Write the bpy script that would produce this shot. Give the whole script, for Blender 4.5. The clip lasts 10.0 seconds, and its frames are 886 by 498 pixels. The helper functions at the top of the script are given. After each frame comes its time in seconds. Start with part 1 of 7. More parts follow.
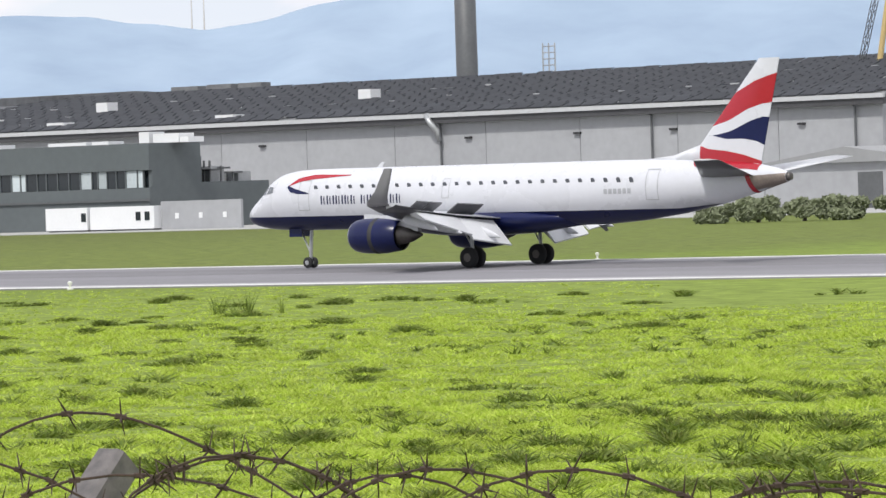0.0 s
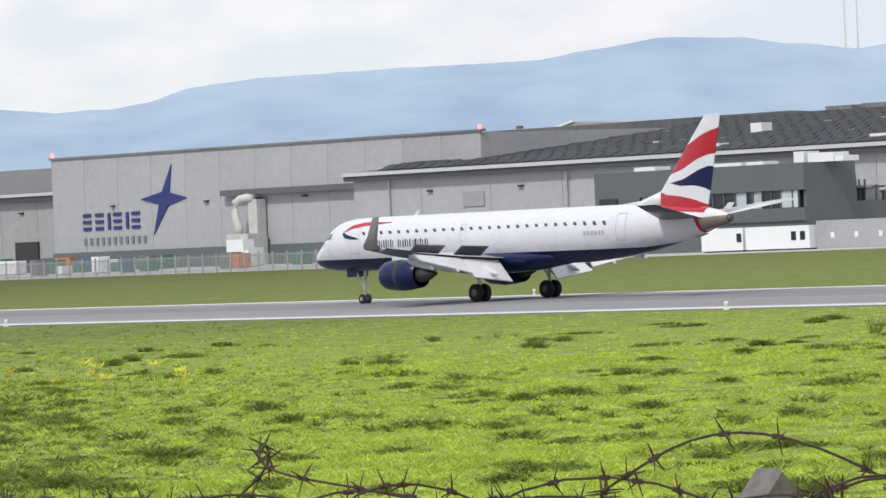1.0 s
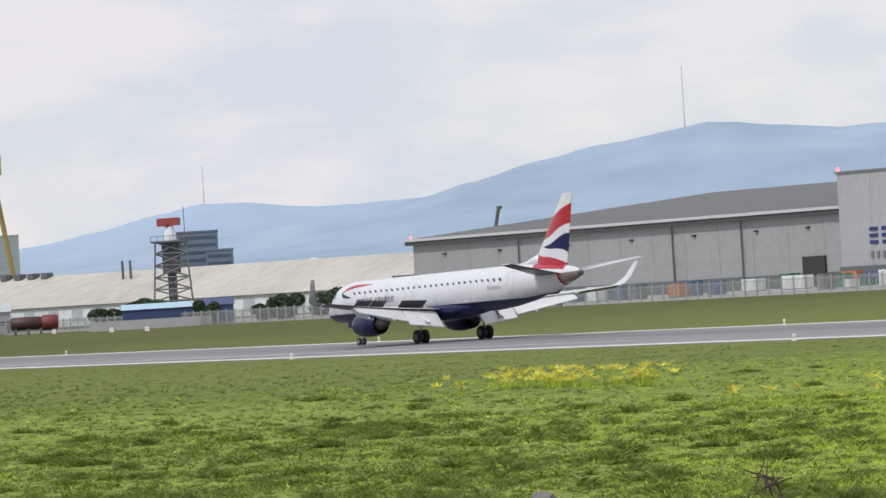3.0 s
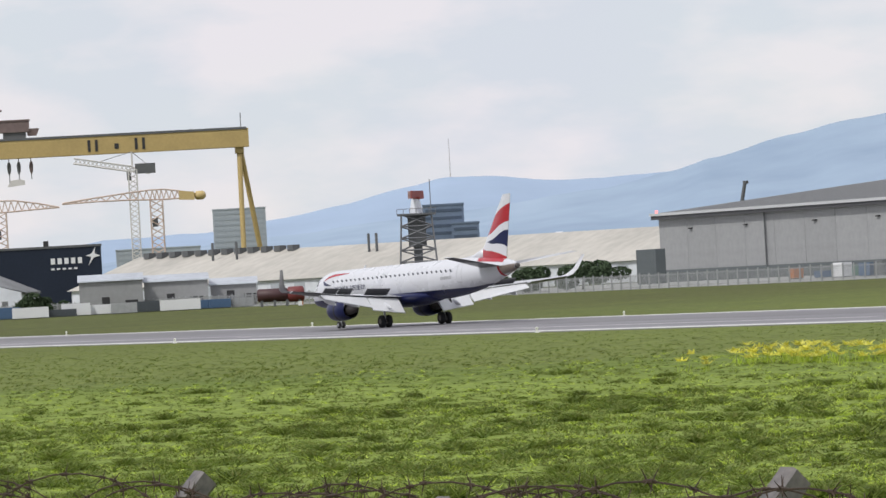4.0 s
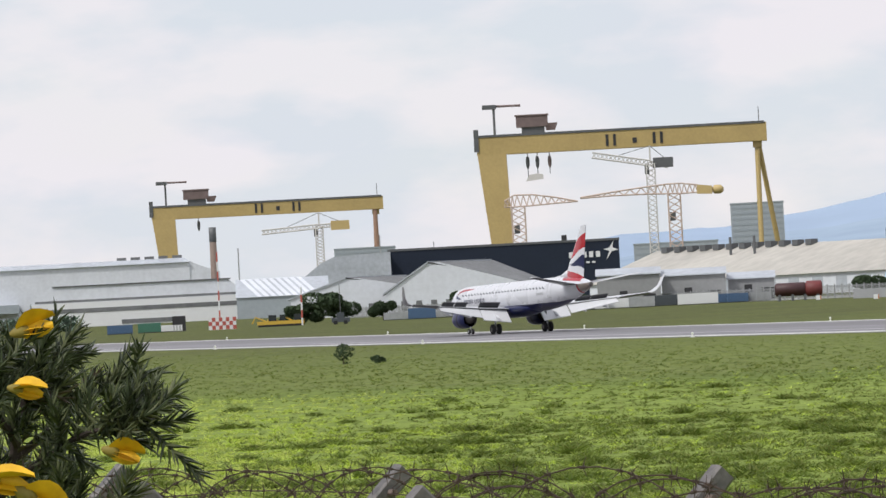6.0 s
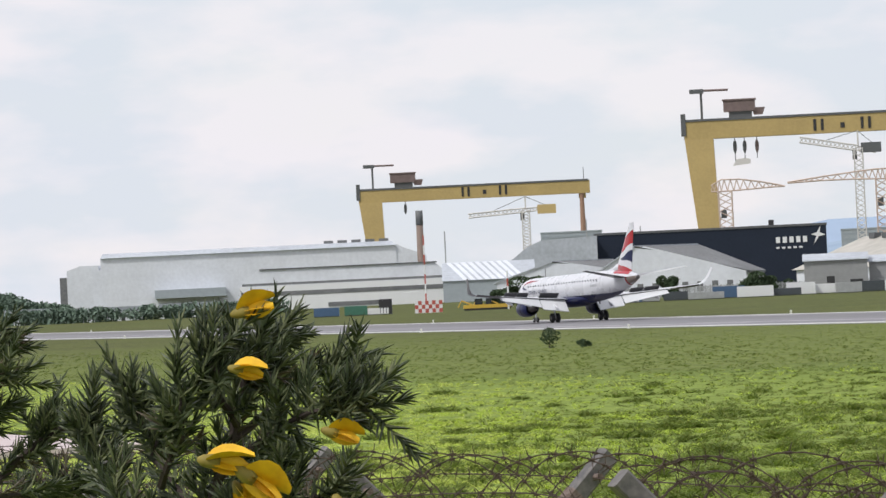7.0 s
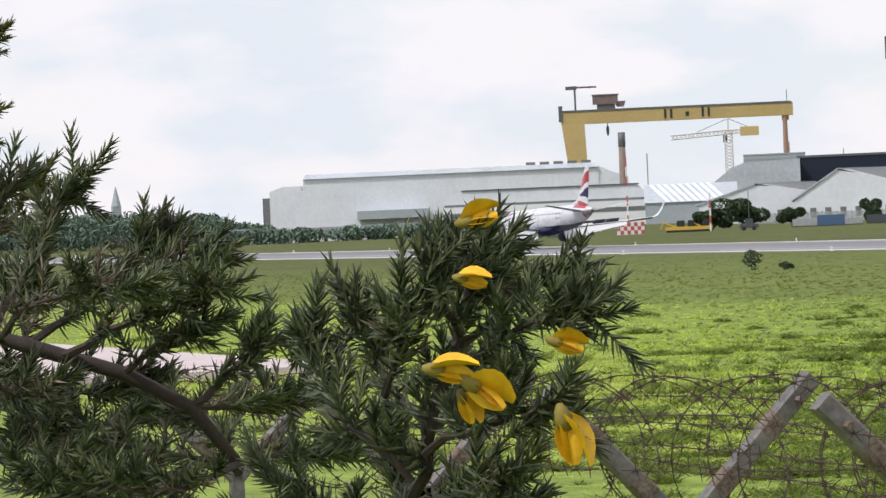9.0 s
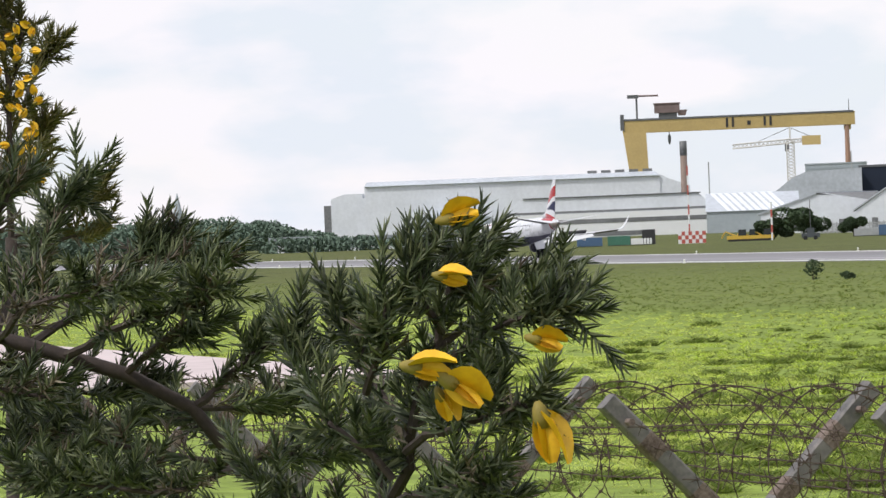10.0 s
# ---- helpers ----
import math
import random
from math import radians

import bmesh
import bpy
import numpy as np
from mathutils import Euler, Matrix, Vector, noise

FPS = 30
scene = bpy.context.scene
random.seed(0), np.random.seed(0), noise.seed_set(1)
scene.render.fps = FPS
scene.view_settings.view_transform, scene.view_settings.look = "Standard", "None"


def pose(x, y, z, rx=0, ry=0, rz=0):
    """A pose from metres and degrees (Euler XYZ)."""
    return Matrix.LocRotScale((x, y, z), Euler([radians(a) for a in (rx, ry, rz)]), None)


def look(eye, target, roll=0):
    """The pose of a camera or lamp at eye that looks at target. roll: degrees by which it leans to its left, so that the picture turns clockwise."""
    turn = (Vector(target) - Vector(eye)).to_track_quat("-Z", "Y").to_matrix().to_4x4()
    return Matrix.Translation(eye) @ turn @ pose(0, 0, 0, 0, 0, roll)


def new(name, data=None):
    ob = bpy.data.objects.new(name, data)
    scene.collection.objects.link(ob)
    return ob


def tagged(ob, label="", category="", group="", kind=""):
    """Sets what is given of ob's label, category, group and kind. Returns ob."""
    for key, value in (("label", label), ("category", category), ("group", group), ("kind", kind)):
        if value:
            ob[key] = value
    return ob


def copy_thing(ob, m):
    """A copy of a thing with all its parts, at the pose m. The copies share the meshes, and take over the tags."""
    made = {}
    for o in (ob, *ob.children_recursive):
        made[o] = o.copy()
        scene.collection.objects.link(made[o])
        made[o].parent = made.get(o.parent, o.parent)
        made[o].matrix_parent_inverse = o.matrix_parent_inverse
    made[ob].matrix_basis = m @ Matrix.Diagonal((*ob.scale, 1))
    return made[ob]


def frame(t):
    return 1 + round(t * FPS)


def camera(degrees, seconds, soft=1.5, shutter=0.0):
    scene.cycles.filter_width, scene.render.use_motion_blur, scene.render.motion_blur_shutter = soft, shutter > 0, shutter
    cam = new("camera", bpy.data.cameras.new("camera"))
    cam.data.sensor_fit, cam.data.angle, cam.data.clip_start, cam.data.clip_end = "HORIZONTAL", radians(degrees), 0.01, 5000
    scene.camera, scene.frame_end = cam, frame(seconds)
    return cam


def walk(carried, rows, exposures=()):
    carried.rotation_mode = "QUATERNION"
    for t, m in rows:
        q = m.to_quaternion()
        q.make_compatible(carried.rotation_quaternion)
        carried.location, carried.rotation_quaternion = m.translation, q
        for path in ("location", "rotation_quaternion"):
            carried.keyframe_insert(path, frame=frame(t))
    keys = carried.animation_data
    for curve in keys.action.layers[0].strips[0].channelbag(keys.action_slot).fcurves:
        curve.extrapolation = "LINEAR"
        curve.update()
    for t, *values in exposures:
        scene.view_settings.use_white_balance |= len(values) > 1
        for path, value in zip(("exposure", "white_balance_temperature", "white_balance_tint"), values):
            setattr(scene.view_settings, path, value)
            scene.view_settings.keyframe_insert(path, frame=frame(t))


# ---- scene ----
cam = camera(11.51, 10.0, soft=1.5)
EYE = Vector((0, 0, 4.48))


def aim(bearing, pitch, roll):
    """Bearing in degrees to the left of +y, pitch and roll in degrees."""
    b, p = radians(bearing), radians(pitch)
    return look(EYE, EYE + 100 * Vector((-math.sin(b) * math.cos(p), math.cos(b) * math.cos(p), math.sin(p))), roll)


walk(cam, [
    (0, aim(38.812, -0.833, -1.905)),
    (0.3, aim(41.602, -0.625, -2.184)),
    (0.5, aim(43.360, -0.513, -2.341)),
    (0.7, aim(45.032, -0.406, -2.486)),
    (1, aim(47.326, -0.243, -2.557)),
    (1.5, aim(50.669, 0.011, -2.827)),
    (1.7, aim(51.842, 0.108, -3.158)),
    (2, aim(53.415, 0.239, -3.491)),
    (2.5, aim(55.675, 0.387, -3.490)),
    (2.7, aim(56.457, 0.443, -3.548)),
    (3.8, aim(60.105, 0.351, -3.142)),
    (4, aim(60.747, 0.318, -3.133)),
    (4.5, aim(62.448, 0.272, -3.108)),
    (5, aim(64.187, 0.302, -3.069)),
    (5.5, aim(65.895, 0.439, -3.001)),
    (6, aim(67.482, 0.600, -2.992)),
    (6.2, aim(68.091, 0.629, -2.817)),
    (7.5, aim(71.179, 0.301, -2.754)),
    (8, aim(71.936, -0.007, -2.576)),
    (8.5, aim(72.464, -0.253, -2.577)),
    (9, aim(72.856, -0.379, -2.514)),
    (9.5, aim(73.217, -0.386, -2.601)),
    (10, aim(73.647, -0.242, -2.292)),
], exposures=[(0, 0.15), (1.0, 0.06), (1.7, 0.0), (2.3, -0.14), (4.5, -0.14), (6.0, -0.08), (8.0, 0.02), (10, 0.12)])
# ---- sky and sun ----
world = bpy.data.worlds.new("sky")
scene.world = world
world.use_nodes = True
SUN = Vector((0.22, -0.78, 1.0)).normalized()


def sky_nodes():
    nt = world.node_tree
    nt.nodes.clear()
    N, L = nt.nodes.new, nt.links.new
    out, bg = N("ShaderNodeOutputWorld"), N("ShaderNodeBackground")
    sky = N("ShaderNodeTexSky")
    sky.sky_type, sky.sun_disc = 'NISHITA', False
    sky.sun_elevation = math.asin(SUN.z)
    sky.sun_rotation = math.atan2(SUN.x, SUN.y)
    sky.air_density, sky.dust_density = 1.0, 0.3
    tint = N("ShaderNodeMix")
    tint.data_type, tint.blend_type = 'RGBA', 'MULTIPLY'
    tint.inputs[0].default_value = 1.0
    tint.inputs[7].default_value = (SKY_GAIN, SKY_GAIN, SKY_GAIN * 1.0, 1)
    geo, mp = N("ShaderNodeTexCoord"), N("ShaderNodeMapping")
    mp.inputs["Scale"].default_value = (9, 9, 24)
    n1 = N("ShaderNodeTexNoise")
    n1.inputs["Scale"].default_value, n1.inputs["Detail"].default_value, n1.inputs["Roughness"].default_value = 1.0, 7, 0.55
    ramp = N("ShaderNodeValToRGB")
    ramp.color_ramp.elements[0].position, ramp.color_ramp.elements[1].position = 0.36, 0.60
    ramp.color_ramp.elements[0].color = (0.84, 0.84, 0.84, 1)
    n2 = N("ShaderNodeTexNoise")
    n2.inputs["Scale"].default_value, n2.inputs["Detail"].default_value = 2.3, 5
    cloud = N("ShaderNodeValToRGB")
    cloud.color_ramp.elements[0].position, cloud.color_ramp.elements[1].position = 0.40, 0.58
    cloud.color_ramp.elements[0].color = (0.745, 0.79, 0.87, 1)
    cloud.color_ramp.elements[1].color = (0.90, 0.87, 0.92, 1)
    mix = N("ShaderNodeMix")
    mix.data_type = 'RGBA'
    L(geo.outputs["Generated"], mp.inputs["Vector"])
    L(mp.outputs[0], n1.inputs["Vector"])
    L(mp.outputs[0], n2.inputs["Vector"])
    L(n1.outputs["Fac"], ramp.inputs[0])
    L(n2.outputs["Fac"], cloud.inputs[0])
    L(sky.outputs[0], tint.inputs[6])
    L(ramp.outputs[0], mix.inputs[0])
    L(tint.outputs[2], mix.inputs[6])
    L(cloud.outputs[0], mix.inputs[7])
    L(mix.outputs[2], bg.inputs[0])
    bg.inputs[1].default_value = 1.0
    L(bg.outputs[0], out.inputs[0])


SKY_GAIN = 0.13
sky_nodes()
sun = new("sun", bpy.data.lights.new("sun", 'SUN'))
sun.data.energy, sun.data.angle, sun.data.color = 2.7, radians(4), (1, 0.97, 0.92)
sun.matrix_world = look(SUN * 50, (0, 0, 0))
scene.view_settings.exposure = 0.0
# ---- materials ----
def mat(name, color, rough=0.6, metal=0.0, var=0.12, scale=3.0, fine=40.0, bump=0.0, bscale=None, tint=None, rand=0.0, coat=0.0, stretch=(1, 1, 1), spec=0.5):
    """A surface with variation at two scales, fine relief and, per object, a slight change of tone."""
    m = bpy.data.materials.new(name)
    m.use_nodes = True
    nt = m.node_tree
    N, L = nt.nodes.new, nt.links.new
    b = nt.nodes["Principled BSDF"]
    b.inputs["Metallic"].default_value = metal
    b.inputs["Specular IOR Level"].default_value = spec
    b.inputs["Coat Weight"].default_value = coat
    tc, mp = N("ShaderNodeTexCoord"), N("ShaderNodeMapping")
    mp.inputs["Scale"].default_value = stretch
    L(tc.outputs["Object"], mp.inputs["Vector"])
    n1, n2 = N("ShaderNodeTexNoise"), N("ShaderNodeTexNoise")
    for n, s in ((n1, scale), (n2, fine)):
        n.inputs["Scale"].default_value, n.inputs["Detail"].default_value = s, 5
        L(mp.outputs[0], n.inputs["Vector"])
    add = N("ShaderNodeMath")
    add.operation = 'ADD'
    L(n1.outputs["Fac"], add.inputs[0])
    L(n2.outputs["Fac"], add.inputs[1])
    fac = N("ShaderNodeMapRange")
    fac.inputs[1].default_value, fac.inputs[2].default_value = 0.7, 1.3
    L(add.outputs[0], fac.inputs[0])
    mix = N("ShaderNodeMix")
    mix.data_type = 'RGBA'
    c = Vector(color)
    d = Vector(tint) if tint else c * (1 + var)
    mix.inputs[6].default_value = (*(c * (1 - var)), 1)
    mix.inputs[7].default_value = (*d, 1)
    L(fac.outputs[0], mix.inputs[0])
    last = mix.outputs[2]
    if rand:
        oi, mr, mm = N("ShaderNodeObjectInfo"), N("ShaderNodeMapRange"), N("ShaderNodeMix")
        mr.inputs[3].default_value, mr.inputs[4].default_value = 1 - rand, 1 + rand
        L(oi.outputs["Random"], mr.inputs[0])
        mm.data_type, mm.blend_type = 'RGBA', 'MULTIPLY'
        mm.inputs[0].default_value = 1
        L(last, mm.inputs[6])
        L(mr.outputs[0], mm.inputs[7])
        last = mm.outputs[2]
    L(last, b.inputs["Base Color"])
    rr = N("ShaderNodeMapRange")
    rr.inputs[3].default_value, rr.inputs[4].default_value = max(0.03, rough - 0.08), min(1, rough + 0.08)
    L(n1.outputs["Fac"], rr.inputs[0])
    L(rr.outputs[0], b.inputs["Roughness"])
    if bump:
        bp = N("ShaderNodeBump")
        bp.inputs["Strength"].default_value, bp.inputs["Distance"].default_value = 0.6, bump
        if bscale:
            n3 = N("ShaderNodeTexNoise")
            n3.inputs["Scale"].default_value, n3.inputs["Detail"].default_value = bscale, 4
            L(mp.outputs[0], n3.inputs["Vector"])
            L(n3.outputs["Fac"], bp.inputs["Height"])
        else:
            L(n2.outputs["Fac"], bp.inputs["Height"])
        L(bp.outputs[0], b.inputs["Normal"])
    return m


def ground_mat():
    """Rough airfield grass: patches of mown, tussocky, yellowish and bare ground."""
    m = mat("airfield_grass", (0.082, 0.097, 0.026), rough=0.9, var=0.3, scale=0.05, fine=0.9, bump=0.12, bscale=2.2, tint=(0.115, 0.13, 0.036), spec=0.15)
    nt = m.node_tree
    N, L = nt.nodes.new, nt.links.new
    b = nt.nodes["Principled BSDF"]
    old = b.inputs["Base Color"].links[0].from_socket
    tc, mp, n, r, mx = N("ShaderNodeTexCoord"), N("ShaderNodeMapping"), N("ShaderNodeTexNoise"), N("ShaderNodeValToRGB"), N("ShaderNodeMix")
    mp.inputs["Scale"].default_value = (0.03, 0.11, 0.1)
    n.inputs["Scale"].default_value, n.inputs["Detail"].default_value = 1, 6
    r.color_ramp.elements[0].position, r.color_ramp.elements[1].position = 0.5, 0.72
    mx.data_type = 'RGBA'
    mx.inputs[7].default_value = (0.08, 0.083, 0.028, 1)
    L(tc.outputs["Object"], mp.inputs[0])
    L(mp.outputs[0], n.inputs["Vector"])
    L(n.outputs["Fac"], r.inputs[0])
    L(r.outputs[0], mx.inputs[0])
    L(old, mx.inputs[6])
    # lush meadow on the near side, mown olive turf by the runway and beyond it
    sx, ml = N("ShaderNodeSeparateXYZ"), N("ShaderNodeMix")
    L(tc.outputs["Object"], sx.inputs[0])
    def mul_add(a, k, c):
        node = N("ShaderNodeMath")
        node.operation = 'MULTIPLY_ADD'
        node.inputs[1].default_value = k
        L(a, node.inputs[0])
        if isinstance(c, (int, float)):
            node.inputs[2].default_value = c
        else:
            L(c, node.inputs[2])
        return node.outputs[0]

    def ramp_of(a, x0, x1, y0, y1):
        node = N("ShaderNodeMapRange")
        for i, v in enumerate((x0, x1, y0, y1)):
            node.inputs[i + 1].default_value = v
        L(a, node.inputs[0])
        return node.outputs[0]

    # depth over the meadow, lessened towards its near and its western end
    depth = mul_add(sx.outputs["X"], -0.87, mul_add(sx.outputs["Y"], 0.5, 0.0))
    depth = mul_add(n.outputs["Fac"], 70, depth)
    depth = mul_add(ramp_of(sx.outputs["X"], -200, -125, 0, 140), -1, depth)
    depth = mul_add(ramp_of(sx.outputs["Y"], 105, 60, 0, 90), -1, depth)
    L(ramp_of(depth, 178, 222, 0, 1), ml.inputs[0])
    ml.data_type = 'RGBA'
    # brighter green towards both ends of the meadow
    both = N("ShaderNodeMath")
    both.operation, both.use_clamp = 'ADD', True
    L(ramp_of(sx.outputs["X"], -200, -125, 0, 1), both.inputs[0])
    L(ramp_of(sx.outputs["Y"], 95, 55, 0, 1), both.inputs[1])
    rich = N("ShaderNodeMix")
    rich.data_type = 'RGBA'
    rich.inputs[6].default_value = (0.088, 0.126, 0.023, 1)
    rich.inputs[7].default_value = (0.185, 0.245, 0.045, 1)
    L(both.outputs[0], rich.inputs[0])
    L(rich.outputs[2], ml.inputs[6])
    # brighter green towards the near end of the airfield
    turf, tx = N("ShaderNodeMix"), N("ShaderNodeMapRange")
    tx.inputs[1].default_value, tx.inputs[2].default_value = -470, -230
    tx.inputs[3].default_value, tx.inputs[4].default_value = 0, 0.75
    L(sx.outputs["X"], tx.inputs[0])
    turf.data_type = 'RGBA'
    turf.inputs[7].default_value = (0.15, 0.19, 0.042, 1)
    L(tx.outputs[0], turf.inputs[0])
    L(mx.outputs[2], turf.inputs[6])
    L(turf.outputs[2], ml.inputs[7])
    # blotches of darker and paler growth
    bn, br, bl = N("ShaderNodeTexNoise"), N("ShaderNodeMapRange"), N("ShaderNodeMix")
    bn.inputs["Scale"].default_value, bn.inputs["Detail"].default_value, bn.inputs["Roughness"].default_value = 0.7, 7, 0.7
    br.inputs[1].default_value, br.inputs[2].default_value, br.inputs[3].default_value, br.inputs[4].default_value = 0.3, 0.7, 0.52, 1.46
    bl.data_type, bl.blend_type = 'RGBA', 'MULTIPLY'
    bl.inputs[0].default_value = 1
    L(tc.outputs["Object"], bn.inputs["Vector"])
    L(bn.outputs["Fac"], br.inputs[0])
    L(ml.outputs[2], bl.inputs[6])
    L(br.outputs[0], bl.inputs[7])
    L(bl.outputs[2], b.inputs["Base Color"])
    return m


M_GRASS = ground_mat()
M_ASPHALT = mat("runway_asphalt", (0.215, 0.21, 0.225), 0.8, var=0.18, scale=0.15, fine=3, stretch=(0.15, 1, 1), spec=0.3)
M_LINE = mat("runway_white_paint", (0.72, 0.72, 0.70), 0.7, var=0.15, scale=0.3, fine=3)
M_SHOULDER = mat("pale_shoulder_concrete", (0.37, 0.365, 0.37), 0.8, var=0.12, scale=0.12, fine=2, stretch=(0.2, 1, 1))
M_RUBBER = mat("rubber_marked_asphalt", (0.16, 0.155, 0.165), 0.75, var=0.2, scale=0.15, fine=2, stretch=(0.1, 1.5, 1))
M_APRON = mat("apron_concrete", (0.36, 0.36, 0.35), 0.85, var=0.12, scale=0.08, fine=1)
M_CLAD = mat("pale_grey_cladding", (0.345, 0.352, 0.368), 0.45, var=0.09, scale=0.07, fine=0.8, rand=0.03)
M_CLAD2 = mat("warm_grey_cladding", (0.28, 0.285, 0.29), 0.5, var=0.1, scale=0.07, fine=0.8, rand=0.03)
M_DGREY = mat("dark_grey_trim", (0.10, 0.105, 0.11), 0.5, var=0.12, scale=0.3, fine=2)
M_ROOF = mat("grey_roof_sheet", (0.17, 0.175, 0.18), 0.75, var=0.25, scale=0.1, fine=1.0, spec=0.2)
M_GUTTER = mat("pale_gutter_metal", (0.55, 0.56, 0.57), 0.4, metal=0.3, var=0.08)
M_PV = mat("solar_panel_glass", (0.045, 0.048, 0.055), 0.6, var=0.25, scale=0.5, fine=3, rand=0.15, spec=0.12)
M_OFFICE = mat("slate_grey_cladding", (0.10, 0.115, 0.12), 0.5, var=0.08, scale=0.1, fine=1)
M_GLASS = mat("dark_window_glass", (0.02, 0.025, 0.03), 0.08, var=0.2, spec=0.6)
M_PALEGLASS = mat("pale_window_blind", (0.45, 0.5, 0.52), 0.3, var=0.1, rand=0.25)
M_WHITE = mat("white_paint", (0.74, 0.75, 0.76), 0.35, var=0.03, scale=0.4, fine=3)
M_BLUELOGO = mat("blue_sign_paint", (0.018, 0.028, 0.14), 0.4, var=0.06)
M_GREYLOGO = mat("grey_sign_paint", (0.16, 0.165, 0.18), 0.5, var=0.06)
M_BLACK = mat("dark_opening", (0.03, 0.03, 0.033), 0.7, var=0.1)
M_STEEL = mat("galvanised_steel", (0.42, 0.43, 0.44), 0.45, metal=0.6, var=0.15, scale=1, fine=9)
M_DUCT = mat("pale_galvanised_duct", (0.46, 0.46, 0.45), 0.55, var=0.15, scale=0.8, fine=5)
M_EAVE = mat("charcoal_eaves_sheet", (0.06, 0.06, 0.065), 0.6, var=0.15, scale=0.3, fine=2.0)


# ---- mesh helpers ----
def obj(name, bm, material, parent=None, label="", smooth=False):
    me = bpy.data.meshes.new(name)
    bm.normal_update()
    bm.to_mesh(me)
    bm.free()
    for m in (material if isinstance(material, (list, tuple)) else [material]):
        me.materials.append(m)
    if smooth:
        for p in me.polygons:
            p.use_smooth = True
    ob = new(name, me)
    if parent:
        ob.parent = parent
    if label:
        ob["label"] = label
    return ob


def part(name, bm, material, parent, label="", smooth=False):
    return obj(name, bm, material, parent, label, smooth)


def empty(name, m=None, label="", category="", group="", kind=""):
    ob = new(name)
    ob.empty_display_size = 0.2
    if m is not None:
        ob.matrix_world = m
    return tagged(ob, label, category, group, kind)


def box(bm, x0, x1, y0, y1, z0, z1, mi=0, m=None):
    vs = [Vector((x, y, z)) for z in (z0, z1) for y in (y0, y1) for x in (x0, x1)]
    v = [bm.verts.new(m @ p if m else p) for p in vs]
    for q in ((0, 2, 3, 1), (4, 5, 7, 6), (0, 1, 5, 4), (2, 6, 7, 3), (0, 4, 6, 2), (1, 3, 7, 5)):
        bm.faces.new([v[i] for i in q]).material_index = mi
    return bm


def bx(x0, x1, y0, y1, z0, z1, m=None):
    return box(bmesh.new(), x0, x1, y0, y1, z0, z1, 0, m)


def tube(bm, pts, r, n=6, r2=None, cap=True):
    """A round bar through pts, tapering from r to r2."""
    pts = [Vector(p) for p in pts]
    rings = []
    for i, p in enumerate(pts):
        d = (pts[min(i + 1, len(pts) - 1)] - pts[max(i - 1, 0)]).normalized()
        a = d.cross(Vector((0, 0, 1)) if abs(d.z) < 0.9 else Vector((1, 0, 0))).normalized()
        c = d.cross(a)
        k = r if r2 is None else r + (r2 - r) * i / max(1, len(pts) - 1)
        rings.append([bm.verts.new(p + k * (math.cos(2 * math.pi * j / n) * a + math.sin(2 * math.pi * j / n) * c)) for j in range(n)])
    for A, B in zip(rings, rings[1:]):
        for j in range(n):
            bm.faces.new((A[j], A[(j + 1) % n], B[(j + 1) % n], B[j]))
    if cap and n > 2:
        bm.faces.new(rings[0][::-1])
        bm.faces.new(rings[-1])
    return bm


def loft(bm, rings, close=True, cap=True, mi=None):
    rows = [[bm.verts.new(p) for p in r] for r in rings]
    n = len(rows[0])
    for i, (A, B) in enumerate(zip(rows, rows[1:])):
        for j in range(n if close else n - 1):
            f = bm.faces.new((A[j], A[(j + 1) % n], B[(j + 1) % n], B[j]))
            if mi:
                f.material_index = mi(i, j)
    if cap and close:
        bm.faces.new(rows[0][::-1])
        bm.faces.new(rows[-1])
    return bm


def prism(bm, outline, y0, y1, axis="y"):
    """Extrudes a closed outline of (u, z) along y (or x) from y0 to y1."""
    put = (lambda u, z, w: (u, w, z)) if axis == "y" else (lambda u, z, w: (w, u, z))
    return loft(bm, [[put(u, z, y0) for u, z in outline], [put(u, z, y1) for u, z in outline]])


# ---- ground, runway ----
def ground_height(x, y):
    """Flat airfield with a bank at the near side on which the boundary fence and the path run."""
    k = min(1, max(0, (34 - y) / 34))
    return 2.75 * k ** 3.2


def make_ground():
    bm = bmesh.new()
    xs = [-4900, -3000, -1800, -1200, -900, -700, -550, -430, -340, -270, -220, -180, -150, -125, -100, -80, -62, -46, -32, -20, -10, -4, 0, 4, 10, 20, 60, 200, 600, 1500, 4500]
    ys = [-600, -120, -30, -8, 0, 3, 5, 8, 11, 14, 17, 20, 23, 26, 29, 34, 60, 100, 150, 220, 350, 600, 1000, 1800, 3000, 4900]
    g = [[bm.verts.new((x, y, ground_height(x, y))) for x in xs] for y in ys]
    for A, B in zip(g, g[1:]):
        for j in range(len(xs) - 1):
            bm.faces.new((A[j], A[j + 1], B[j + 1], B[j]))
    tagged(obj("ground", bm, M_GRASS, smooth=True), "green rough airfield grass with uneven tufts and patches", "ground", kind="structure")


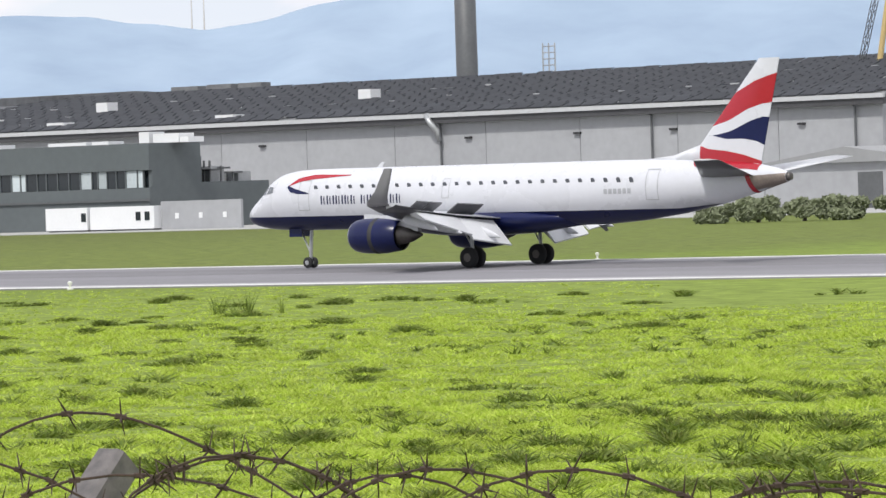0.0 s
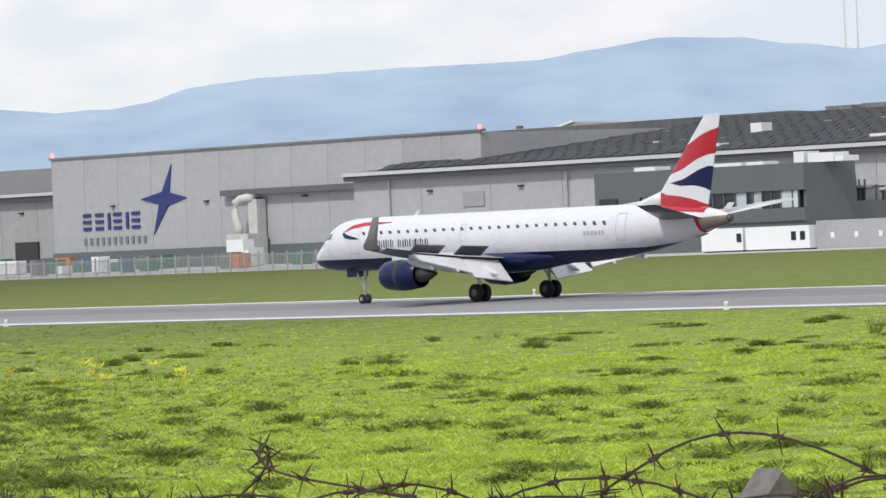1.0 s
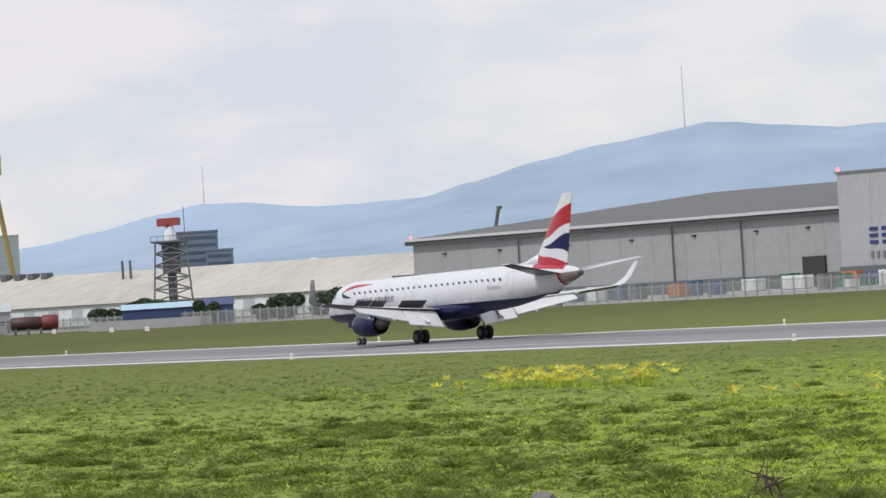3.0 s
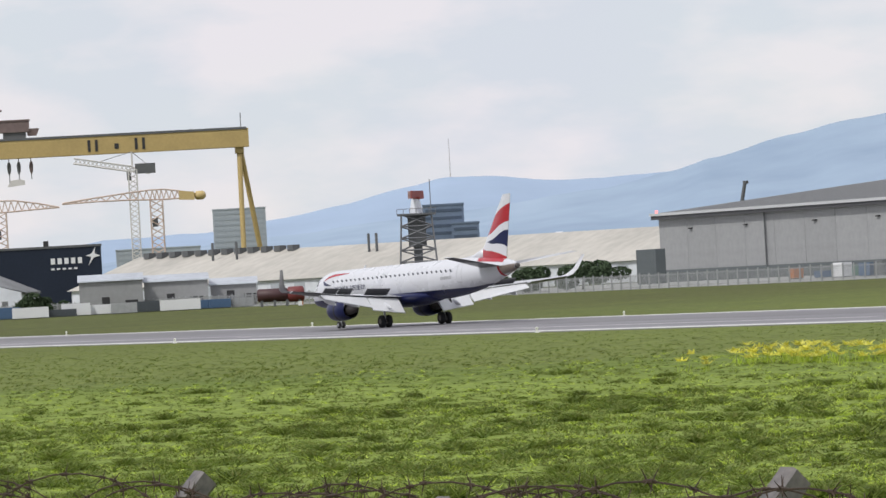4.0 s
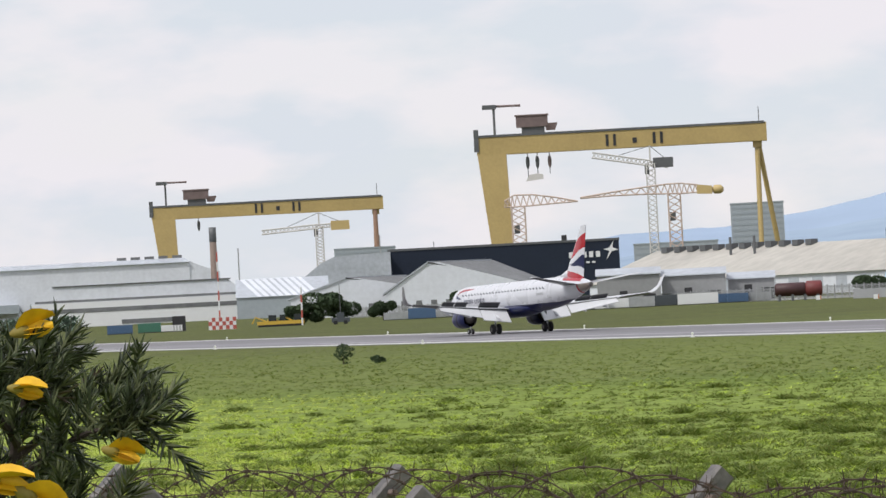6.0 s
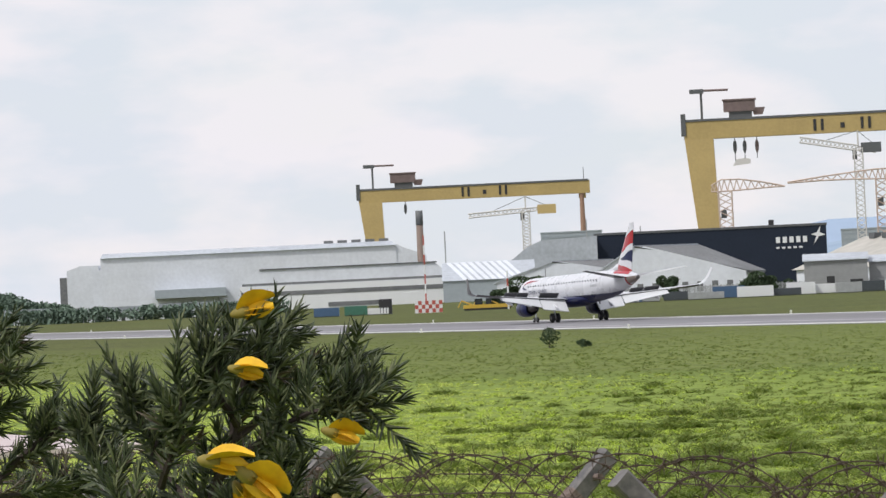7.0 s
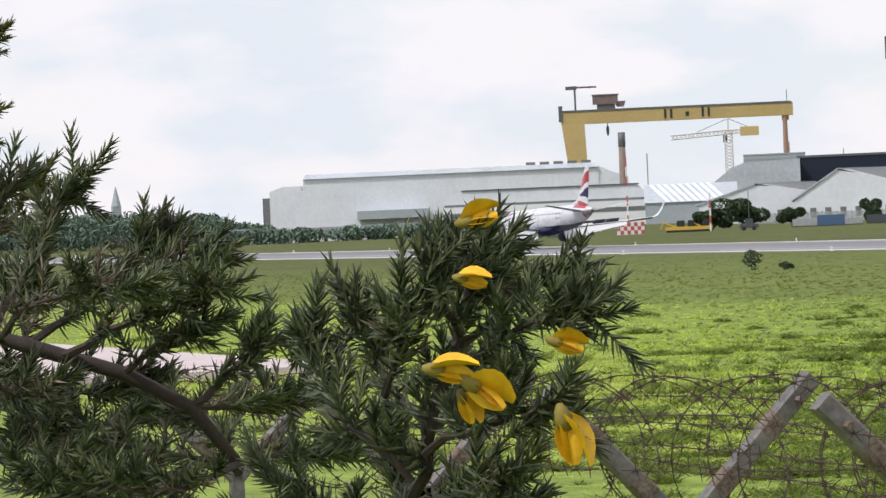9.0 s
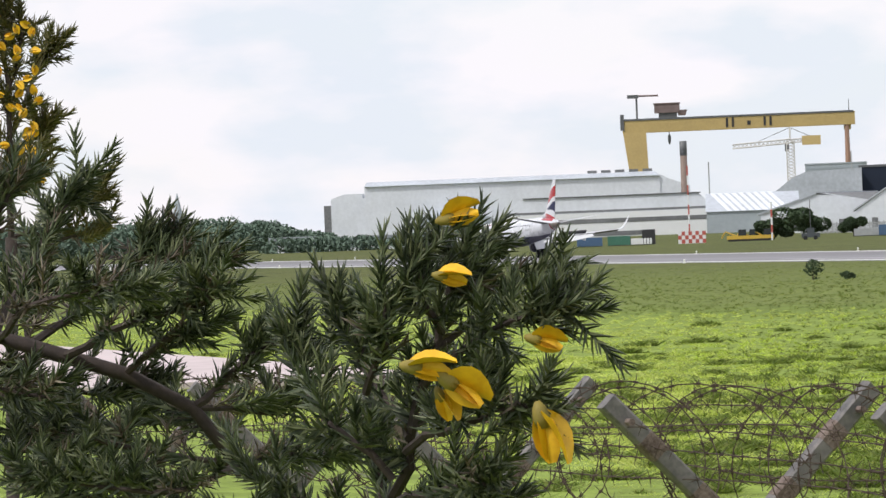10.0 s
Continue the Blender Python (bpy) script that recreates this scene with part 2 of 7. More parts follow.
make_ground()
runway = tagged(obj("runway", bx(-2200, 500, 155.6, 196.6, -0.3, 0.05), M_ASPHALT), "worn grey asphalt runway with pale edges", "runway", kind="structure")
part("shoulder", bx(-2200, 500, 155.7, 159.6, 0.054, 0.058), M_SHOULDER, runway, "pale concrete shoulder")
part("shoulder", bx(-2200, 500, 193.4, 196.5, 0.054, 0.058), M_SHOULDER, runway, "pale concrete shoulder")
part("rubber_streak", bx(-900, 100, 176.5, 188.5, 0.054, 0.057), M_RUBBER, runway, "dark tyre-marked centre strip")
part("edge_line", bx(-2200, 500, 156.2, 157.3, 0.062, 0.066), M_LINE, runway, "white painted edge line")
part("edge_line", bx(-2200, 500, 194.8, 195.9, 0.062, 0.066), M_LINE, runway, "white painted edge line")
wear = random.Random(8)
for i in range(14):  # paler worn lanes, broken along the runway
    x, y = -180 - i * 48 + wear.uniform(-15, 15), wear.choice((163.5, 166.5, 170.5, 190.0))
    part("worn_lane", bx(x - wear.uniform(30, 75), x, y, y + wear.uniform(0.7, 1.8), 0.061, 0.063), M_SHOULDER, runway, "paler worn lane")
tagged(obj("apron", bx(-830, -150, 392, 1000, -0.3, 0.06), M_APRON), "pale concrete apron before the hangars", "apron", kind="structure")
# ---- hangars ----
def sloped(bm, x0, x1, y0, z0, y1, z1, thick):
    """A roof slab rising from (y0, z0) to (y1, z1)."""
    return prism(bm, [(y0, z0), (y1, z1), (y1, z1 + thick), (y0, z0 + thick)], x0, x1, "x")


def shed(name, label, x0, x1, y, eave, ridge_y, ridge_z, clad):
    h = empty(name, None, label, "hangar")
    n = 14
    w = (x1 - x0) / n
    me = None
    for i in range(n):  # wall panels with a fine upright joint between them
        p = part("wall_panel", bx(0.04, w - 0.04, 0, 0.4, 0, eave), clad, h) if me is None else new("wall_panel", me)
        me = p.data
        p.parent, p.location = h, (x0 + i * w, y, 0)
    part("wall", bx(x0, x1, y + 0.4, ridge_y * 2 - y, 0, eave - 0.1), clad, h)
    part("plinth", bx(x0 - 0.1, x1 + 0.1, y - 0.25, y + 0.1, 0, 2.6), M_OFFICE, h, "dark grey brick plinth")
    part("fascia", bx(x0 - 1, x1 + 1, y - 1.3, y + 0.3, eave - 0.95, eave), M_EAVE, h, "dark grey eaves band")
    part("gutter", bx(x0 - 1.1, x1 + 1.1, y - 1.6, y - 1.1, eave - 0.15, eave + 0.42), M_GUTTER, h, "pale metal gutter")
    part("roof", sloped(bmesh.new(), x0 - 1, x1 + 1, y - 1.2, eave, ridge_y, ridge_z, 0.3), M_ROOF, h)
    part("roof", sloped(bmesh.new(), x0 - 1, x1 + 1, 2 * ridge_y - y, eave, ridge_y, ridge_z, 0.3), M_ROOF, h)
    for end in (x0, x1):
        part("gable_wall", prism(bmesh.new(), [(y, eave - 0.1), (2 * ridge_y - y, eave - 0.1), (ridge_y, ridge_z)], end - 0.2, end + 0.2, "x"), clad, h)
    return h


hangar_a = shed("hangar", "pale grey metal-clad hangar with solar panels on a low roof", -536, -309, 475, 14.0, 552, 21.2, M_CLAD)
hangar_b = shed("hangar", "pale grey metal-clad hangar with a plain grey sheet roof", -785, -632, 492, 14.2, 571, 21.0, M_CLAD2)


def hangar_details():
    # solar panels in rows up the roof; the rows near the eaves are things one can tell apart
    tilt = math.atan2(7.2, 78.2)
    me, rest = None, bmesh.new()
    rnd = random.Random(4)
    nx, ny = 75, 24
    for j in range(ny):
        for i in range(nx):
            x, d = -534 + i * 2.98 + 0.5 * (j % 2), 2.0 + j * 3.05
            if (i * 7 + j * 3) % 41 == 0 or (j in (7, 15) and i % 3):
                continue
            y, z = 473.8 + d, 14.3 + d * 7.2 / 78.2
            m = Matrix.Translation((x, y, z)) @ Matrix.Rotation(tilt + radians(11 + rnd.uniform(-1.5, 1.5)), 4, 'X')
            if j < 4:
                if me is None:
                    p = part("solar_panel", bx(0, 2.6, 0, 2.3, 0.1, 0.2), M_PV, hangar_a)
                    me = p.data
                else:
                    p = new("solar_panel", me)
                    p.parent = hangar_a
                p.matrix_world = m
            else:
                box(rest, 0, 2.6, 0, 2.3, 0.1, 0.2, 0, m)
    tagged(part("panel_field", rest, M_PV, hangar_a, "dark solar panels in rows"), kind="stuff")
    frames = bmesh.new()
    for j in range(ny):
        for i in range(nx):
            if rnd.random() < 0.7:
                x, y = -533.9 + i * 2.98 + 0.5 * (j % 2), 473.8 + 4.55 + j * 3.05
                z = 14.5 + (y - 473.8) * 0.092
                box(frames, x, x + rnd.uniform(0.9, 1.9), y, y + 0.12, z, z + rnd.uniform(0.12, 0.3))
    tagged(part("panel_frames", frames, M_GUTTER, hangar_a, "bright metal panel frames"), kind="stuff")
    for x, y, w, h in ((-421.5, 505, 2.4, 2.0), (-475.2, 505, 2.4, 2.0), (-462, 480, 3.5, 0.9), (-428, 480, 3.6, 0.9), (-501, 551, 6, 1.1), (-493, 551, 5.5, 1.2), (-486, 551, 5.2, 1.2)):
        z = 14.3 + (y - 473.8) * 0.092
        part("roof_unit", bx(x, x + w, y, y + 2.4, z - 0.2, z + h), M_WHITE if w < 5 else M_ROOF, hangar_a, "white rooftop plant box")
    for x, z0 in ((-486, 2.6), (-381.5, 2.6), (-345.4, 2.6), (-330, 2.6), (-313, 2.6), (-527, 2.6), (-430, 2.6)):
        part("downpipe", tube(tube(bmesh.new(), [(x, 474.6, z0), (x, 474.6, 12.9)], 0.16, 8), [(x, 474.6, 12.8), (x, 473.9, 13.4)], 0.16, 8), M_DGREY if x > -480 else M_STEEL, hangar_a)
    part("downpipe", tube(bmesh.new(), [(-383.2, 473.6, 14.3), (-382.4, 473.4, 13.2), (-381.6, 473.9, 12.0), (-381.5, 474.4, 10.6)], 0.42, 10), M_STEEL, hangar_a, "large pale bent duct", True)
    for x in (-518, -497, -465, -448, -415, -377.3, -358.5, -342.5, -322):
        part("wall_lamp", bx(x, x + 1.1, 474.55, 474.98, 10.75, 11.05), M_BLACK, hangar_a, "dark wall lamp")
    for x in (-773, -752, -727, -705, -684, -664, -648):
        part("wall_lamp", bx(x, x + 1.1, 491.55, 491.98, 10.9, 11.2), M_BLACK, hangar_b, "dark wall lamp")
    for x in (-744.2, -690.4, -668):
        part("downpipe", tube(bmesh.new(), [(x, 491.6, 2.6), (x, 491.6, 12.6), (x + 0.6, 491.2, 13.2)], 0.17, 8), M_DGREY, hangar_b)
    part("shutter_door", bx(-509.6, -505, 474.4, 474.98, 0, 5.7), M_BLACK, hangar_a, "dark open shutter door")
    part("louvre_panel", bx(-509.9, -505, 474.8, 474.97, 8.1, 10.4), M_CLAD2, hangar_a, "flat grey louvre panel")
    part("shutter_door", bx(-649.4, -642.6, 491.5, 491.98, 0, 5.7), M_BLACK, hangar_b, "dark open shutter door")
    # ribs of the plain roof
    ribs = bmesh.new()
    for i in range(62):
        x = -784 + i * 2.48
        prism(ribs, [(491, 14.5), (571, 21.3), (571, 21.42), (491, 14.62)], x, x + 0.3, "x")
    tagged(part("roof_ribs", ribs, M_PALERIB, hangar_b, "roof sheet ribs"), kind="stuff")
    part("beacon", bx(-784.6, -784.2, 491, 491.4, 14.3, 15.2), M_BEACON, hangar_b, "red warning light")


M_PALERIB = mat("grey_roof_rib", (0.30, 0.305, 0.31), 0.55, var=0.1)
M_BEACON = bpy.data.materials.new("red_beacon_glow")
M_BEACON.use_nodes = True
M_BEACON.node_tree.nodes["Principled BSDF"].inputs["Base Color"].default_value = (0.8, 0.1, 0.1, 1)
M_BEACON.node_tree.nodes["Principled BSDF"].inputs["Emission Color"].default_value = (1, 0.25, 0.25, 1)
M_BEACON.node_tree.nodes["Principled BSDF"].inputs["Emission Strength"].default_value = 2.0
hangar_details()


def make_factory():
    f = empty("factory_hall", None, "tall light grey factory hall with blue company sign", "factory")
    n, me = 12, None
    w = 113 / n
    for i in range(n):
        if me is None:
            p = part("wall_panel", bx(0.03, w - 0.03, 0, 0.4, 0, 20.2), M_CLAD, f)
            me = p.data
        else:
            p = new("wall_panel", me)
            p.parent = f
        p.location = (-629 + i * w, 485, 0)
    part("wall", bx(-629, -516, 485.4, 640, 0, 20), M_CLAD, f)
    part("parapet", bx(-629.3, -515.7, 484.7, 486, 20.2, 20.55), M_ROOF, f, "grey parapet capping")
    part("roof", prism(bmesh.new(), [(486, 20.0), (640, 20.0), (563, 22.6)], -622, -520, "x"), M_ROOF, f)
    part("ledge", bx(-580.4, -537, 483.6, 485.1, 12.0, 13.0), M_DGREY, f, "dark grey canopy ledge")
    part("plinth", bx(-629, -537, 484.5, 485.1, 0, 3.4), M_OFFICE, f, "dark grey plinth")
    part("shutter_door", bx(-551.5, -543.9, 484.3, 484.9, 0, 5.9), M_BLACK, f, "dark open shutter door")
    for x in (-586, -572, -560, -612):
        part("wall_lamp", bx(x, x + 1.0, 484.5, 484.98, 11.2, 11.5), M_BLACK, f, "dark wall lamp")
    for x in (-629, -516.5):
        part("beacon", bx(x, x + 0.4, 485, 485.4, 20.5, 21.3), M_BEACON, f, "red warning light")
    # the sign: a plain four-pointed star, and its lettering as plain bars
    star = [(-594.8, 18.1), (-595.6, 13.2), (-590.9, 12.2), (-596.1, 10.9), (-600.4, 5.9), (-598.6, 11.2), (-603.7, 12.3), (-597.7, 13.4)]
    part("sign_star", prism(bmesh.new(), star, 484.8, 484.99), M_BLUELOGO, f, "navy four-pointed star sign")
    x = -620.3
    for k in range(6):
        wd = 0.75 if k in (2, 4) else 2.7
        bm = bmesh.new()
        if wd < 1:
            box(bm, x, x + wd, 484.8, 484.98, 7.2, 10.2)
        else:
            for z in (7.2, 8.4, 9.6):
                box(bm, x, x + 2.3, 484.8, 484.98, z, z + 0.62)
        part("sign_bar", bm, M_BLUELOGO, f, "navy lettering shown as bars")
        x += wd + 0.85
    for k in range(11):
        bm = bmesh.new()
        box(bm, -620.2 + k * 1.69, -619.5 + k * 1.69, 484.8, 484.98, 4.6, 5.9)
        part("sign_bar", bm, M_GREYLOGO, f, "grey lettering shown as bars")
    # tall bent air duct standing on its box
    d = empty("air_duct", None, "tall pale metal air duct bent into the wall", "duct")
    part("duct_base", bx(-574.6, -569.0, 479.8, 484.2, 0, 5.4), M_DUCT, d)
    bm = bmesh.new()
    pts = [(-573.2, 481.6, 5.2), (-573.3, 481.6, 6.6), (-574.0, 481.6, 8.0), (-574.4, 481.6, 9.4), (-574.0, 481.7, 10.6), (-573.1, 482.0, 11.3), (-572.0, 482.6, 11.5), (-571.0, 483.2, 11.2)]
    tube(bm, pts, 0.72, 14)
    part("duct_pipe", bm, M_DUCT, d, "", True)
    part("duct_riser", bx(-571.9, -569.6, 482.6, 484.6, 5.4, 11.2), M_DUCT, d, "square riser against the wall")
    # roofs that stand up behind
    b = empty("rear_hall", None, "grey hall with a pitched pale roof behind", "hall")
    part("wall", bx(-698, -430, 656, 760, 0, 20.5), M_CLAD2, b)
    part("verge", prism(bmesh.new(), [(-684.2, 22.9), (-667.6, 26.3), (-667.6, 26.75), (-684.2, 23.35)], 654.6, 655.6), M_WHITE, b, "white sheet verge")
    part("roof", prism(bmesh.new(), [(-700, 20.4), (-684, 22.9), (-667.6, 26.3), (-632, 24.6), (-420, 24.4), (-420, 20.4)], 655, 760), M_CLAD2, b, "pale grey pitched roof")
    part("vent_stack", tube(bmesh.new(), [(-689.6, 660, 20.5), (-689.6, 660, 26.4)], 0.8, 10), M_DGREY, b)


make_factory()


def make_office():
    o = empty("office_building", None, "slate grey two-storey office with a ribbon of windows", "office")
    part("upper_wall", bx(-424.7, -386.2, 420, 430, 7.7, 11.2), M_OFFICE, o)
    part("lower_wall", bx(-424.7, -386.2, 420, 430, 0, 5.4), M_OFFICE, o)
    part("wall", bx(-424.7, -416.2, 420.003, 430, 5.4, 7.7), M_OFFICE, o)
    part("window_back", bx(-416.2, -386.4, 420.8, 421.2, 5.4, 7.7), M_GLASS, o)
    part("side_wall", bx(-386.8, -386.2, 420.5, 430, 5.4, 7.7), M_OFFICE, o)
    me = None
    rnd = random.Random(2)
    x = -416.0
    while x < -387.5:
        w = rnd.choice((0.9, 1.5, 1.9))
        light = rnd.random() < 0.62
        p = part("window_pane", bx(x, x + w, 420.3, 420.42, 5.45, 7.65), M_PALEGLASS if light else M_GLASS, o)
        part("mullion", bx(x + w, x + w + 0.14, 420.15, 420.5, 5.4, 7.7), M_OFFICE, o)
        x += w + 0.16
    part("low_wing", bx(-420, -386.2, 430, 443.5, 0, 5.95), M_OFFICE, o, "low slate grey wing")
    part("glass_door", bx(-423.7, -420.3, 419.8, 420.02, 3.8, 7.7), M_GLASS, o, "tall dark glazing")
    part("sill_band", bx(-424.9, -386, 419.7, 420, 3.7, 3.95), M_DGREY, o)
    for x, w, h in ((-408, 7, 0.5), (-400, 3, 0.5), (-391.5, 1.8, 1.5), (-389, 4.5, 1.2), (-384.3, 1.5, 0.7), (-421, 4, 0.6)):
        part("roof_unit", bx(x, x + w, 424, 427, 11.2, 11.2 + h), M_WHITE, o, "white rooftop plant")
    for y in (430.6, 432.4, 434.6, 437):
        for k in range(3):
            part("plant_post", bx(-387 - k, -386.8 - k, y, y + 0.22, 5.9, 9.6 - 0.35 * (y - 430)), M_DGREY, o)
        part("plant_frame", bx(-389, -386.6, y, y + 1.7, 7.0 + (y % 1), 7.25 + (y % 1)), M_DGREY, o)
    part("plant_box", bx(-391, -387.5, 433, 436, 5.95, 8.0), M_STEEL, o, "pale plant box")
    part("plant_box", bx(-390, -387.2, 438.5, 441, 5.95, 7.2), M_STEEL, o, "pale plant box")
    for x0, x1 in ((-392.5, -385.2), (-384.7, -373.7)):
        c = empty("site_cabin", None, "white portable site cabin on the apron", "cabin", "site cabins by the office")
        part("body", bx(x0, x1, 407, 410, 0.25, 3.1), M_WHITE, c)
        part("skid", bx(x0 + 0.3, x1 - 0.3, 407.2, 409.8, 0, 0.25), M_DGREY, c)
        for k in (0.72, 0.86):
            if x0 < -390 and k < 0.8:
                continue
            part("window", bx(x0 + (x1 - x0) * k, x0 + (x1 - x0) * k + 0.8, 406.93, 407, 1.3, 2.4), M_GLASS, c)
    wl = tagged(obj("screen_wall", bx(-373.4, -360, 408, 408.4, 0, 3.6), M_CLAD), "plain pale grey screen wall", "wall")
    for i in range(3):
        part("wall_notice", bx(-371 + i * 4, -370.4 + i * 4, 407.96, 408, 1.4, 2.1), M_WHITE, wl)
    g = empty("small_shed", None, "pale grey shed with a shallow gable roof", "shed")
    part("wall", bx(-303.5, -279, 440, 452, 0, 5.6), M_CLAD, g)
    part("roof", prism(bmesh.new(), [(-304.5, 5.6), (-291.4, 7.5), (-278, 5.6)], 439.2, 452), M_CLAD2, g)
    part("door", bx(-290, -286.5, 439.9, 440, 0, 4.4), M_DGREY, g)
    part("lean_to", bx(-330, -303.6, 440, 448, 0, 5.2), M_CLAD, g)


make_office()


def make_chimney():
    c = empty("chimney", None, "tall dark grey flue stack behind the hangar", "chimney")
    p = Vector((-math.sin(radians(38.42)) * 720, math.cos(radians(38.42)) * 720, 0))
    part("shaft", loft(bmesh.new(), [[(p.x + r * math.cos(a), p.y + r * math.sin(a), z) for a in [2 * math.pi * i / 20 for i in range(20)]] for z, r in ((0, 1.95), (20, 1.8), (48, 1.72))]), M_DGREY, c, "", True)
    m = empty("lattice_mast", None, "pale steel lattice mast behind the hangar", "mast")
    q = Vector((-math.sin(radians(37.35)) * 700, math.cos(radians(37.35)) * 700, 0))
    for dx in (-1.2, 0, 1.2):
        part("leg", tube(bmesh.new(), [(q.x + dx, q.y, 0), (q.x + dx, q.y, 26.5)], 0.12, 6), M_STEEL, m)
    for k in range(9):
        part("rung", tube(bmesh.new(), [(q.x - 1.2, q.y, 18 + k), (q.x + 1.2, q.y, 18 + k)], 0.1, 6), M_STEEL, m)


make_chimney()
# ---- airliner: x runs back from the nose tip, -y is its left side ----
M_PWHITE = mat("glossy_white_aircraft_paint", (0.59, 0.60, 0.64), 0.28, var=0.02, scale=0.5, fine=4, coat=0.2)
M_PBLUE = mat("glossy_navy_aircraft_paint", (0.006, 0.010, 0.058), 0.3, var=0.08, scale=0.5, fine=4, coat=0.1, spec=0.3)
M_PRED = mat("glossy_red_aircraft_paint", (0.36, 0.008, 0.02), 0.25, var=0.06, scale=0.5, fine=4, coat=0.3)
M_WING = mat("light_grey_wing_paint", (0.55, 0.56, 0.59), 0.3, var=0.04, scale=0.6, fine=5)
M_FLAP = mat("white_flap_paint", (0.60, 0.61, 0.63), 0.35, var=0.05, scale=0.6, fine=5)
# near-black that stands in for shade under the wings and on the spoilers
M_WINGSHADE = mat("wing_shade_grey", (0.06, 0.06, 0.065), 0.35, var=0.1, scale=0.6, fine=5)
M_WLGREY = mat("grey_winglet_face", (0.24, 0.24, 0.25), 0.4, var=0.06)
M_LIP = mat("bare_aluminium", (0.72, 0.73, 0.75), 0.2, metal=0.9, var=0.05)
M_EXH = mat("dark_exhaust_metal", (0.12, 0.11, 0.105), 0.45, metal=0.7, var=0.2)
M_TYRE = mat("black_tyre_rubber", (0.018, 0.018, 0.02), 0.85, var=0.2)
M_PANE = mat("aircraft_window_pane", (0.15, 0.16, 0.18), 0.25, var=0.1)
M_TAILMETAL = mat("bare_tail_cone_metal", (0.24, 0.20, 0.175), 0.4, metal=0.5, var=0.2, scale=2, fine=12)
M_JOINT = mat("grey_panel_joint", (0.36, 0.37, 0.39), 0.5, var=0.05)
STATIONS = [(0, 2.98, 2.78, 0.09), (0.12, 3.15, 2.62, 0.3), (0.4, 3.45, 2.46, 0.58), (0.8, 3.76, 2.34, 0.82), (1.25, 4.08, 2.26, 1.0), (1.65, 4.42, 2.2, 1.13), (2.05, 4.86, 2.16, 1.24), (2.5, 5.12, 2.14, 1.33), (3.0, 5.28, 2.12, 1.4), (3.8, 5.4, 2.1, 1.46), (5, 5.45, 2.1, 1.5), (7, 5.46, 2.1, 1.505), (14, 5.46, 2.1, 1.505), (22.5, 5.46, 2.1, 1.505), (25, 5.46, 2.12, 1.49), (27.5, 5.45, 2.3, 1.42), (30, 5.4, 2.62, 1.22), (32.5, 5.28, 3.1, 0.92), (34.5, 5.08, 3.6, 0.6), (35.7, 4.84, 3.95, 0.38), (36.3, 4.62, 4.12, 0.22)]
SPLIT = 2.88
plane = empty("airliner", None, "white and navy twin-engine airliner rolling out on the runway", "airplane")


def station(s):
    for a, b in zip(STATIONS, STATIONS[1:]):
        if a[0] <= s <= b[0]:
            k = (s - a[0]) / (b[0] - a[0])
            return [a[i] + (b[i] - a[i]) * k for i in (1, 2, 3)]
    return STATIONS[-1][1:]


def skin(s, z, side, lift=0.0):
    """The point of the fuselage's skin at station s and height z."""
    t, b, w = station(s)
    c, h = (t + b) / 2, (t - b) / 2
    k = max(-1, min(1, (z - c) / h))
    a = math.asin(k)
    p = Vector((s, side * w * math.cos(a), c + h * math.sin(a)))
    n = Vector((0, side * math.cos(a) / w, math.sin(a) / h)).normalized()
    return p + n * lift


def skin_patch(bm, low, high, side, n=10, m=4, lift=0.012):
    """A sheet on the skin between two curves of (s, z)."""
    def at(curve, u):
        x = u * (len(curve) - 1)
        i = min(int(x), len(curve) - 2)
        return Vector(curve[i]).lerp(Vector(curve[i + 1]), x - i)
    rows = []
    for j in range(m + 1):
        rows.append([])
        for i in range(n + 1):
            p = at(low, i / n).lerp(at(high, i / n), j / m)
            rows[-1].append(bm.verts.new(skin(p.x, p.y, side, lift)))
    for A, B in zip(rows, rows[1:]):
        for i in range(n):
            q = (A[i], A[i + 1], B[i + 1], B[i])
            bm.faces.new(q if side < 0 else q[::-1])
    return bm


def outline_bars(bm, s0, s1, z0, z1, side, w=0.035):
    for low, high in (([(s0, z0), (s1, z0)], [(s0, z0 + w), (s1, z0 + w)]), ([(s0, z1 - w), (s1, z1 - w)], [(s0, z1), (s1, z1)]),
                      ([(s0, z0), (s0 + w, z0)], [(s0, z1), (s0 + w, z1)]), ([(s1 - w, z0), (s1, z0)], [(s1 - w, z1), (s1, z1)])):
        skin_patch(bm, low, high, side, 2, 6, 0.008)


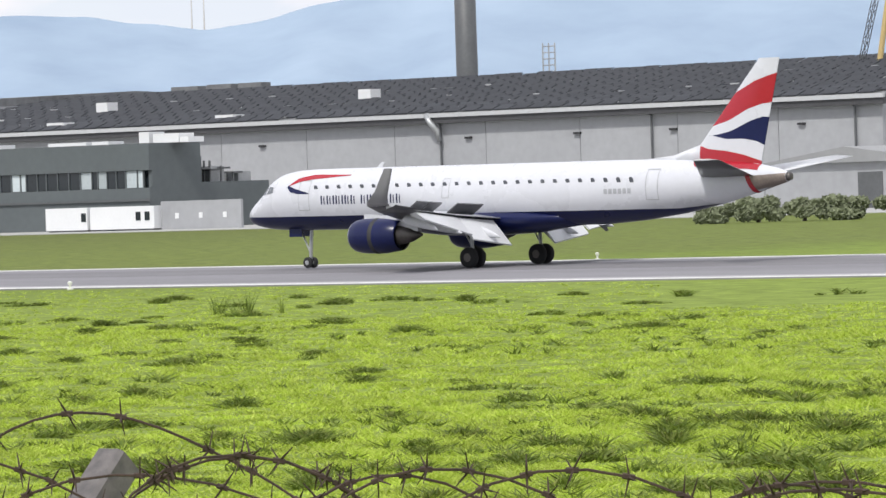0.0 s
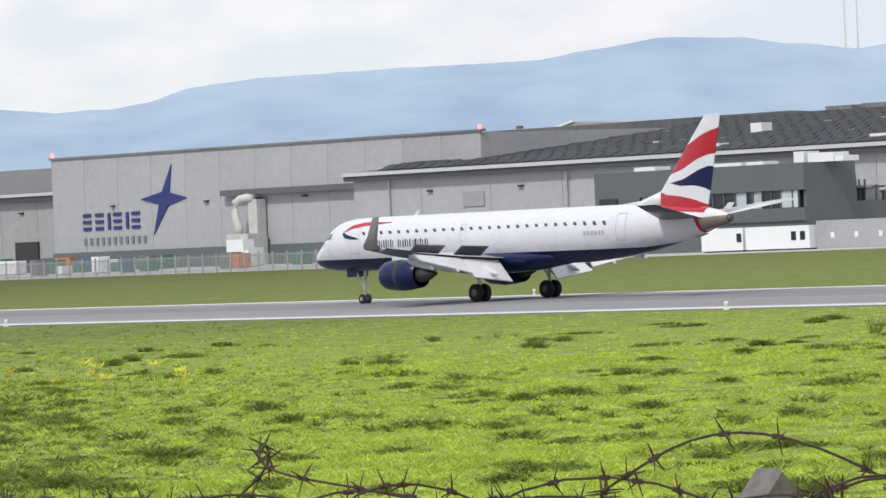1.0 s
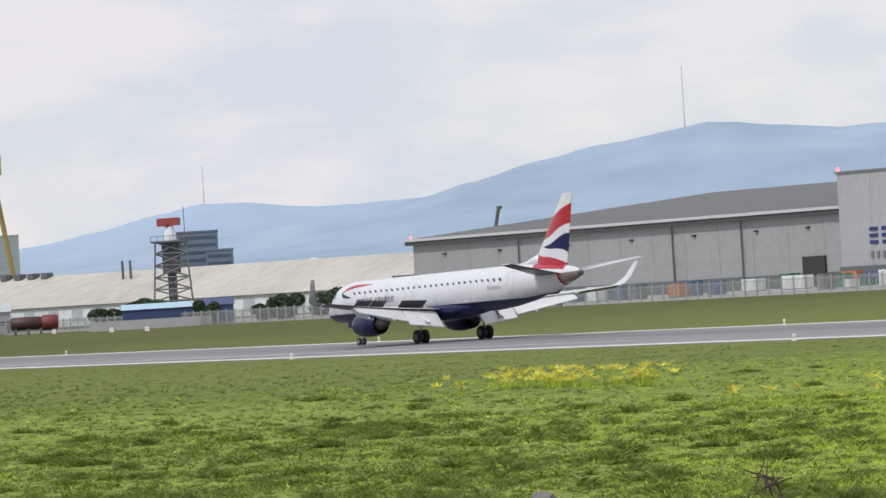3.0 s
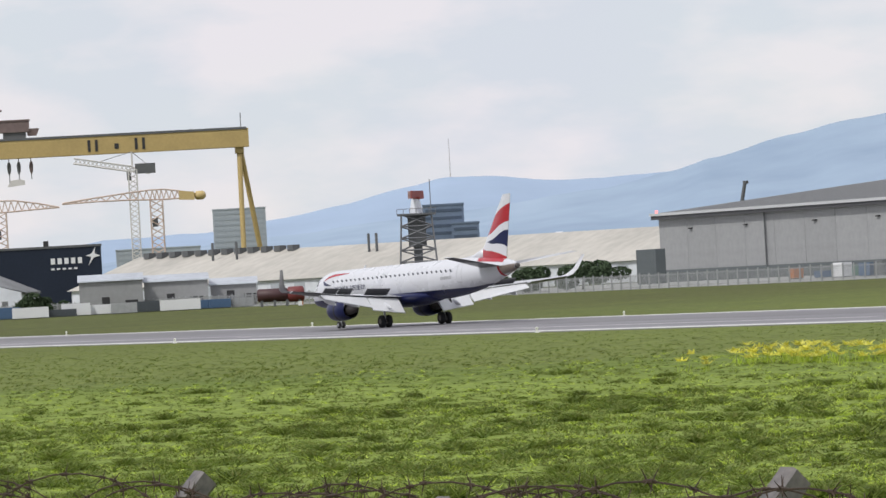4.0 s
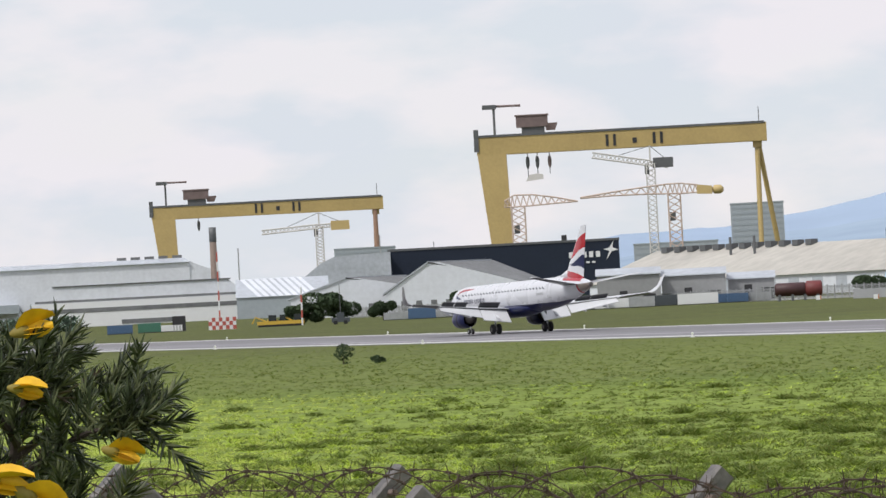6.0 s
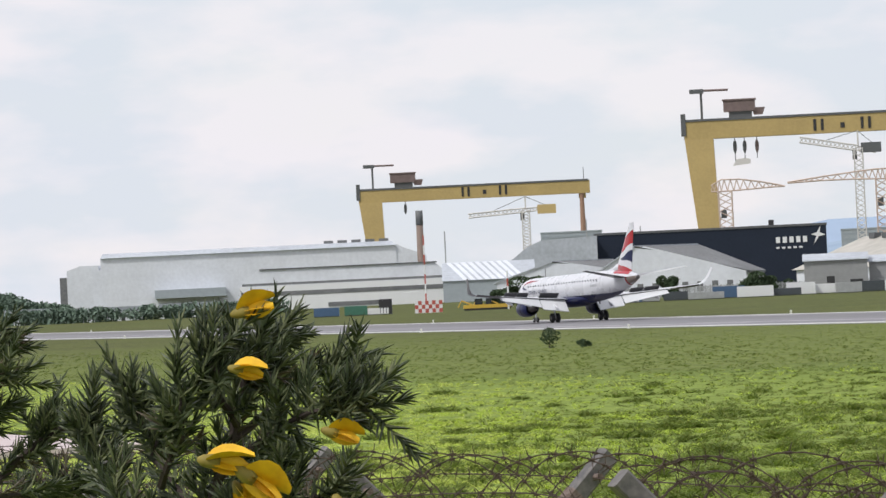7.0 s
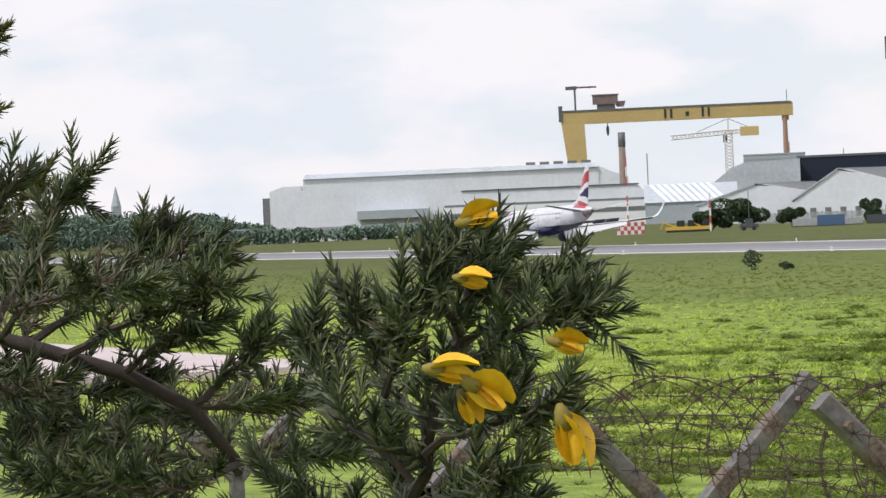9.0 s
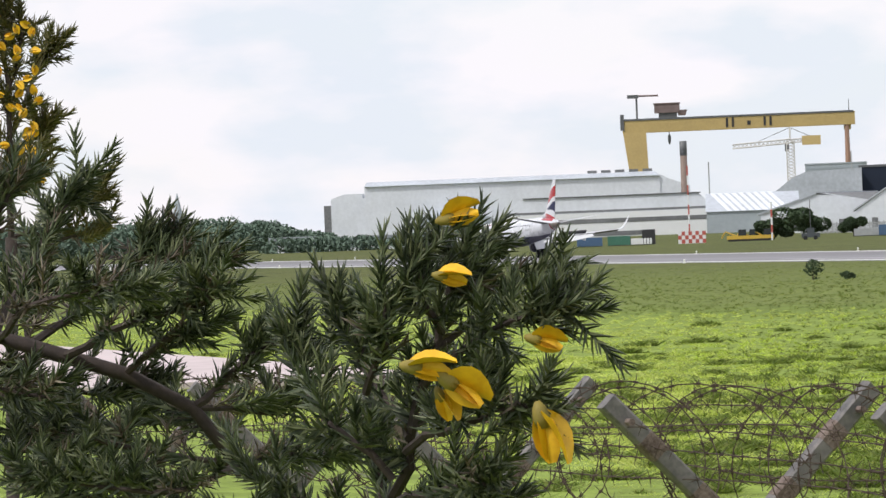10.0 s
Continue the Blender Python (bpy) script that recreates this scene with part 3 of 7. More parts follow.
def fuselage():
    up, down = [], []
    for s, t, b, w in STATIONS:
        c, h = (t + b) / 2, (t - b) / 2
        k = max(-1, min(1, (SPLIT - c) / h))
        a0 = math.asin(k)
        up.append([(s, w * math.cos(a), c + h * math.sin(a)) for a in [a0 + (math.pi - 2 * a0) * i / 30 for i in range(31)]])
        down.append([(s, w * math.cos(a), c + h * math.sin(a)) for a in [-math.pi - a0 + (math.pi + 2 * a0) * i / 18 for i in range(19)]])
    bm = loft(bmesh.new(), up, close=False)
    bmesh.ops.contextual_create(bm, geom=[v for v in bm.verts if v.co.x == 0])
    bmesh.ops.remove_doubles(bm, verts=bm.verts, dist=1e-4)
    part("fuselage", bm, M_PWHITE, plane, "glossy white upper fuselage", True)
    bm = loft(bmesh.new(), down, close=False)
    bmesh.ops.remove_doubles(bm, verts=bm.verts, dist=1e-4)
    part("belly", bm, M_PBLUE, plane, "glossy navy lower fuselage", True)
    # wing-to-body fairing
    rings = []
    for s, d, w in ((11.2, 0.0, 0.7), (12.3, 0.25, 1.35), (14, 0.42, 1.68), (18, 0.46, 1.72), (20.5, 0.35, 1.6), (22.2, 0.12, 1.2), (23.2, 0, 0.7)):
        rings.append([(s, w * math.cos(a), 2.55 + (0.45 + d) * (math.sin(a) if math.sin(a) < 0 else 0.55 * math.sin(a))) for a in [2 * math.pi * i / 24 for i in range(24)]])
    part("wing_fairing", loft(bmesh.new(), rings), M_PBLUE, plane, "navy wing fairing", True)
    cone = loft(bmesh.new(), [[(s, r * math.cos(a), z + r * math.sin(a)) for a in [2 * math.pi * i / 12 for i in range(12)]] for s, r, z in ((36.29, 0.235, 4.37), (36.5, 0.2, 4.38), (36.52, 0.13, 4.38))])
    part("exhaust_cone", cone, M_EXH, plane, "dark tail exhaust", True)
    for side in (-1, 1):
        part("tail_cone", skin_patch(bmesh.new(), [(34.62, 3.6), (35.4, 3.8), (36.28, 4.08)], [(34.3, 4.46), (35.3, 4.5), (36.28, 4.56)], side, 10, 6, 0.014), M_TAILMETAL, plane, "bare metal tail cone", True)
        part("tail_marking", skin_patch(bmesh.new(), [(34.42, 3.5), (34.68, 3.58)], [(34.08, 4.46), (34.34, 4.46)], side, 3, 8, 0.02), M_PRED, plane, "red band before the tail cone")
        part("tail_marking", skin_patch(bmesh.new(), [(31.05, 5.0), (32.7, 4.9), (34.2, 4.8), (34.75, 4.74)], [(30.7, 5.33), (32.4, 5.26), (33.8, 5.14), (34.75, 5.02)], side, 12, 5, 0.014), M_PRED, plane, "red band on the tail crown", True)
    for side in (-1, 1):
        part("ribbon_mark", skin_patch(bmesh.new(), [(3.95, 4.55), (4.7, 4.78), (5.6, 4.9), (8.2, 5.06)], [(4.0, 4.62), (4.5, 4.98), (5.6, 5.16), (8.2, 5.1)], side, 14, 3), M_PRED, plane, "red ribbon emblem")
        part("ribbon_mark", skin_patch(bmesh.new(), [(3.85, 4.5), (4.15, 4.22), (4.7, 4.12), (5.5, 4.1)], [(3.95, 4.6), (4.3, 4.45), (4.8, 4.32), (5.5, 4.16)], side, 12, 3), M_PBLUE, plane, "navy ribbon emblem")
        part("cockpit_pane", skin_patch(bmesh.new(), [(1.62, 4.05), (2.1, 4.1)], [(1.78, 4.42), (2.2, 4.55)], side, 4, 3), M_PANE, plane)
        part("cockpit_pane", skin_patch(bmesh.new(), [(2.2, 4.12), (2.75, 4.2)], [(2.3, 4.56), (2.7, 4.52)], side, 4, 3), M_PANE, plane)
        for s0, s1, z0, z1 in ((4.75, 5.55, 3.2, 4.85), (28.3, 29.05, 3.35, 4.95), (14.9, 15.4, 3.7, 4.75)):
            bm = bmesh.new()
            outline_bars(bm, s0, s1, z0, z1, side)
            part("door", bm, M_JOINT, plane, "outlined cabin door")
        # airline name as plain bars, then the registration as plain bars
        word = ("x", "x", "i", "x", "i", "x", "x", " ", "x", "i", "x", "w", "x", "x", "x")
        s = 6.35
        for ch in word:
            w = {"x": 0.34, "i": 0.12, "w": 0.46, " ": 0.2}[ch]
            if ch != " ":
                bm = bmesh.new()
                skin_patch(bm, [(s + 0.05, 3.52), (s + 0.15, 3.52)], [(s + 0.05, 4.0), (s + 0.15, 4.0)], side, 2, 5)
                if w > 0.2:
                    skin_patch(bm, [(s + 0.05 + w * 0.62, 3.52), (s + 0.12 + w * 0.62, 3.52)], [(s + 0.05 + w * 0.62, 3.96), (s + 0.12 + w * 0.62, 3.96)], side, 2, 5)
                if w > 0.4:
                    skin_patch(bm, [(s + 0.05 + w, 3.52), (s + 0.12 + w, 3.52)], [(s + 0.05 + w, 4.0), (s + 0.12 + w, 4.0)], side, 2, 5)
                part("lettering_bar", bm, M_PBLUE, plane, "navy lettering shown as bars")
            s += w + 0.09
        for i in range(6):
            part("lettering_bar", skin_patch(bmesh.new(), [(25.7 + i * 0.3, 3.72), (25.92 + i * 0.3, 3.72)], [(25.7 + i * 0.3, 3.98), (25.92 + i * 0.3, 3.98)], side, 2, 2), M_JOINT, plane, "grey lettering shown as bars")
    # cabin windows
    me = None
    for side in (-1, 1):
        for i in range(27):
            p, q = skin(10, 4.4, side, 0.012), skin(10, 4.6, side, 0.012)
            if me is None:
                bm = bmesh.new()
                ring = [(0.115 * math.copysign(abs(math.cos(a)) ** 0.5, math.cos(a)), 0.18 * math.copysign(abs(math.sin(a)) ** 0.5, math.sin(a))) for a in [2 * math.pi * k / 12 for k in range(12)]]
                loft(bm, [[(u, 0.03, v) for u, v in ring], [(u, -0.01, v) for u, v in ring]])
                w = part("cabin_window", bm, M_PANE, plane)
                me = w.data
            else:
                w = new("cabin_window", me)
                w.parent = plane
            w.location = (6.0 + i * 0.825, p.y, 4.4)
            w.rotation_euler = (math.atan2((q - p).y * -side, 0.2) * -side, 0, 0 if side < 0 else math.pi)


def aerofoil(le, te, y, z, thick, droop=0.0):
    """A closed section from le to te at span y."""
    c = te - le
    prof = [(0, 0), (0.02, 0.35), (0.1, 0.75), (0.3, 1.0), (0.6, 0.7), (1, 0.05), (1, -0.05), (0.6, -0.35), (0.3, -0.55), (0.1, -0.5), (0.02, -0.25)]
    return [(le + u * c, y, z + v * thick * c * 0.5 - droop * u) for u, v in prof]


def shade_underside(bm):
    """Second material, a painted shade, on the faces that look down."""
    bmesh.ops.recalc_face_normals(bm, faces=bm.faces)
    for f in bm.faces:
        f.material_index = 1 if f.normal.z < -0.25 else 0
    return bm


def wing(side):
    rings = [aerofoil(12.2, 19.0, side * 1.3, 2.55, 0.15), aerofoil(14.4, 18.9, side * 5.0, 2.82, 0.13), aerofoil(17.0, 19.9, side * 9.4, 3.14, 0.12), aerofoil(19.9, 21.4, side * 13.8, 3.5, 0.11)]
    if side > 0:
        rings = [r[::-1] for r in rings]
    bm = shade_underside(loft(bmesh.new(), rings))
    w = part("wing", bm, [M_WING, M_WINGSHADE], plane, "swept light grey wing with shade painted underneath", True)
    tip = [aerofoil(19.9, 21.4, side * 13.8, 3.5, 0.1), aerofoil(20.3, 21.6, side * 14.25, 3.7, 0.1), aerofoil(21.1, 22.0, side * 14.6, 4.2, 0.09), aerofoil(22.05, 22.6, side * 14.95, 5.35, 0.08)]
    if side > 0:
        tip = [r[::-1] for r in tip]
    bm = loft(bmesh.new(), tip)
    bmesh.ops.recalc_face_normals(bm, faces=bm.faces)
    # grey on the faces that look outboard or down
    for f in bm.faces:
        f.material_index = 1 if f.normal.y * side > 0.2 or f.normal.z < -0.3 else 0
    part("winglet", bm, [M_WING, M_WLGREY], w, "upturned winglet with a grey outer face", True)
    # flaps lowered; spoilers raised, coloured dark for their shaded backs
    for y0, y1, a, b in ((1.9, 5.0, (18.4, 2.45), (18.5, 2.66)), (5.1, 10.2, (18.5, 2.7), (19.75, 3.1))):
        k0, k1 = (y0 - 1.9) / 8.3, (y1 - 1.9) / 8.3
        ends = []
        for y, (s, z), k in ((y0, a, k0), (y1, b, k1)):
            drop = 1.28 - 0.48 * k if y0 < 5 else 0.9 - 0.52 * (k - 0.385) / 0.615
            ch = 1.5 - 0.5 * k
            ends.append([(s, side * y, z), (s + 0.3, side * y, z + 0.02), (s + ch, side * y, z - drop), (s + ch - 0.05, side * y, z - drop - 0.06), (s + 0.1, side * y, z - 0.22)])
        if side > 0:
            ends = [e[::-1] for e in ends]
        part("flap", loft(bmesh.new(), ends), M_FLAP, w, "lowered white flap")
    e = [[(s, side * y, z), (s + 0.2, side * y, z + 0.05), (s + c, side * y, z - d), (s + c - 0.04, side * y, z - d - 0.06), (s, side * y, z - 0.16)] for y, s, z, c, d in ((10.35, 19.85, 3.17, 0.95, -0.06), (13.6, 21.0, 3.48, 0.6, -0.05))]
    if side > 0:
        e = [q[::-1] for q in e]
    part("aileron", shade_underside(loft(bmesh.new(), e)), [M_WING, M_WINGSHADE], w, "grey aileron")
    for y0, y1, s0, s1 in ((2.5, 4.8, 17.75, 17.85), (6.3, 7.8, 18.0, 18.4), (7.9, 9.5, 18.4, 18.95)):
        z0, z1 = 2.80 + 0.045 * y0, 2.80 + 0.045 * y1
        e = [[(s, side * y, z), (s + 0.75, side * y, z + 0.5), (s + 0.8, side * y, z + 0.45), (s + 0.06, side * y, z - 0.06)] for y, s, z in ((y0, s0, z0 - 0.05), (y1, s1, z1 - 0.05))]
        if side > 0:
            e = [q[::-1] for q in e]
        part("spoiler", loft(bmesh.new(), e), M_WINGSHADE, w, "raised spoiler darkened as in shade")
    for y, s, z, ln in ((3.4, 17.0, 2.15, 3.3), (6.6, 17.4, 2.45, 2.9), (9.0, 18.3, 2.7, 2.3)):
        rr = [[(s + ln * u, side * y + 0.2 * r * math.cos(a), z - 0.55 * u * u + 0.32 * r * math.sin(a)) for a in [2 * math.pi * i / 10 for i in range(10)]] for u, r in ((0, 0.1), (0.12, 0.7), (0.35, 1), (0.65, 0.9), (0.88, 0.5), (1, 0.08))]
        part("flap_fairing", loft(bmesh.new(), rr), M_WING, w, "", True)
    # engine
    eng = part("engine", loft(bmesh.new(), [[(s, side * 4.3 + r * math.cos(a), 1.8 + r * math.sin(a)) for a in [2 * math.pi * i / 32 for i in range(32)]] for s, r in ((11.28, 0.78), (11.45, 0.86), (11.9, 0.93), (12.5, 0.95), (13.3, 0.94), (14.35, 0.8), (14.4, 0.74))], cap=False), M_PBLUE, plane, "navy engine nacelle", True)
    part("intake_lip", loft(bmesh.new(), [[(s, side * 4.3 + r * math.cos(a), 1.8 + r * math.sin(a)) for a in [2 * math.pi * i / 32 for i in range(32)]] for s, r in ((11.3, 0.775), (11.2, 0.74), (11.18, 0.7), (11.22, 0.655), (11.5, 0.63))], cap=False), M_LIP, eng, "bare metal intake lip", True)
    part("fan", loft(bmesh.new(), [[(s, side * 4.3 + r * math.cos(a), 1.8 + r * math.sin(a)) for a in [2 * math.pi * i / 24 for i in range(24)]] for s, r in ((11.75, 0.02), (11.95, 0.18), (12.0, 0.64))], cap=False), M_EXH, eng, "dark engine fan", True)
    part("fan_duct", loft(bmesh.new(), [[(s, side * 4.3 + r * math.cos(a), 1.8 + r * math.sin(a)) for a in [2 * math.pi * i / 24 for i in range(24)]] for s, r in ((14.38, 0.75), (13.9, 0.7), (13.6, 0.55))], cap=False), M_LIP, eng, "pale bypass duct", True)
    part("exhaust_nozzle", loft(bmesh.new(), [[(s, side * 4.3 + r * math.cos(a), 1.82 + r * math.sin(a)) for a in [2 * math.pi * i / 24 for i in range(24)]] for s, r in ((13.7, 0.56), (14.5, 0.5), (15.1, 0.36), (15.8, 0.05))]), M_EXH, eng, "dark exhaust nozzle", True)
    part("reverser_gap", loft(bmesh.new(), [[(s, side * 4.3 + r * math.cos(a), 1.8 + r * math.sin(a)) for a in [2 * math.pi * i / 32 for i in range(32)]] for s, r in ((12.72, 0.952), (12.74, 0.962), (12.98, 0.955), (13.0, 0.935))], cap=False), M_BLACK, eng, "open thrust reverser slot", True)
    pyl = [[(11.9 + d, side * 4.3 + y, z) for y, z in ((-0.14, 2.62), (0.14, 2.62), (0.14, 2.95), (-0.14, 2.95))] if d == 0 else [(15.6, side * 4.3 + y, z) for y, z in ((-0.14, 2.0), (0.14, 2.0), (0.14, 2.75), (-0.14, 2.75))] for d in (0, 1)]
    part("pylon", loft(bmesh.new(), pyl), M_WING, eng)
    # tailplane
    rings = [aerofoil(31.2, 34.5, side * 0.45, 4.45, 0.1), aerofoil(34.75, 36.3, side * 6.04, 5.32, 0.09)]
    if side > 0:
        rings = [r[::-1] for r in rings]
    bm = shade_underside(loft(bmesh.new(), rings))
    part("tailplane", bm, [M_FLAP, M_WINGSHADE], plane, "white tailplane with shade painted underneath", True)


def fin():
    """Bands of the tail design run from the leading to the trailing edge."""
    top = 10.42
    def le(z):
        return 30.95 + (z - 6.15) * 0.88
    def te(z):
        return 34.72 + (z - 5.2) * 0.24
    # heights of each band's upper edge at shares of the chord
    curves = [([(0, 5.0), (1, 4.75)], 0),
              ([(0, 6.1), (0.18, 5.9), (0.48, 5.77), (0.73, 5.56), (1, 5.2)], 2),
              ([(0, 6.6), (0.14, 6.56), (0.4, 6.37), (0.66, 6.37), (0.87, 6.22), (1, 6.01)], 0),
              ([(0, 6.605), (0.14, 6.57), (0.4, 6.76), (0.66, 7.25), (0.87, 7.46), (1, 7.43)], 1),
              ([(0, 7.05), (0.26, 7.31), (0.54, 7.88), (0.8, 8.12), (1, 8.17)], 0),
              ([(0, 8.72), (0.38, 9.29), (0.7, 9.52), (1, 9.67)], 2),
              ([(0, top), (1, top)], 0)]

    def edge_height(curve, u):
        for (u0, z0), (u1, z1) in zip(curve, curve[1:]):
            if u <= u1:
                k = (u - u0) / (u1 - u0)
                return z0 + (z1 - z0) * k
        return curve[-1][1]

    mats = {0: M_PWHITE, 1: M_PBLUE, 2: M_PRED}
    root = None
    for (low, _), (high, kind) in zip(curves, curves[1:]):
        for side in (-1, 1):
            bm = bmesh.new()
            rows = []
            for j in range(7):
                row = []
                for i in range(17):
                    u = i / 16
                    zl, zh = edge_height(low, u), edge_height(high, u)
                    z = zl + (zh - zl) * j / 6
                    zz = max(z, 5.7)
                    x = le(zz) + (te(z) - le(zz)) * u
                    y = side * (0.02 + 0.22 * (1 - (z - 5) / 8) * math.sin(math.pi * min(1, u ** 0.7)))
                    row.append(bm.verts.new((x, y, z)))
                rows.append(row)
            for A, B in zip(rows, rows[1:]):
                for i in range(16):
                    f = (A[i], A[i + 1], B[i + 1], B[i])
                    bm.faces.new(f if side < 0 else f[::-1])
            ob = part("fin" if root is None else "fin_band", bm, mats[kind], root or plane, {0: "white fin paint", 1: "navy fin band", 2: "red fin band"}[kind], True)
            root = root or ob
    root["label"] = "white fin with red and navy wave bands"
    bm = bmesh.new()
    box(bm, 34.72, 35.95, -0.03, 0.03, top - 0.01, top + 0.03)
    part("fin_cap", bm, M_PWHITE, root)
    part("dorsal_fillet", loft(bmesh.new(), [[(27.2, -0.02, 5.42), (27.2, 0.02, 5.42), (27.2, 0.02, 5.3), (27.2, -0.02, 5.3)], [(29.3, -0.06, 5.62), (29.3, 0.06, 5.62), (29.3, 0.3, 5.2), (29.3, -0.3, 5.2)], [(30.95, -0.05, 6.12), (30.95, 0.05, 6.12), (30.95, 0.3, 5.2), (30.95, -0.3, 5.2)]]), M_PWHITE, root, "white fin root fairing", True)


def gear(x, y, r, w, leg_top, lean, axle_y):
    g = part("landing_gear", tube(tube(bmesh.new(), [(x, y, r), (x + lean, y, leg_top)], 0.1, 10), [(x, y - axle_y, r), (x, y + axle_y, r)], 0.07, 8), M_STEEL, plane, "steel landing gear leg")
    part("brace", tube(bmesh.new(), [(x + 0.05, y, r + 0.45), (x - 0.9, y, leg_top)], 0.05, 8), M_STEEL, g)
    for k in (-1, 1):
        c = y + k * axle_y
        prof = [(0.35 * r, -w), (0.85 * r, -w), (0.97 * r, -0.75 * w), (r, -0.3 * w), (r, 0.3 * w), (0.97 * r, 0.75 * w), (0.85 * r, w), (0.35 * r, w)]
        wh = part("wheel", loft(bmesh.new(), [[(x + q * math.cos(a), c + d, r + q * math.sin(a)) for a in [2 * math.pi * i / 24 for i in range(24)]] for q, d in prof]), M_TYRE, g, "black tyre", True)
        part("rim", loft(bmesh.new(), [[(x + q * math.cos(a), c + d, r + q * math.sin(a)) for a in [2 * math.pi * i / 16 for i in range(16)]] for q, d in ((0.42 * r, -w - 0.012), (0.42 * r, w + 0.012))]), M_EXH if r > 0.4 else M_STEEL, wh, "metal wheel rim")
    return g


fuselage()
wing(-1)
wing(1)
fin()
nose_gear = gear(4.27, 0, 0.31, 0.1, 2.6, 0.15, 0.22)
gear(18.1, -2.97, 0.55, 0.17, 2.5, -0.1, 0.33)
gear(18.1, 2.97, 0.55, 0.17, 2.5, -0.1, 0.33)
part("gear_door", bx(3.2, 4.1, -0.5, -0.46, 1.75, 2.2), M_PBLUE, plane, "open navy gear door")
part("gear_door", bx(3.2, 4.1, 0.46, 0.5, 1.75, 2.2), M_PBLUE, plane, "open navy gear door")
part("antenna", prism(bmesh.new(), [(24.2, 2.1), (24.7, 2.1), (24.85, 1.75), (24.7, 1.75)], -0.02, 0.02), M_DGREY, plane)
part("antenna", prism(bmesh.new(), [(9.2, 5.44), (9.6, 5.44), (9.75, 5.75), (9.6, 5.75)], -0.02, 0.02), M_PWHITE, plane)
# ---- far side: works, shipyard, hills ----
M_BEIGE = mat("weathered_beige_roof_sheet", (0.43, 0.41, 0.37), 0.7, var=0.16, scale=0.08, fine=0.6, stretch=(1, 0.25, 1))
M_PALE = mat("pale_painted_sheet", (0.66, 0.685, 0.735), 0.55, var=0.08, scale=0.1, fine=0.7)
M_PALEROOF = mat("pale_roof_sheet", (0.42, 0.45, 0.495), 0.6, var=0.16, scale=0.1, fine=0.7)
M_NAVYHALL = mat("dark_navy_cladding", (0.018, 0.025, 0.042), 0.6, var=0.1, scale=0.1, fine=1, spec=0.2)
M_YELLOW = mat("crane_yellow_paint", (0.44, 0.325, 0.13), 0.55, var=0.08, scale=0.08, fine=0.7)
M_REDLEG = mat("reddish_primed_steel", (0.33, 0.20, 0.14), 0.6, var=0.12, scale=0.2, fine=1)
M_YELLOW2 = mat("tower_crane_yellow", (0.52, 0.39, 0.17), 0.5, var=0.1)
M_RUST = mat("brown_winch_house_paint", (0.17, 0.125, 0.12), 0.7, var=0.2, scale=0.3, fine=2)
M_TCRANE = mat("pale_tower_crane_paint", (0.6, 0.58, 0.56), 0.5, var=0.1)
M_ORANGE = mat("orange_tower_crane_paint", (0.55, 0.43, 0.36), 0.5, var=0.1)
M_TOWERBLK = mat("pale_concrete_block", (0.33, 0.37, 0.40), 0.7, var=0.08, scale=0.1, fine=0.6)
M_BLUEBLK = mat("blue_grey_cladding", (0.13, 0.175, 0.25), 0.5, var=0.1, scale=0.1, fine=0.6)
M_TOWERBAND = mat("grey_window_band", (0.30, 0.34, 0.37), 0.4, var=0.08)
M_BLUEBAND = mat("dark_window_band", (0.06, 0.085, 0.13), 0.3, var=0.08)
M_BRICK = mat("brown_brick_stack", (0.20, 0.15, 0.125), 0.8, var=0.2, scale=0.4, fine=2)
M_RADRED = mat("red_radar_paint", (0.24, 0.05, 0.045), 0.5, var=0.1)
M_RADBACK = mat("faded_red_antenna_frame", (0.30, 0.19, 0.17), 0.6, var=0.15)
M_TOWERSTEEL = mat("dull_tower_steel", (0.15, 0.155, 0.165), 0.6, metal=0.2, var=0.2)
M_TARP = mat("blue_roof_cover", (0.03, 0.055, 0.15), 0.5, var=0.15)
M_TARP2 = mat("pale_blue_roof_cover", (0.35, 0.5, 0.6), 0.5, var=0.1)
# haze over the hills is mixed into these two base colours
M_HAZE = mat("haze_tinted_hillside", (0.27, 0.35, 0.46), 0.95, var=0.1, scale=0.0022, fine=0.01, tint=(0.33, 0.41, 0.51), spec=0.0)
M_HAZE2 = mat("haze_paled_hillside", (0.32, 0.40, 0.52), 0.95, var=0.06, scale=0.002, fine=0.01, spec=0.0)
M_LEAFFAR = mat("far_tree_leaves", (0.055, 0.08, 0.045), 0.9, var=0.35, scale=0.8, fine=4, spec=0.1)
# lighter, bluer green than the nearer trees: haze put into the leaf colour
M_LEAFHAZE = mat("haze_paled_wood_leaves", (0.13, 0.18, 0.14), 0.9, var=0.2, scale=0.3, fine=2, spec=0.1)
M_SCRUB = mat("grey_green_scrub_leaves", (0.21, 0.235, 0.15), 0.9, var=0.25, scale=0.8, fine=4, spec=0.1)
M_BARK = mat("dark_bark", (0.07, 0.055, 0.045), 0.9, var=0.25, scale=8, fine=40, bump=0.01)


def site(b, d, z=0.0):
    """The place at bearing b (degrees to the left of +y) and distance d."""
    return Vector((-math.sin(radians(b)) * d, math.cos(radians(b)) * d, z))


def plot(bl, dl, br, dr):
    """The frame of a front wall from its left to its right end: x along it, y away from the eye; and its length."""
    a, c = site(bl, dl), site(br, dr)
    u = (c - a).normalized()
    m = Matrix.Translation(a) @ Matrix(((u.x, -u.y, 0, 0), (u.y, u.x, 0, 0), (0, 0, 1, 0), (0, 0, 0, 1)))
    return m, (c - a).length


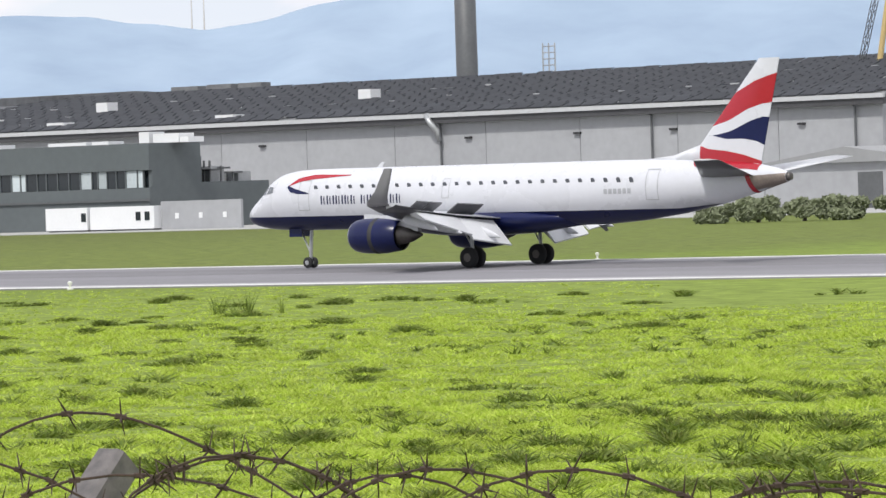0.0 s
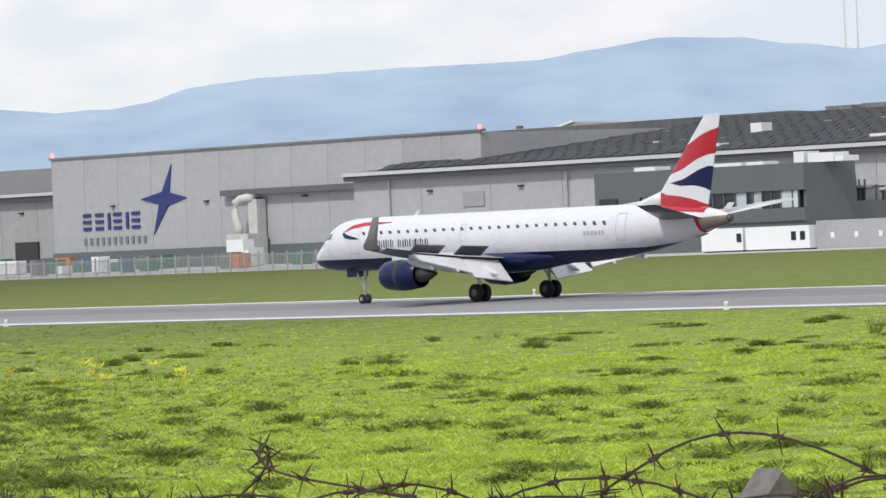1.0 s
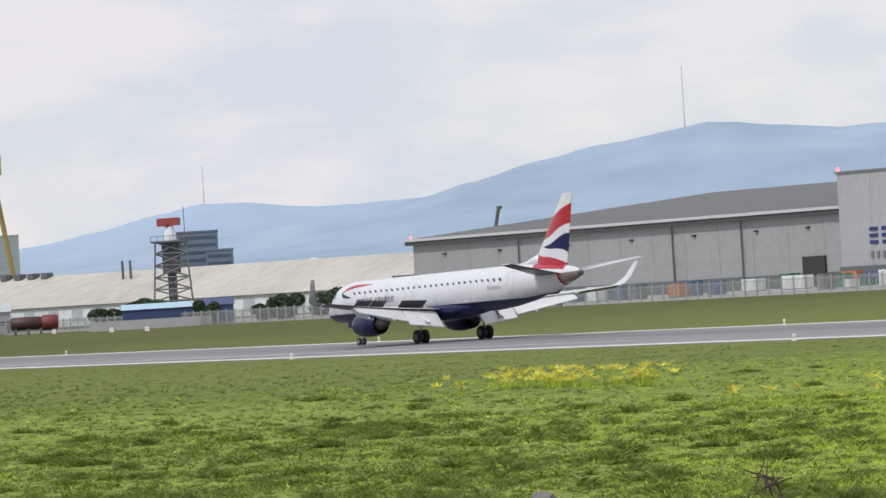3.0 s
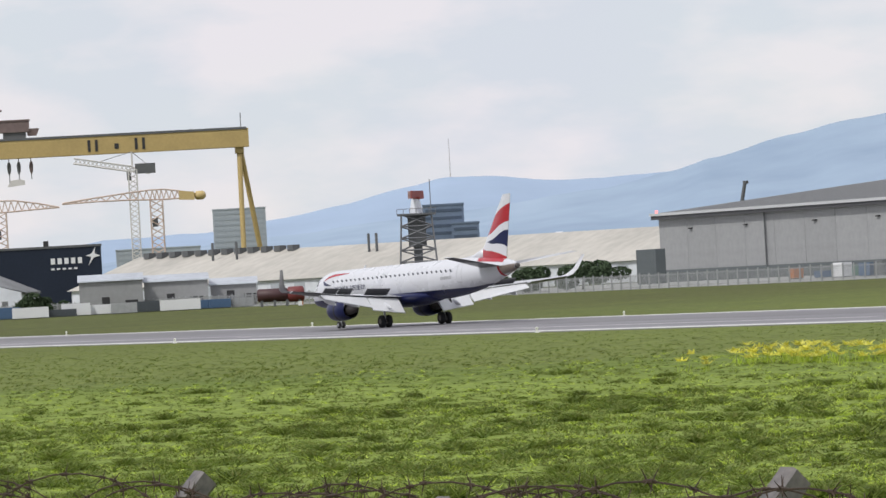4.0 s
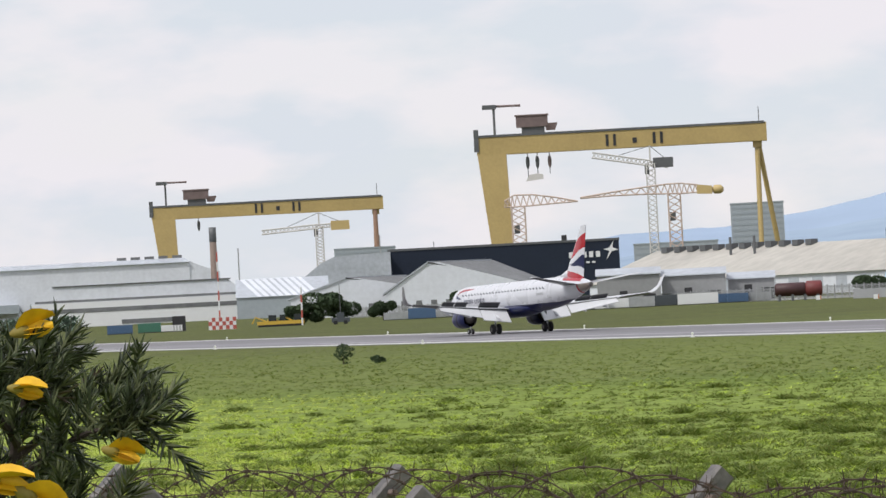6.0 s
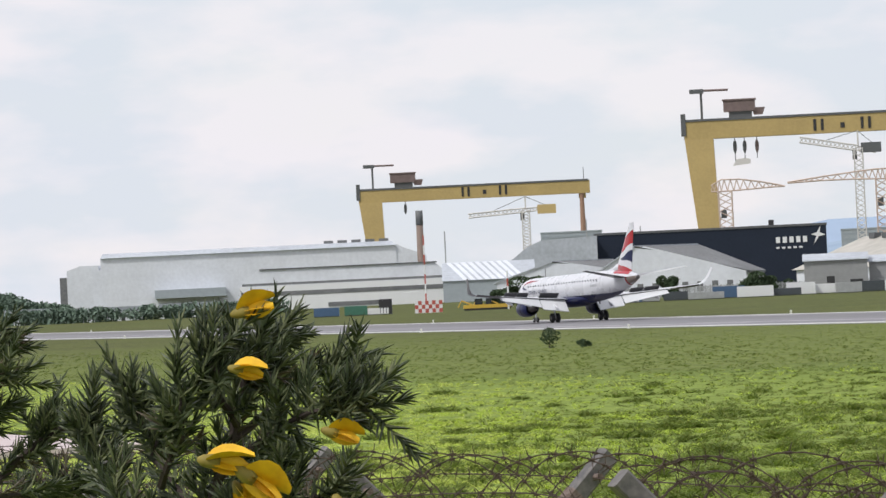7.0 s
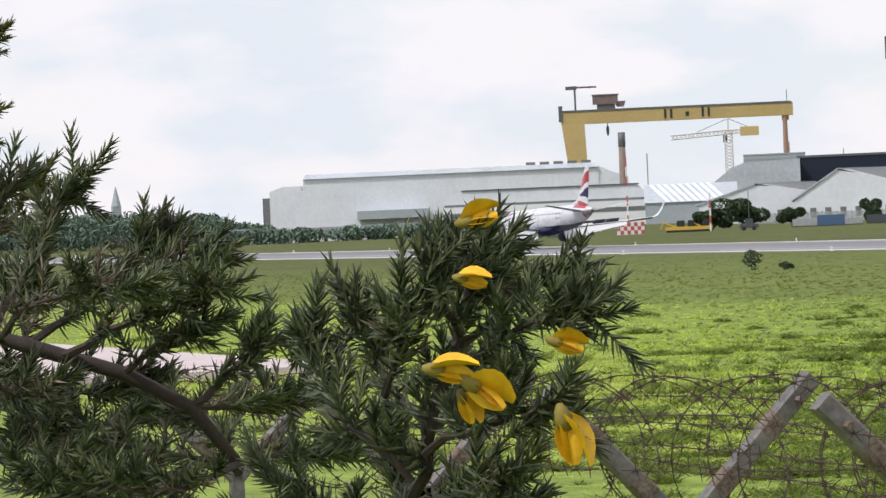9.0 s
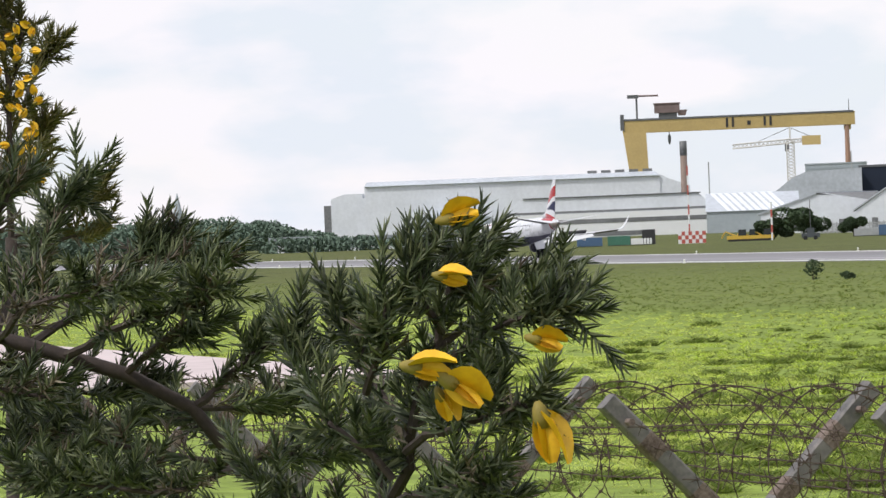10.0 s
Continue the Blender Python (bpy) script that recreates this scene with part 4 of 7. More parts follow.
def up(d, el):
    return EYE.z + d * math.tan(radians(el))


def derrick():
    """A lowered crane jib that shows over the hangar roof."""
    d = 1300
    a, c = site(57.0, d), site(56.775, d)
    top = Vector((c.x, c.y, up(d, 0.975)))
    j = empty("derrick_crane", None, "slim dark leaning derrick jib behind the hangar", "crane")
    part("base", bx(a.x - 1.5, a.x + 1.5, a.y - 1.5, a.y + 1.5, 0, 2.2), M_DGREY, j)
    part("jib", tube(bmesh.new(), [(a.x, a.y, 2.0), top], 0.72, 6, 0.6), M_DGREY, j)
    part("jib_head", bx(top.x - 0.5, top.x + 1.1, top.y - 0.5, top.y + 0.5, top.z - 0.6, top.z + 0.3), M_DGREY, j)


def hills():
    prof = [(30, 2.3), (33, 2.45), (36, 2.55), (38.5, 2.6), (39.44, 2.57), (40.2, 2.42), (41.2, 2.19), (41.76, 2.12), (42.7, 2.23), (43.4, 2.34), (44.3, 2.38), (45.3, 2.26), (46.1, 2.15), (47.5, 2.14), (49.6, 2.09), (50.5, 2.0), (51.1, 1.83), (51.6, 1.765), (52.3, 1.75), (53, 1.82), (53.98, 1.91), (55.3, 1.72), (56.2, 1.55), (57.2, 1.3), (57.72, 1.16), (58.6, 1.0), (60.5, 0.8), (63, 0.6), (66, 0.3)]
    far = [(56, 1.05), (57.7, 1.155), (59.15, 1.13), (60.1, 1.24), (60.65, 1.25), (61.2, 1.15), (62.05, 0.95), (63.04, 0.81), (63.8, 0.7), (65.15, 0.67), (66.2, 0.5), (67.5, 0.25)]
    for name, p, d, m, lb in (("backdrop_hills", prof, 4300, M_HAZE, "hillside behind the airfield tinted hazy blue"), ("backdrop_hills", far, 4600, M_HAZE2, "far hillside coloured paler as by haze")):
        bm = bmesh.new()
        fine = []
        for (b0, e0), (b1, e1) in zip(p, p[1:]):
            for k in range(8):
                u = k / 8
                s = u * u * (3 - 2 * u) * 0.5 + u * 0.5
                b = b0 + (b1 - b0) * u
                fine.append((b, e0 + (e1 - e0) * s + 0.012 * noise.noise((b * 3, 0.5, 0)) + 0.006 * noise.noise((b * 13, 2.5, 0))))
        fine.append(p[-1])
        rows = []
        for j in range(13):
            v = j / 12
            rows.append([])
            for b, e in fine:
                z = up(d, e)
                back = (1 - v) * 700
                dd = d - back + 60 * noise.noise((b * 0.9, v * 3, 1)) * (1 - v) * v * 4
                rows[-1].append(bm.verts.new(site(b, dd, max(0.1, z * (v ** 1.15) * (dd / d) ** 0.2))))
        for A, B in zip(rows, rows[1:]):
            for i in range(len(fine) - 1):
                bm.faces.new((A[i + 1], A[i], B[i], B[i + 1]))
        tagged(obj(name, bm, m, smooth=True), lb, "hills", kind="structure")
    for b, e0, e1 in ((54.29, 1.85, 2.66), (41.82, 2.1, 3.2), (41.98, 2.1, 3.2), (60.6, 1.1, 1.75)):
        d = 4310 if b != 60.6 else 4610
        a = site(b, d, up(d, e0))
        tagged(obj("radio_mast", tube(bmesh.new(), [(a.x, a.y, a.z - 40), (a.x, a.y, up(d, e1))], 0.9, 6, 0.5), M_TCRANE), "thin pale radio mast on the hill", "mast", "hill masts")


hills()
derrick()


def window_row(parent, w, x0, x1, z0, z1, n, material, y=-0.06):
    me = None
    for i in range(n):
        x = x0 + (x1 - x0) * (i + 0.2) / n
        if me is None:
            p = part("window", bx(0, (x1 - x0) / n * w, 0, 0.1, 0, z1 - z0), material, parent)
            me = p.data
        else:
            p = new("window", me)
            p.parent = parent
        p.location = (x, y, z0)


def make_works():
    # long beige shed
    m, w = plot(65.6, 1130, 57.0, 1020)
    s = empty("long_shed", m, "long low shed with a weathered beige sheet roof", "shed")
    part("wall", bx(0, w, 0, 60, 0, 5.1), M_PALE, s)
    part("roof", prism(bmesh.new(), [(-0.8, 5.1), (30, 13.0), (62, 5.1)], -1, w + 1, "x"), M_BEIGE, s)
    window_row(s, 0.45, 4, w - 4, 1.2, 4.2, 26, M_PALEROOF)
    rnd = random.Random(9)
    for i in range(16):
        x, y = rnd.uniform(5, w - 60), rnd.uniform(3, 26)
        z = 5.1 + y * 7.9 / 30.8
        part("rooflight", prism(bmesh.new(), [(y, z + 0.12), (y + 6, z + 1.66), (y + 6, z + 1.7), (y, z + 0.2)], x, x + rnd.choice((1.2, 2, 5)), "x"), M_PALE if i % 3 else M_PALEROOF, s, "pale roof sheet patch")
    for i in range(12):
        x = 3 + i * 4.2
        part("ridge_vent", bx(x, x + 1.8, 27, 30, 12.4, 13.9), M_DGREY, s, "dark ridge vent")
    for b in (61.6, 61.75, 64.4, 64.9):
        q = m.inverted() @ site(b, 1100)
        part("flue", tube(bmesh.new(), [(q.x, 22, 9), (q.x, 22, 15.5)], 0.35, 8), M_DGREY, s)
    # grey sheds before it
    for bl, br, h, d in ((65.5, 64.68, 6.6, 900), (64.66, 63.83, 5.9, 905), (63.8, 63.2, 4.6, 915)):
        m, w = plot(bl, d, br, d)
        g = empty("grey_shed", m, "plain grey sheet-clad shed with a pale roof", "shed", "sheds at the works")
        part("wall", bx(0, w, 0, 16, 0, h), M_CLAD2, g)
        part("roof", prism(bmesh.new(), [(-0.5, h), (-0.4, h + 0.25), (8, h + 1.5), (16.5, h)], -0.3, w + 0.3, "x"), M_PALEROOF, g)
        part("door", bx(w * 0.35, w * 0.35 + 1.6, -0.08, 0, 0, 3.4), M_BLACK, g)
        part("door", bx(w * 0.72, w * 0.72 + 2.6, -0.08, 0, 0, 2.6), M_BLACK, g)
    # white gabled hangars
    for bl, br, al, ar, d, e, a in ((68.25, 66.25, 67.69, 66.85, 1150, 0.13, 0.45), (69.5, 67.4, 68.77, 67.96, 1190, 0.12, 0.30)):
        m, w = plot(bl, d, br, d)
        g = empty("gabled_hangar", m, "pale grey hangar with a broad gable and clipped ridge", "hangar", "gabled hangars")
        k = w / (bl - br)
        xa, xb = (bl - al) * k, (bl - ar) * k
        he, ha = up(d, e) - 1.5, up(d, a)
        part("wall", prism(bmesh.new(), [(0, 0), (w, 0), (w, he), (xa + 3, ha - 0.4), (xa, ha - 0.4), (0, he)], 0, 1.2), M_PALE, g)
        part("roof", loft(bmesh.new(), [[(-1, -0.4, he), (xa, -0.4, ha), (xa, 34, ha), (-1, 34, he)], [(-1, -0.4, he - 0.4), (xa, -0.4, ha - 0.4), (xa, 34, ha - 0.4), (-1, 34, he - 0.4)]]), M_PALEROOF, g)
        part("roof", loft(bmesh.new(), [[(xa, -0.4, ha), (xb, 30, ha), (xb, 60, ha), (xa, 60, ha)], [(xa, -0.4, ha - 0.4), (xb, 30, ha - 0.4), (xb, 60, ha - 0.4), (xa, 60, ha - 0.4)]]), M_PALEROOF, g)
        part("roof_slope", loft(bmesh.new(), [[(xa, -0.4, ha - 0.1), (w + 1, 2, he), (w + 6, 40, he), (xb, 32, ha - 0.1)], [(xa, 0, ha - 0.6), (w + 1, 2.4, he - 0.5), (w + 6, 40, he - 0.5), (xb, 32, ha - 0.6)]]), M_ROOF, g, "darker grey roof slope")
        part("side_wall", loft(bmesh.new(), [[(w, 1.5, 0), (w + 5.5, 40, 0), (w + 5.5, 40, he), (w, 1.5, he)], [(w - 0.5, 1.6, 0), (w + 5, 40, 0), (w + 5, 40, he), (w - 0.5, 1.6, he)]]), M_PALE, g)
        window_row(g, 0.4, 3, w - 2, 0.8, he - 2.2, 9, M_ROOF)
    # navy hall and its grey wing
    m, w = plot(68.2, 1700, 65.19, 1700)
    n = empty("navy_hall", m, "very long dark navy factory hall with pale sign", "factory")
    part("wall", bx(0, w, 0, 60, 0, up(1700, 0.6)), M_NAVYHALL, n)
    part("parapet", bx(-0.3, w + 0.3, -0.3, 60, up(1700, 0.6), up(1700, 0.63)), M_DGREY, n)
    for i in range(5):
        part("sign_bar", bx(w - 19.5 + i * 2.6, w - 17.9 + i * 2.6, -0.3, -0.05, 16.1, 18.4), M_WHITE, n, "white lettering shown as bars")
        part("sign_bar", bx(w - 19.5 + i * 2.2, w - 18.2 + i * 2.2, -0.3, -0.05, 13.9, 14.6), M_WHITE, n, "white lettering shown as bars")
    part("sign_star", prism(bmesh.new(), [(w - 2.2, 22), (w - 2.6, 19.6), (w - 0.4, 18.6), (w - 2.9, 18), (w - 5, 15), (w - 3.9, 18.2), (w - 6, 18.9), (w - 3.7, 19.6)], -0.3, -0.05), M_WHITE, n, "white star sign")
    part("roof_unit", bx(w - 22, w - 20, 2, 5, up(1700, 0.6), up(1700, 0.7)), M_BLACK, n)
    m, w = plot(69.3, 1650, 68.17, 1650)
    g = empty("grey_hall", m, "mid-grey hall with one sloping end", "hall")
    part("wall", prism(bmesh.new(), [(0, 0), (w, 0), (w, up(1650, 0.6)), (w * 0.35, up(1650, 0.57)), (w * 0.2, up(1650, 0.5)), (0, up(1650, 0.33))], 0, 50), M_PALEROOF, g)
    m, w = plot(70.2, 1450, 69.0, 1450)
    r = empty("ribbed_roof_hall", m, "low hall with a ribbed white roof", "hall")
    z0, z1 = up(1450, 0.1), up(1450, 0.34)
    part("wall", bx(0, w, 0, 30, 0, z0), M_TOWERBLK, r)
    part("roof", prism(bmesh.new(), [(-0.5, z0), (26, z1), (30, z0)], -0.3, w + 0.3, "x"), M_PALEROOF, r)
    for i in range(9):  # pale rooflights laid aslant up the slope
        x = 7 + (w - 9) * i / 9
        quad = lambda dz: [(x, -0.4, z0 + dz), (x + 1.5, -0.4, z0 + dz), (x - 4.5, 25.8, z1 + dz), (x - 6, 25.8, z1 + dz)]
        part("roof_rib", loft(bmesh.new(), [quad(0.02), quad(0.12)]), M_PALE, r)
    # big white shipyard halls
    m, w = plot(74.64, 1900, 70.79, 1900)
    b = empty("shipyard_hall", m, "huge pale grey shipyard hall with stepped roofline", "hall")
    ht = up(1900, 0.665)
    part("wall", bx(0, w, 0, 70, 0, ht - 2), M_PALE, b)
    part("roof", loft(bmesh.new(), [[(0, -1, ht - 2), (w, -1, ht - 2), (w, 60, ht - 2), (0, 60, ht - 2)], [(1, 3, ht), (w - 2, 3, ht), (w - 2, 60, ht), (1, 60, ht)]]), M_PALEROOF, b)
    part("end_block", bx(-14.8, 0, 2, 50, 0, up(1900, 0.46)), M_PALE, b)
    part("end_slope", prism(bmesh.new(), [(-14.8, up(1900, 0.46)), (-1, up(1900, 0.46)), (-1, up(1900, 0.52)), (-9, up(1900, 0.52))], 2.01, 50), M_PALE, b)
    part("end_wall", bx(-18, -14.8, 4, 40, 0, up(1900, 0.38)), M_ROOF, b)
    part("right_slope", prism(bmesh.new(), [(w, 0), (w + 13, 0), (w + 13, up(1900, 0.46)), (w + 4, up(1900, 0.56)), (w, up(1900, 0.62))], 0.5, 60), M_PALE, b)
    for i in range(5):
        part("roof_unit", bx(w - 31 + i * 6, w - 27 + i * 6, 4, 9, ht, ht + 1.2), M_ROOF, b, "dark roof ventilator")
    part("canopy", bx(w * 0.18, w * 0.42, -8, -0.2, up(1900, 0.05), up(1900, 0.16)), M_TOWERBLK, b, "blue-grey lean-to")
    m, w = plot(72.85, 1500, 70.07, 1500)
    t = empty("striped_works", m, "broad white works with grey window bands", "factory")
    zt, zb = up(1500, 0.365), up(1500, 0.15)
    part("wall", bx(0, w, 0, 60, 0, zb), M_WHITE, t)
    part("roof", prism(bmesh.new(), [(0, zb), (w, zb), (w - 6.2, zt), (6.2, zt)], 1, 59), M_PALE, t)
    for z0, z1, k, yy in ((0.4, 1.9, 30.0, -0.12), (up(1500, 0.015), up(1500, 0.07), 0.4, -0.12), (up(1500, 0.155), up(1500, 0.185), 0.9, 0.88)):
        part("window_band", bx(k, w - 0.75 * k, yy, yy + 0.1, z0, z1), M_ROOF, t, "grey window band")
    part("capping", bx(7, w - 5.2, 0.6, 1.3, zt - 0.3, zt + 0.15), M_DGREY, t)
    q = site(70.47, 1560)
    c = empty("brick_stack", None, "slim brown brick factory stack", "chimney")
    part("shaft", loft(bmesh.new(), [[(q.x + r * math.cos(a), q.y + r * math.sin(a), z) for a in [2 * math.pi * i / 16 for i in range(16)]] for z, r in ((0, 1.45), (up(1560, 0.4), 1.3), (up(1560, 0.85), 1.2))]), M_BRICK, c, "", True)
    part("cap", loft(bmesh.new(), [[(q.x + r * math.cos(a), q.y + r * math.sin(a), z) for a in [2 * math.pi * i / 16 for i in range(16)]] for z, r in ((up(1560, 0.85), 1.3), (up(1560, 1.037), 1.3))]), M_DGREY, c, "dark steel top", True)
    # blocks of the town
    for bl, br, d, e, mt, lb in ((63.72, 63.03, 2700, 0.98, M_TOWERBLK, "pale grey concrete office tower block"), (60.98, 60.45, 2000, 0.885, M_BLUEBLK, "blue-grey block with stepped top"), (60.62, 60.26, 1990, 0.635, M_BLUEBLK, "lower blue-grey town block beside it"), (68.9, 68.1, 2750, 0.66, M_TOWERBLK, "distant grey town block"), (65.0, 63.9, 2650, 0.52, M_TOWERBLK, "low distant grey terminal")):
        m, w = plot(bl, d, br, d)
        k = empty("tower_block", m, lb, "building", "town blocks")
        part("wall", bx(0, w, 0, 25, 0, up(d, e)), mt, k)
        nz = 7
        for j in range(nz):
            z = up(d, e) - 3 - j * 3.4
            part("window", bx(1, w - 1, -0.15, -0.02, z, z + 1.3), M_BLUEBAND if mt is M_BLUEBLK else M_TOWERBAND, k, "window band")
        part("roof", bx(-0.3, w + 0.3, -0.3, 25, up(d, e), up(d, e) + 0.8), mt, k)


make_works()


def gantry(bl, br, d, ztop, depth, slim):
    """A gantry crane: a box girder on one wide and one slender leg, with its trolley and hooks."""
    m, w = plot(bl, d, br, d)
    g = empty("gantry_crane", m, "giant yellow shipyard gantry crane", "crane", "shipyard gantries")
    k = w / 165.0
    z0 = ztop - depth
    part("girder", bx(0, w, -5, 5, z0, ztop), M_YELLOW, g)
    part("girder_rail", bx(1, w - 1, -5.4, -4.9, ztop - 0.6, ztop + 0.7), M_DGREY, g)
    part("wide_leg", loft(bmesh.new(), [[(9 * k, -9, 0), (18.5 * k, -9, 0), (18.5 * k, 9, 0), (9 * k, 9, 0)], [(0.2 * k, -5.1, z0), (16.5 * k, -5.1, z0), (16.5 * k, 5.1, z0), (0.2 * k, 5.1, z0)]]), M_YELLOW, g, "broad tapering yellow leg")
    part("leg_stair", bx(-1.5 * k, 1.2 * k, -5.6, -2, z0 + 2, ztop + 4), M_DGREY, g)
    if slim:
        part("slender_leg", tube(bmesh.new(), [(w - 6 * k, -3, z0), (w - 6 * k, -3, 0)], 1.6 * k, 10, 2.6 * k), M_REDLEG, g, "reddish slender leg")
    else:
        part("slender_leg", tube(bmesh.new(), [(w - 5.6 * k, 0, z0), (w - 6.6 * k, -14, 0)], 1.5 * k, 10), M_YELLOW, g, "slender yellow leg")
        part("slender_leg", tube(bmesh.new(), [(w - 5.0 * k, 0, z0), (w + 7.4 * k, 14, 0)], 1.5 * k, 10), M_YELLOW, g, "slender yellow leg")
    part("leg_head", bx(w - 8 * k, w - 3 * k, -3, 3, z0 - 3.5, z0), M_YELLOW, g)
    # trolley, derrick and hooks
    t = part("trolley", bx(23 * k, 41 * k, -4, 4, ztop + 4.2 * k, ztop + 10.5 * k), M_RUST, g, "brown winch house")
    part("trolley_roof", bx(22.4 * k, 41.6 * k, -4.5, 4.5, ztop + 10.5 * k, ztop + 11.3 * k), M_RUST, t)
    part("trolley_frame", bx(26 * k, 39 * k, -3, 3, ztop + 0.7, ztop + 4.2 * k), M_DGREY, t)
    part("trolley_cab", loft(bmesh.new(), [[(40 * k, -3, ztop + 2), (45 * k, -3, ztop + 2), (45 * k, 3, ztop + 2), (40 * k, 3, ztop + 2)], [(39 * k, -3.5, ztop + 6 * k), (46.5 * k, -3.5, ztop + 6 * k), (46.5 * k, 3.5, ztop + 6 * k), (39 * k, 3.5, ztop + 6 * k)]]), M_RUST, t)
    dk = part("derrick", tube(bmesh.new(), [(10.5 * k, 0, ztop), (10.5 * k, 0, ztop + 15.6 * k)], 0.7 * k, 8), M_DGREY, g, "small derrick on the girder")
    part("derrick_jib", tube(bmesh.new(), [(4 * k, 0, ztop + 17.0 * k), (26 * k, 0, ztop + 16.9 * k)], 0.75 * k, 6), M_RUST, dk)
    part("derrick_house", bx(4 * k, 12 * k, -1.5, 1.5, ztop + 15.4 * k, ztop + 17.9 * k), M_DGREY, dk)
    for x, ln in ((28.5, 14), (34, 14), (41, 12)) if not slim else ((33, 8),):
        part("hoist_rope", tube(bmesh.new(), [(x * k, -1, z0), (x * k, -1, z0 - ln * k)], 0.25, 5), M_DGREY, t)
        part("hook_block", loft(bmesh.new(), [[(x * k + r * math.cos(a), -1 + r * math.sin(a), z) for a in [2 * math.pi * i / 10 for i in range(10)]] for z, r in ((z0 - 2, 0.7), (z0 - 4, 1.15), (z0 - 7 * k, 1.0), (z0 - 9 * k, 0.4))]), M_RUST if x > 40 else M_DGREY, t)
    if not slim:
        part("lifting_beam", prism(bmesh.new(), [(27 * k, z0 - 16 * k), (37 * k, z0 - 15 * k), (37 * k, z0 - 12.5 * k), (34 * k, z0 - 11.8 * k), (29 * k, z0 - 12.4 * k)], -2, 0), M_TCRANE, t)
    for i, xa in enumerate((0.463, 0.545, 0.625)):
        x = w * xa
        bm = bmesh.new()
        if i == 1:
            box(bm, x - 1.2 * k, x + 1.2 * k, -5.3, -5.02, z0 + 2.6 * k, z0 + 5.6 * k)
        else:
            box(bm, x - 2.9 * k, x - 1.3 * k, -5.3, -5.02, z0 + 1.6 * k, z0 + 8.2 * k)
            box(bm, x + 1.3 * k, x + 2.9 * k, -5.3, -5.02, z0 + 1.6 * k, z0 + 8.2 * k)
        part("sign_bar", bm, M_BLACK, g, "black lettering shown as bars")
    part("aerial", tube(bmesh.new(), [(w - 4 * k, 0, ztop), (w - 4 * k, 0, ztop + 9 * k)], 0.25, 5), M_DGREY, g)


gantry(66.97, 63.2, 2500, up(2500, 2.03), 10.6, False)
gantry(71.245, 68.232, 3130, up(3130, 1.335), 9.3, True)


def lattice(bm, a, b, w, n, r):
    """A square lattice boom from a to b."""
    a, b = Vector(a), Vector(b)
    d = (b - a).normalized()
    s = d.cross(Vector((0, 1, 0))).normalized() * w / 2
    t = Vector((0, 1, 0)) * w / 2
    cs = [s + t, s - t, -s - t, -s + t]
    for c in cs:
        tube(bm, [a + c, b + c], r, 4)
    for i in range(n):
        p, q = a.lerp(b, i / n), a.lerp(b, (i + 1) / n)
        for j in range(4):
            c0, c1 = cs[j], cs[(j + 1) % 4]
            tube(bm, [p + (c0 if i % 2 else c1), q + (c1 if i % 2 else c0)], r * 0.7, 3, cap=False)
    return bm


def tower_crane(bm_, d, zj, jib_l, jib_r, paint, weight, label, mast_w=3.0, apex=8.0, tilt=0.0, jib_w=2.0):
    m, _ = plot(bm_ + 0.5, d, bm_ - 0.5, d)
    c = empty("tower_crane", m @ Matrix.Translation((_ / 2, 0, 0)), label, "crane", "tower cranes")
    part("mast", lattice(bmesh.new(), (0, 0, 0), (0, 0, zj), mast_w, 26, 0.36), paint, c)
    part("jib", lattice(bmesh.new(), (0, 0, zj), (-jib_l, 0, zj + tilt), jib_w, 14, 0.36), paint, c)
    part("counter_jib", lattice(bmesh.new(), (0, 0, zj), (jib_r, 0, zj - tilt * 0.3), 2.0, 8, 0.32), paint, c)
    if weight:
        part("counterweight", bx(jib_r - 8, jib_r + 3, -1.8, 1.8, zj - 2.6, zj + 2.8), weight, c)
    part("cab", bx(-3.2, -0.8, -1.2, 1.2, zj - 6, zj - 1), M_DGREY, c)
    if apex:
        part("apex", tube(bmesh.new(), [(0, 0, zj), (0, 0, zj + apex)], 0.5, 5), paint, c)
        part("tie", tube(bmesh.new(), [(0, 0, zj + apex), (-jib_l * 0.6, 0, zj + tilt * 0.6 + 1)], 0.16, 4), M_DGREY, c)
        part("tie", tube(bmesh.new(), [(0, 0, zj + apex), (jib_r, 0, zj + 1)], 0.16, 4), M_DGREY, c)


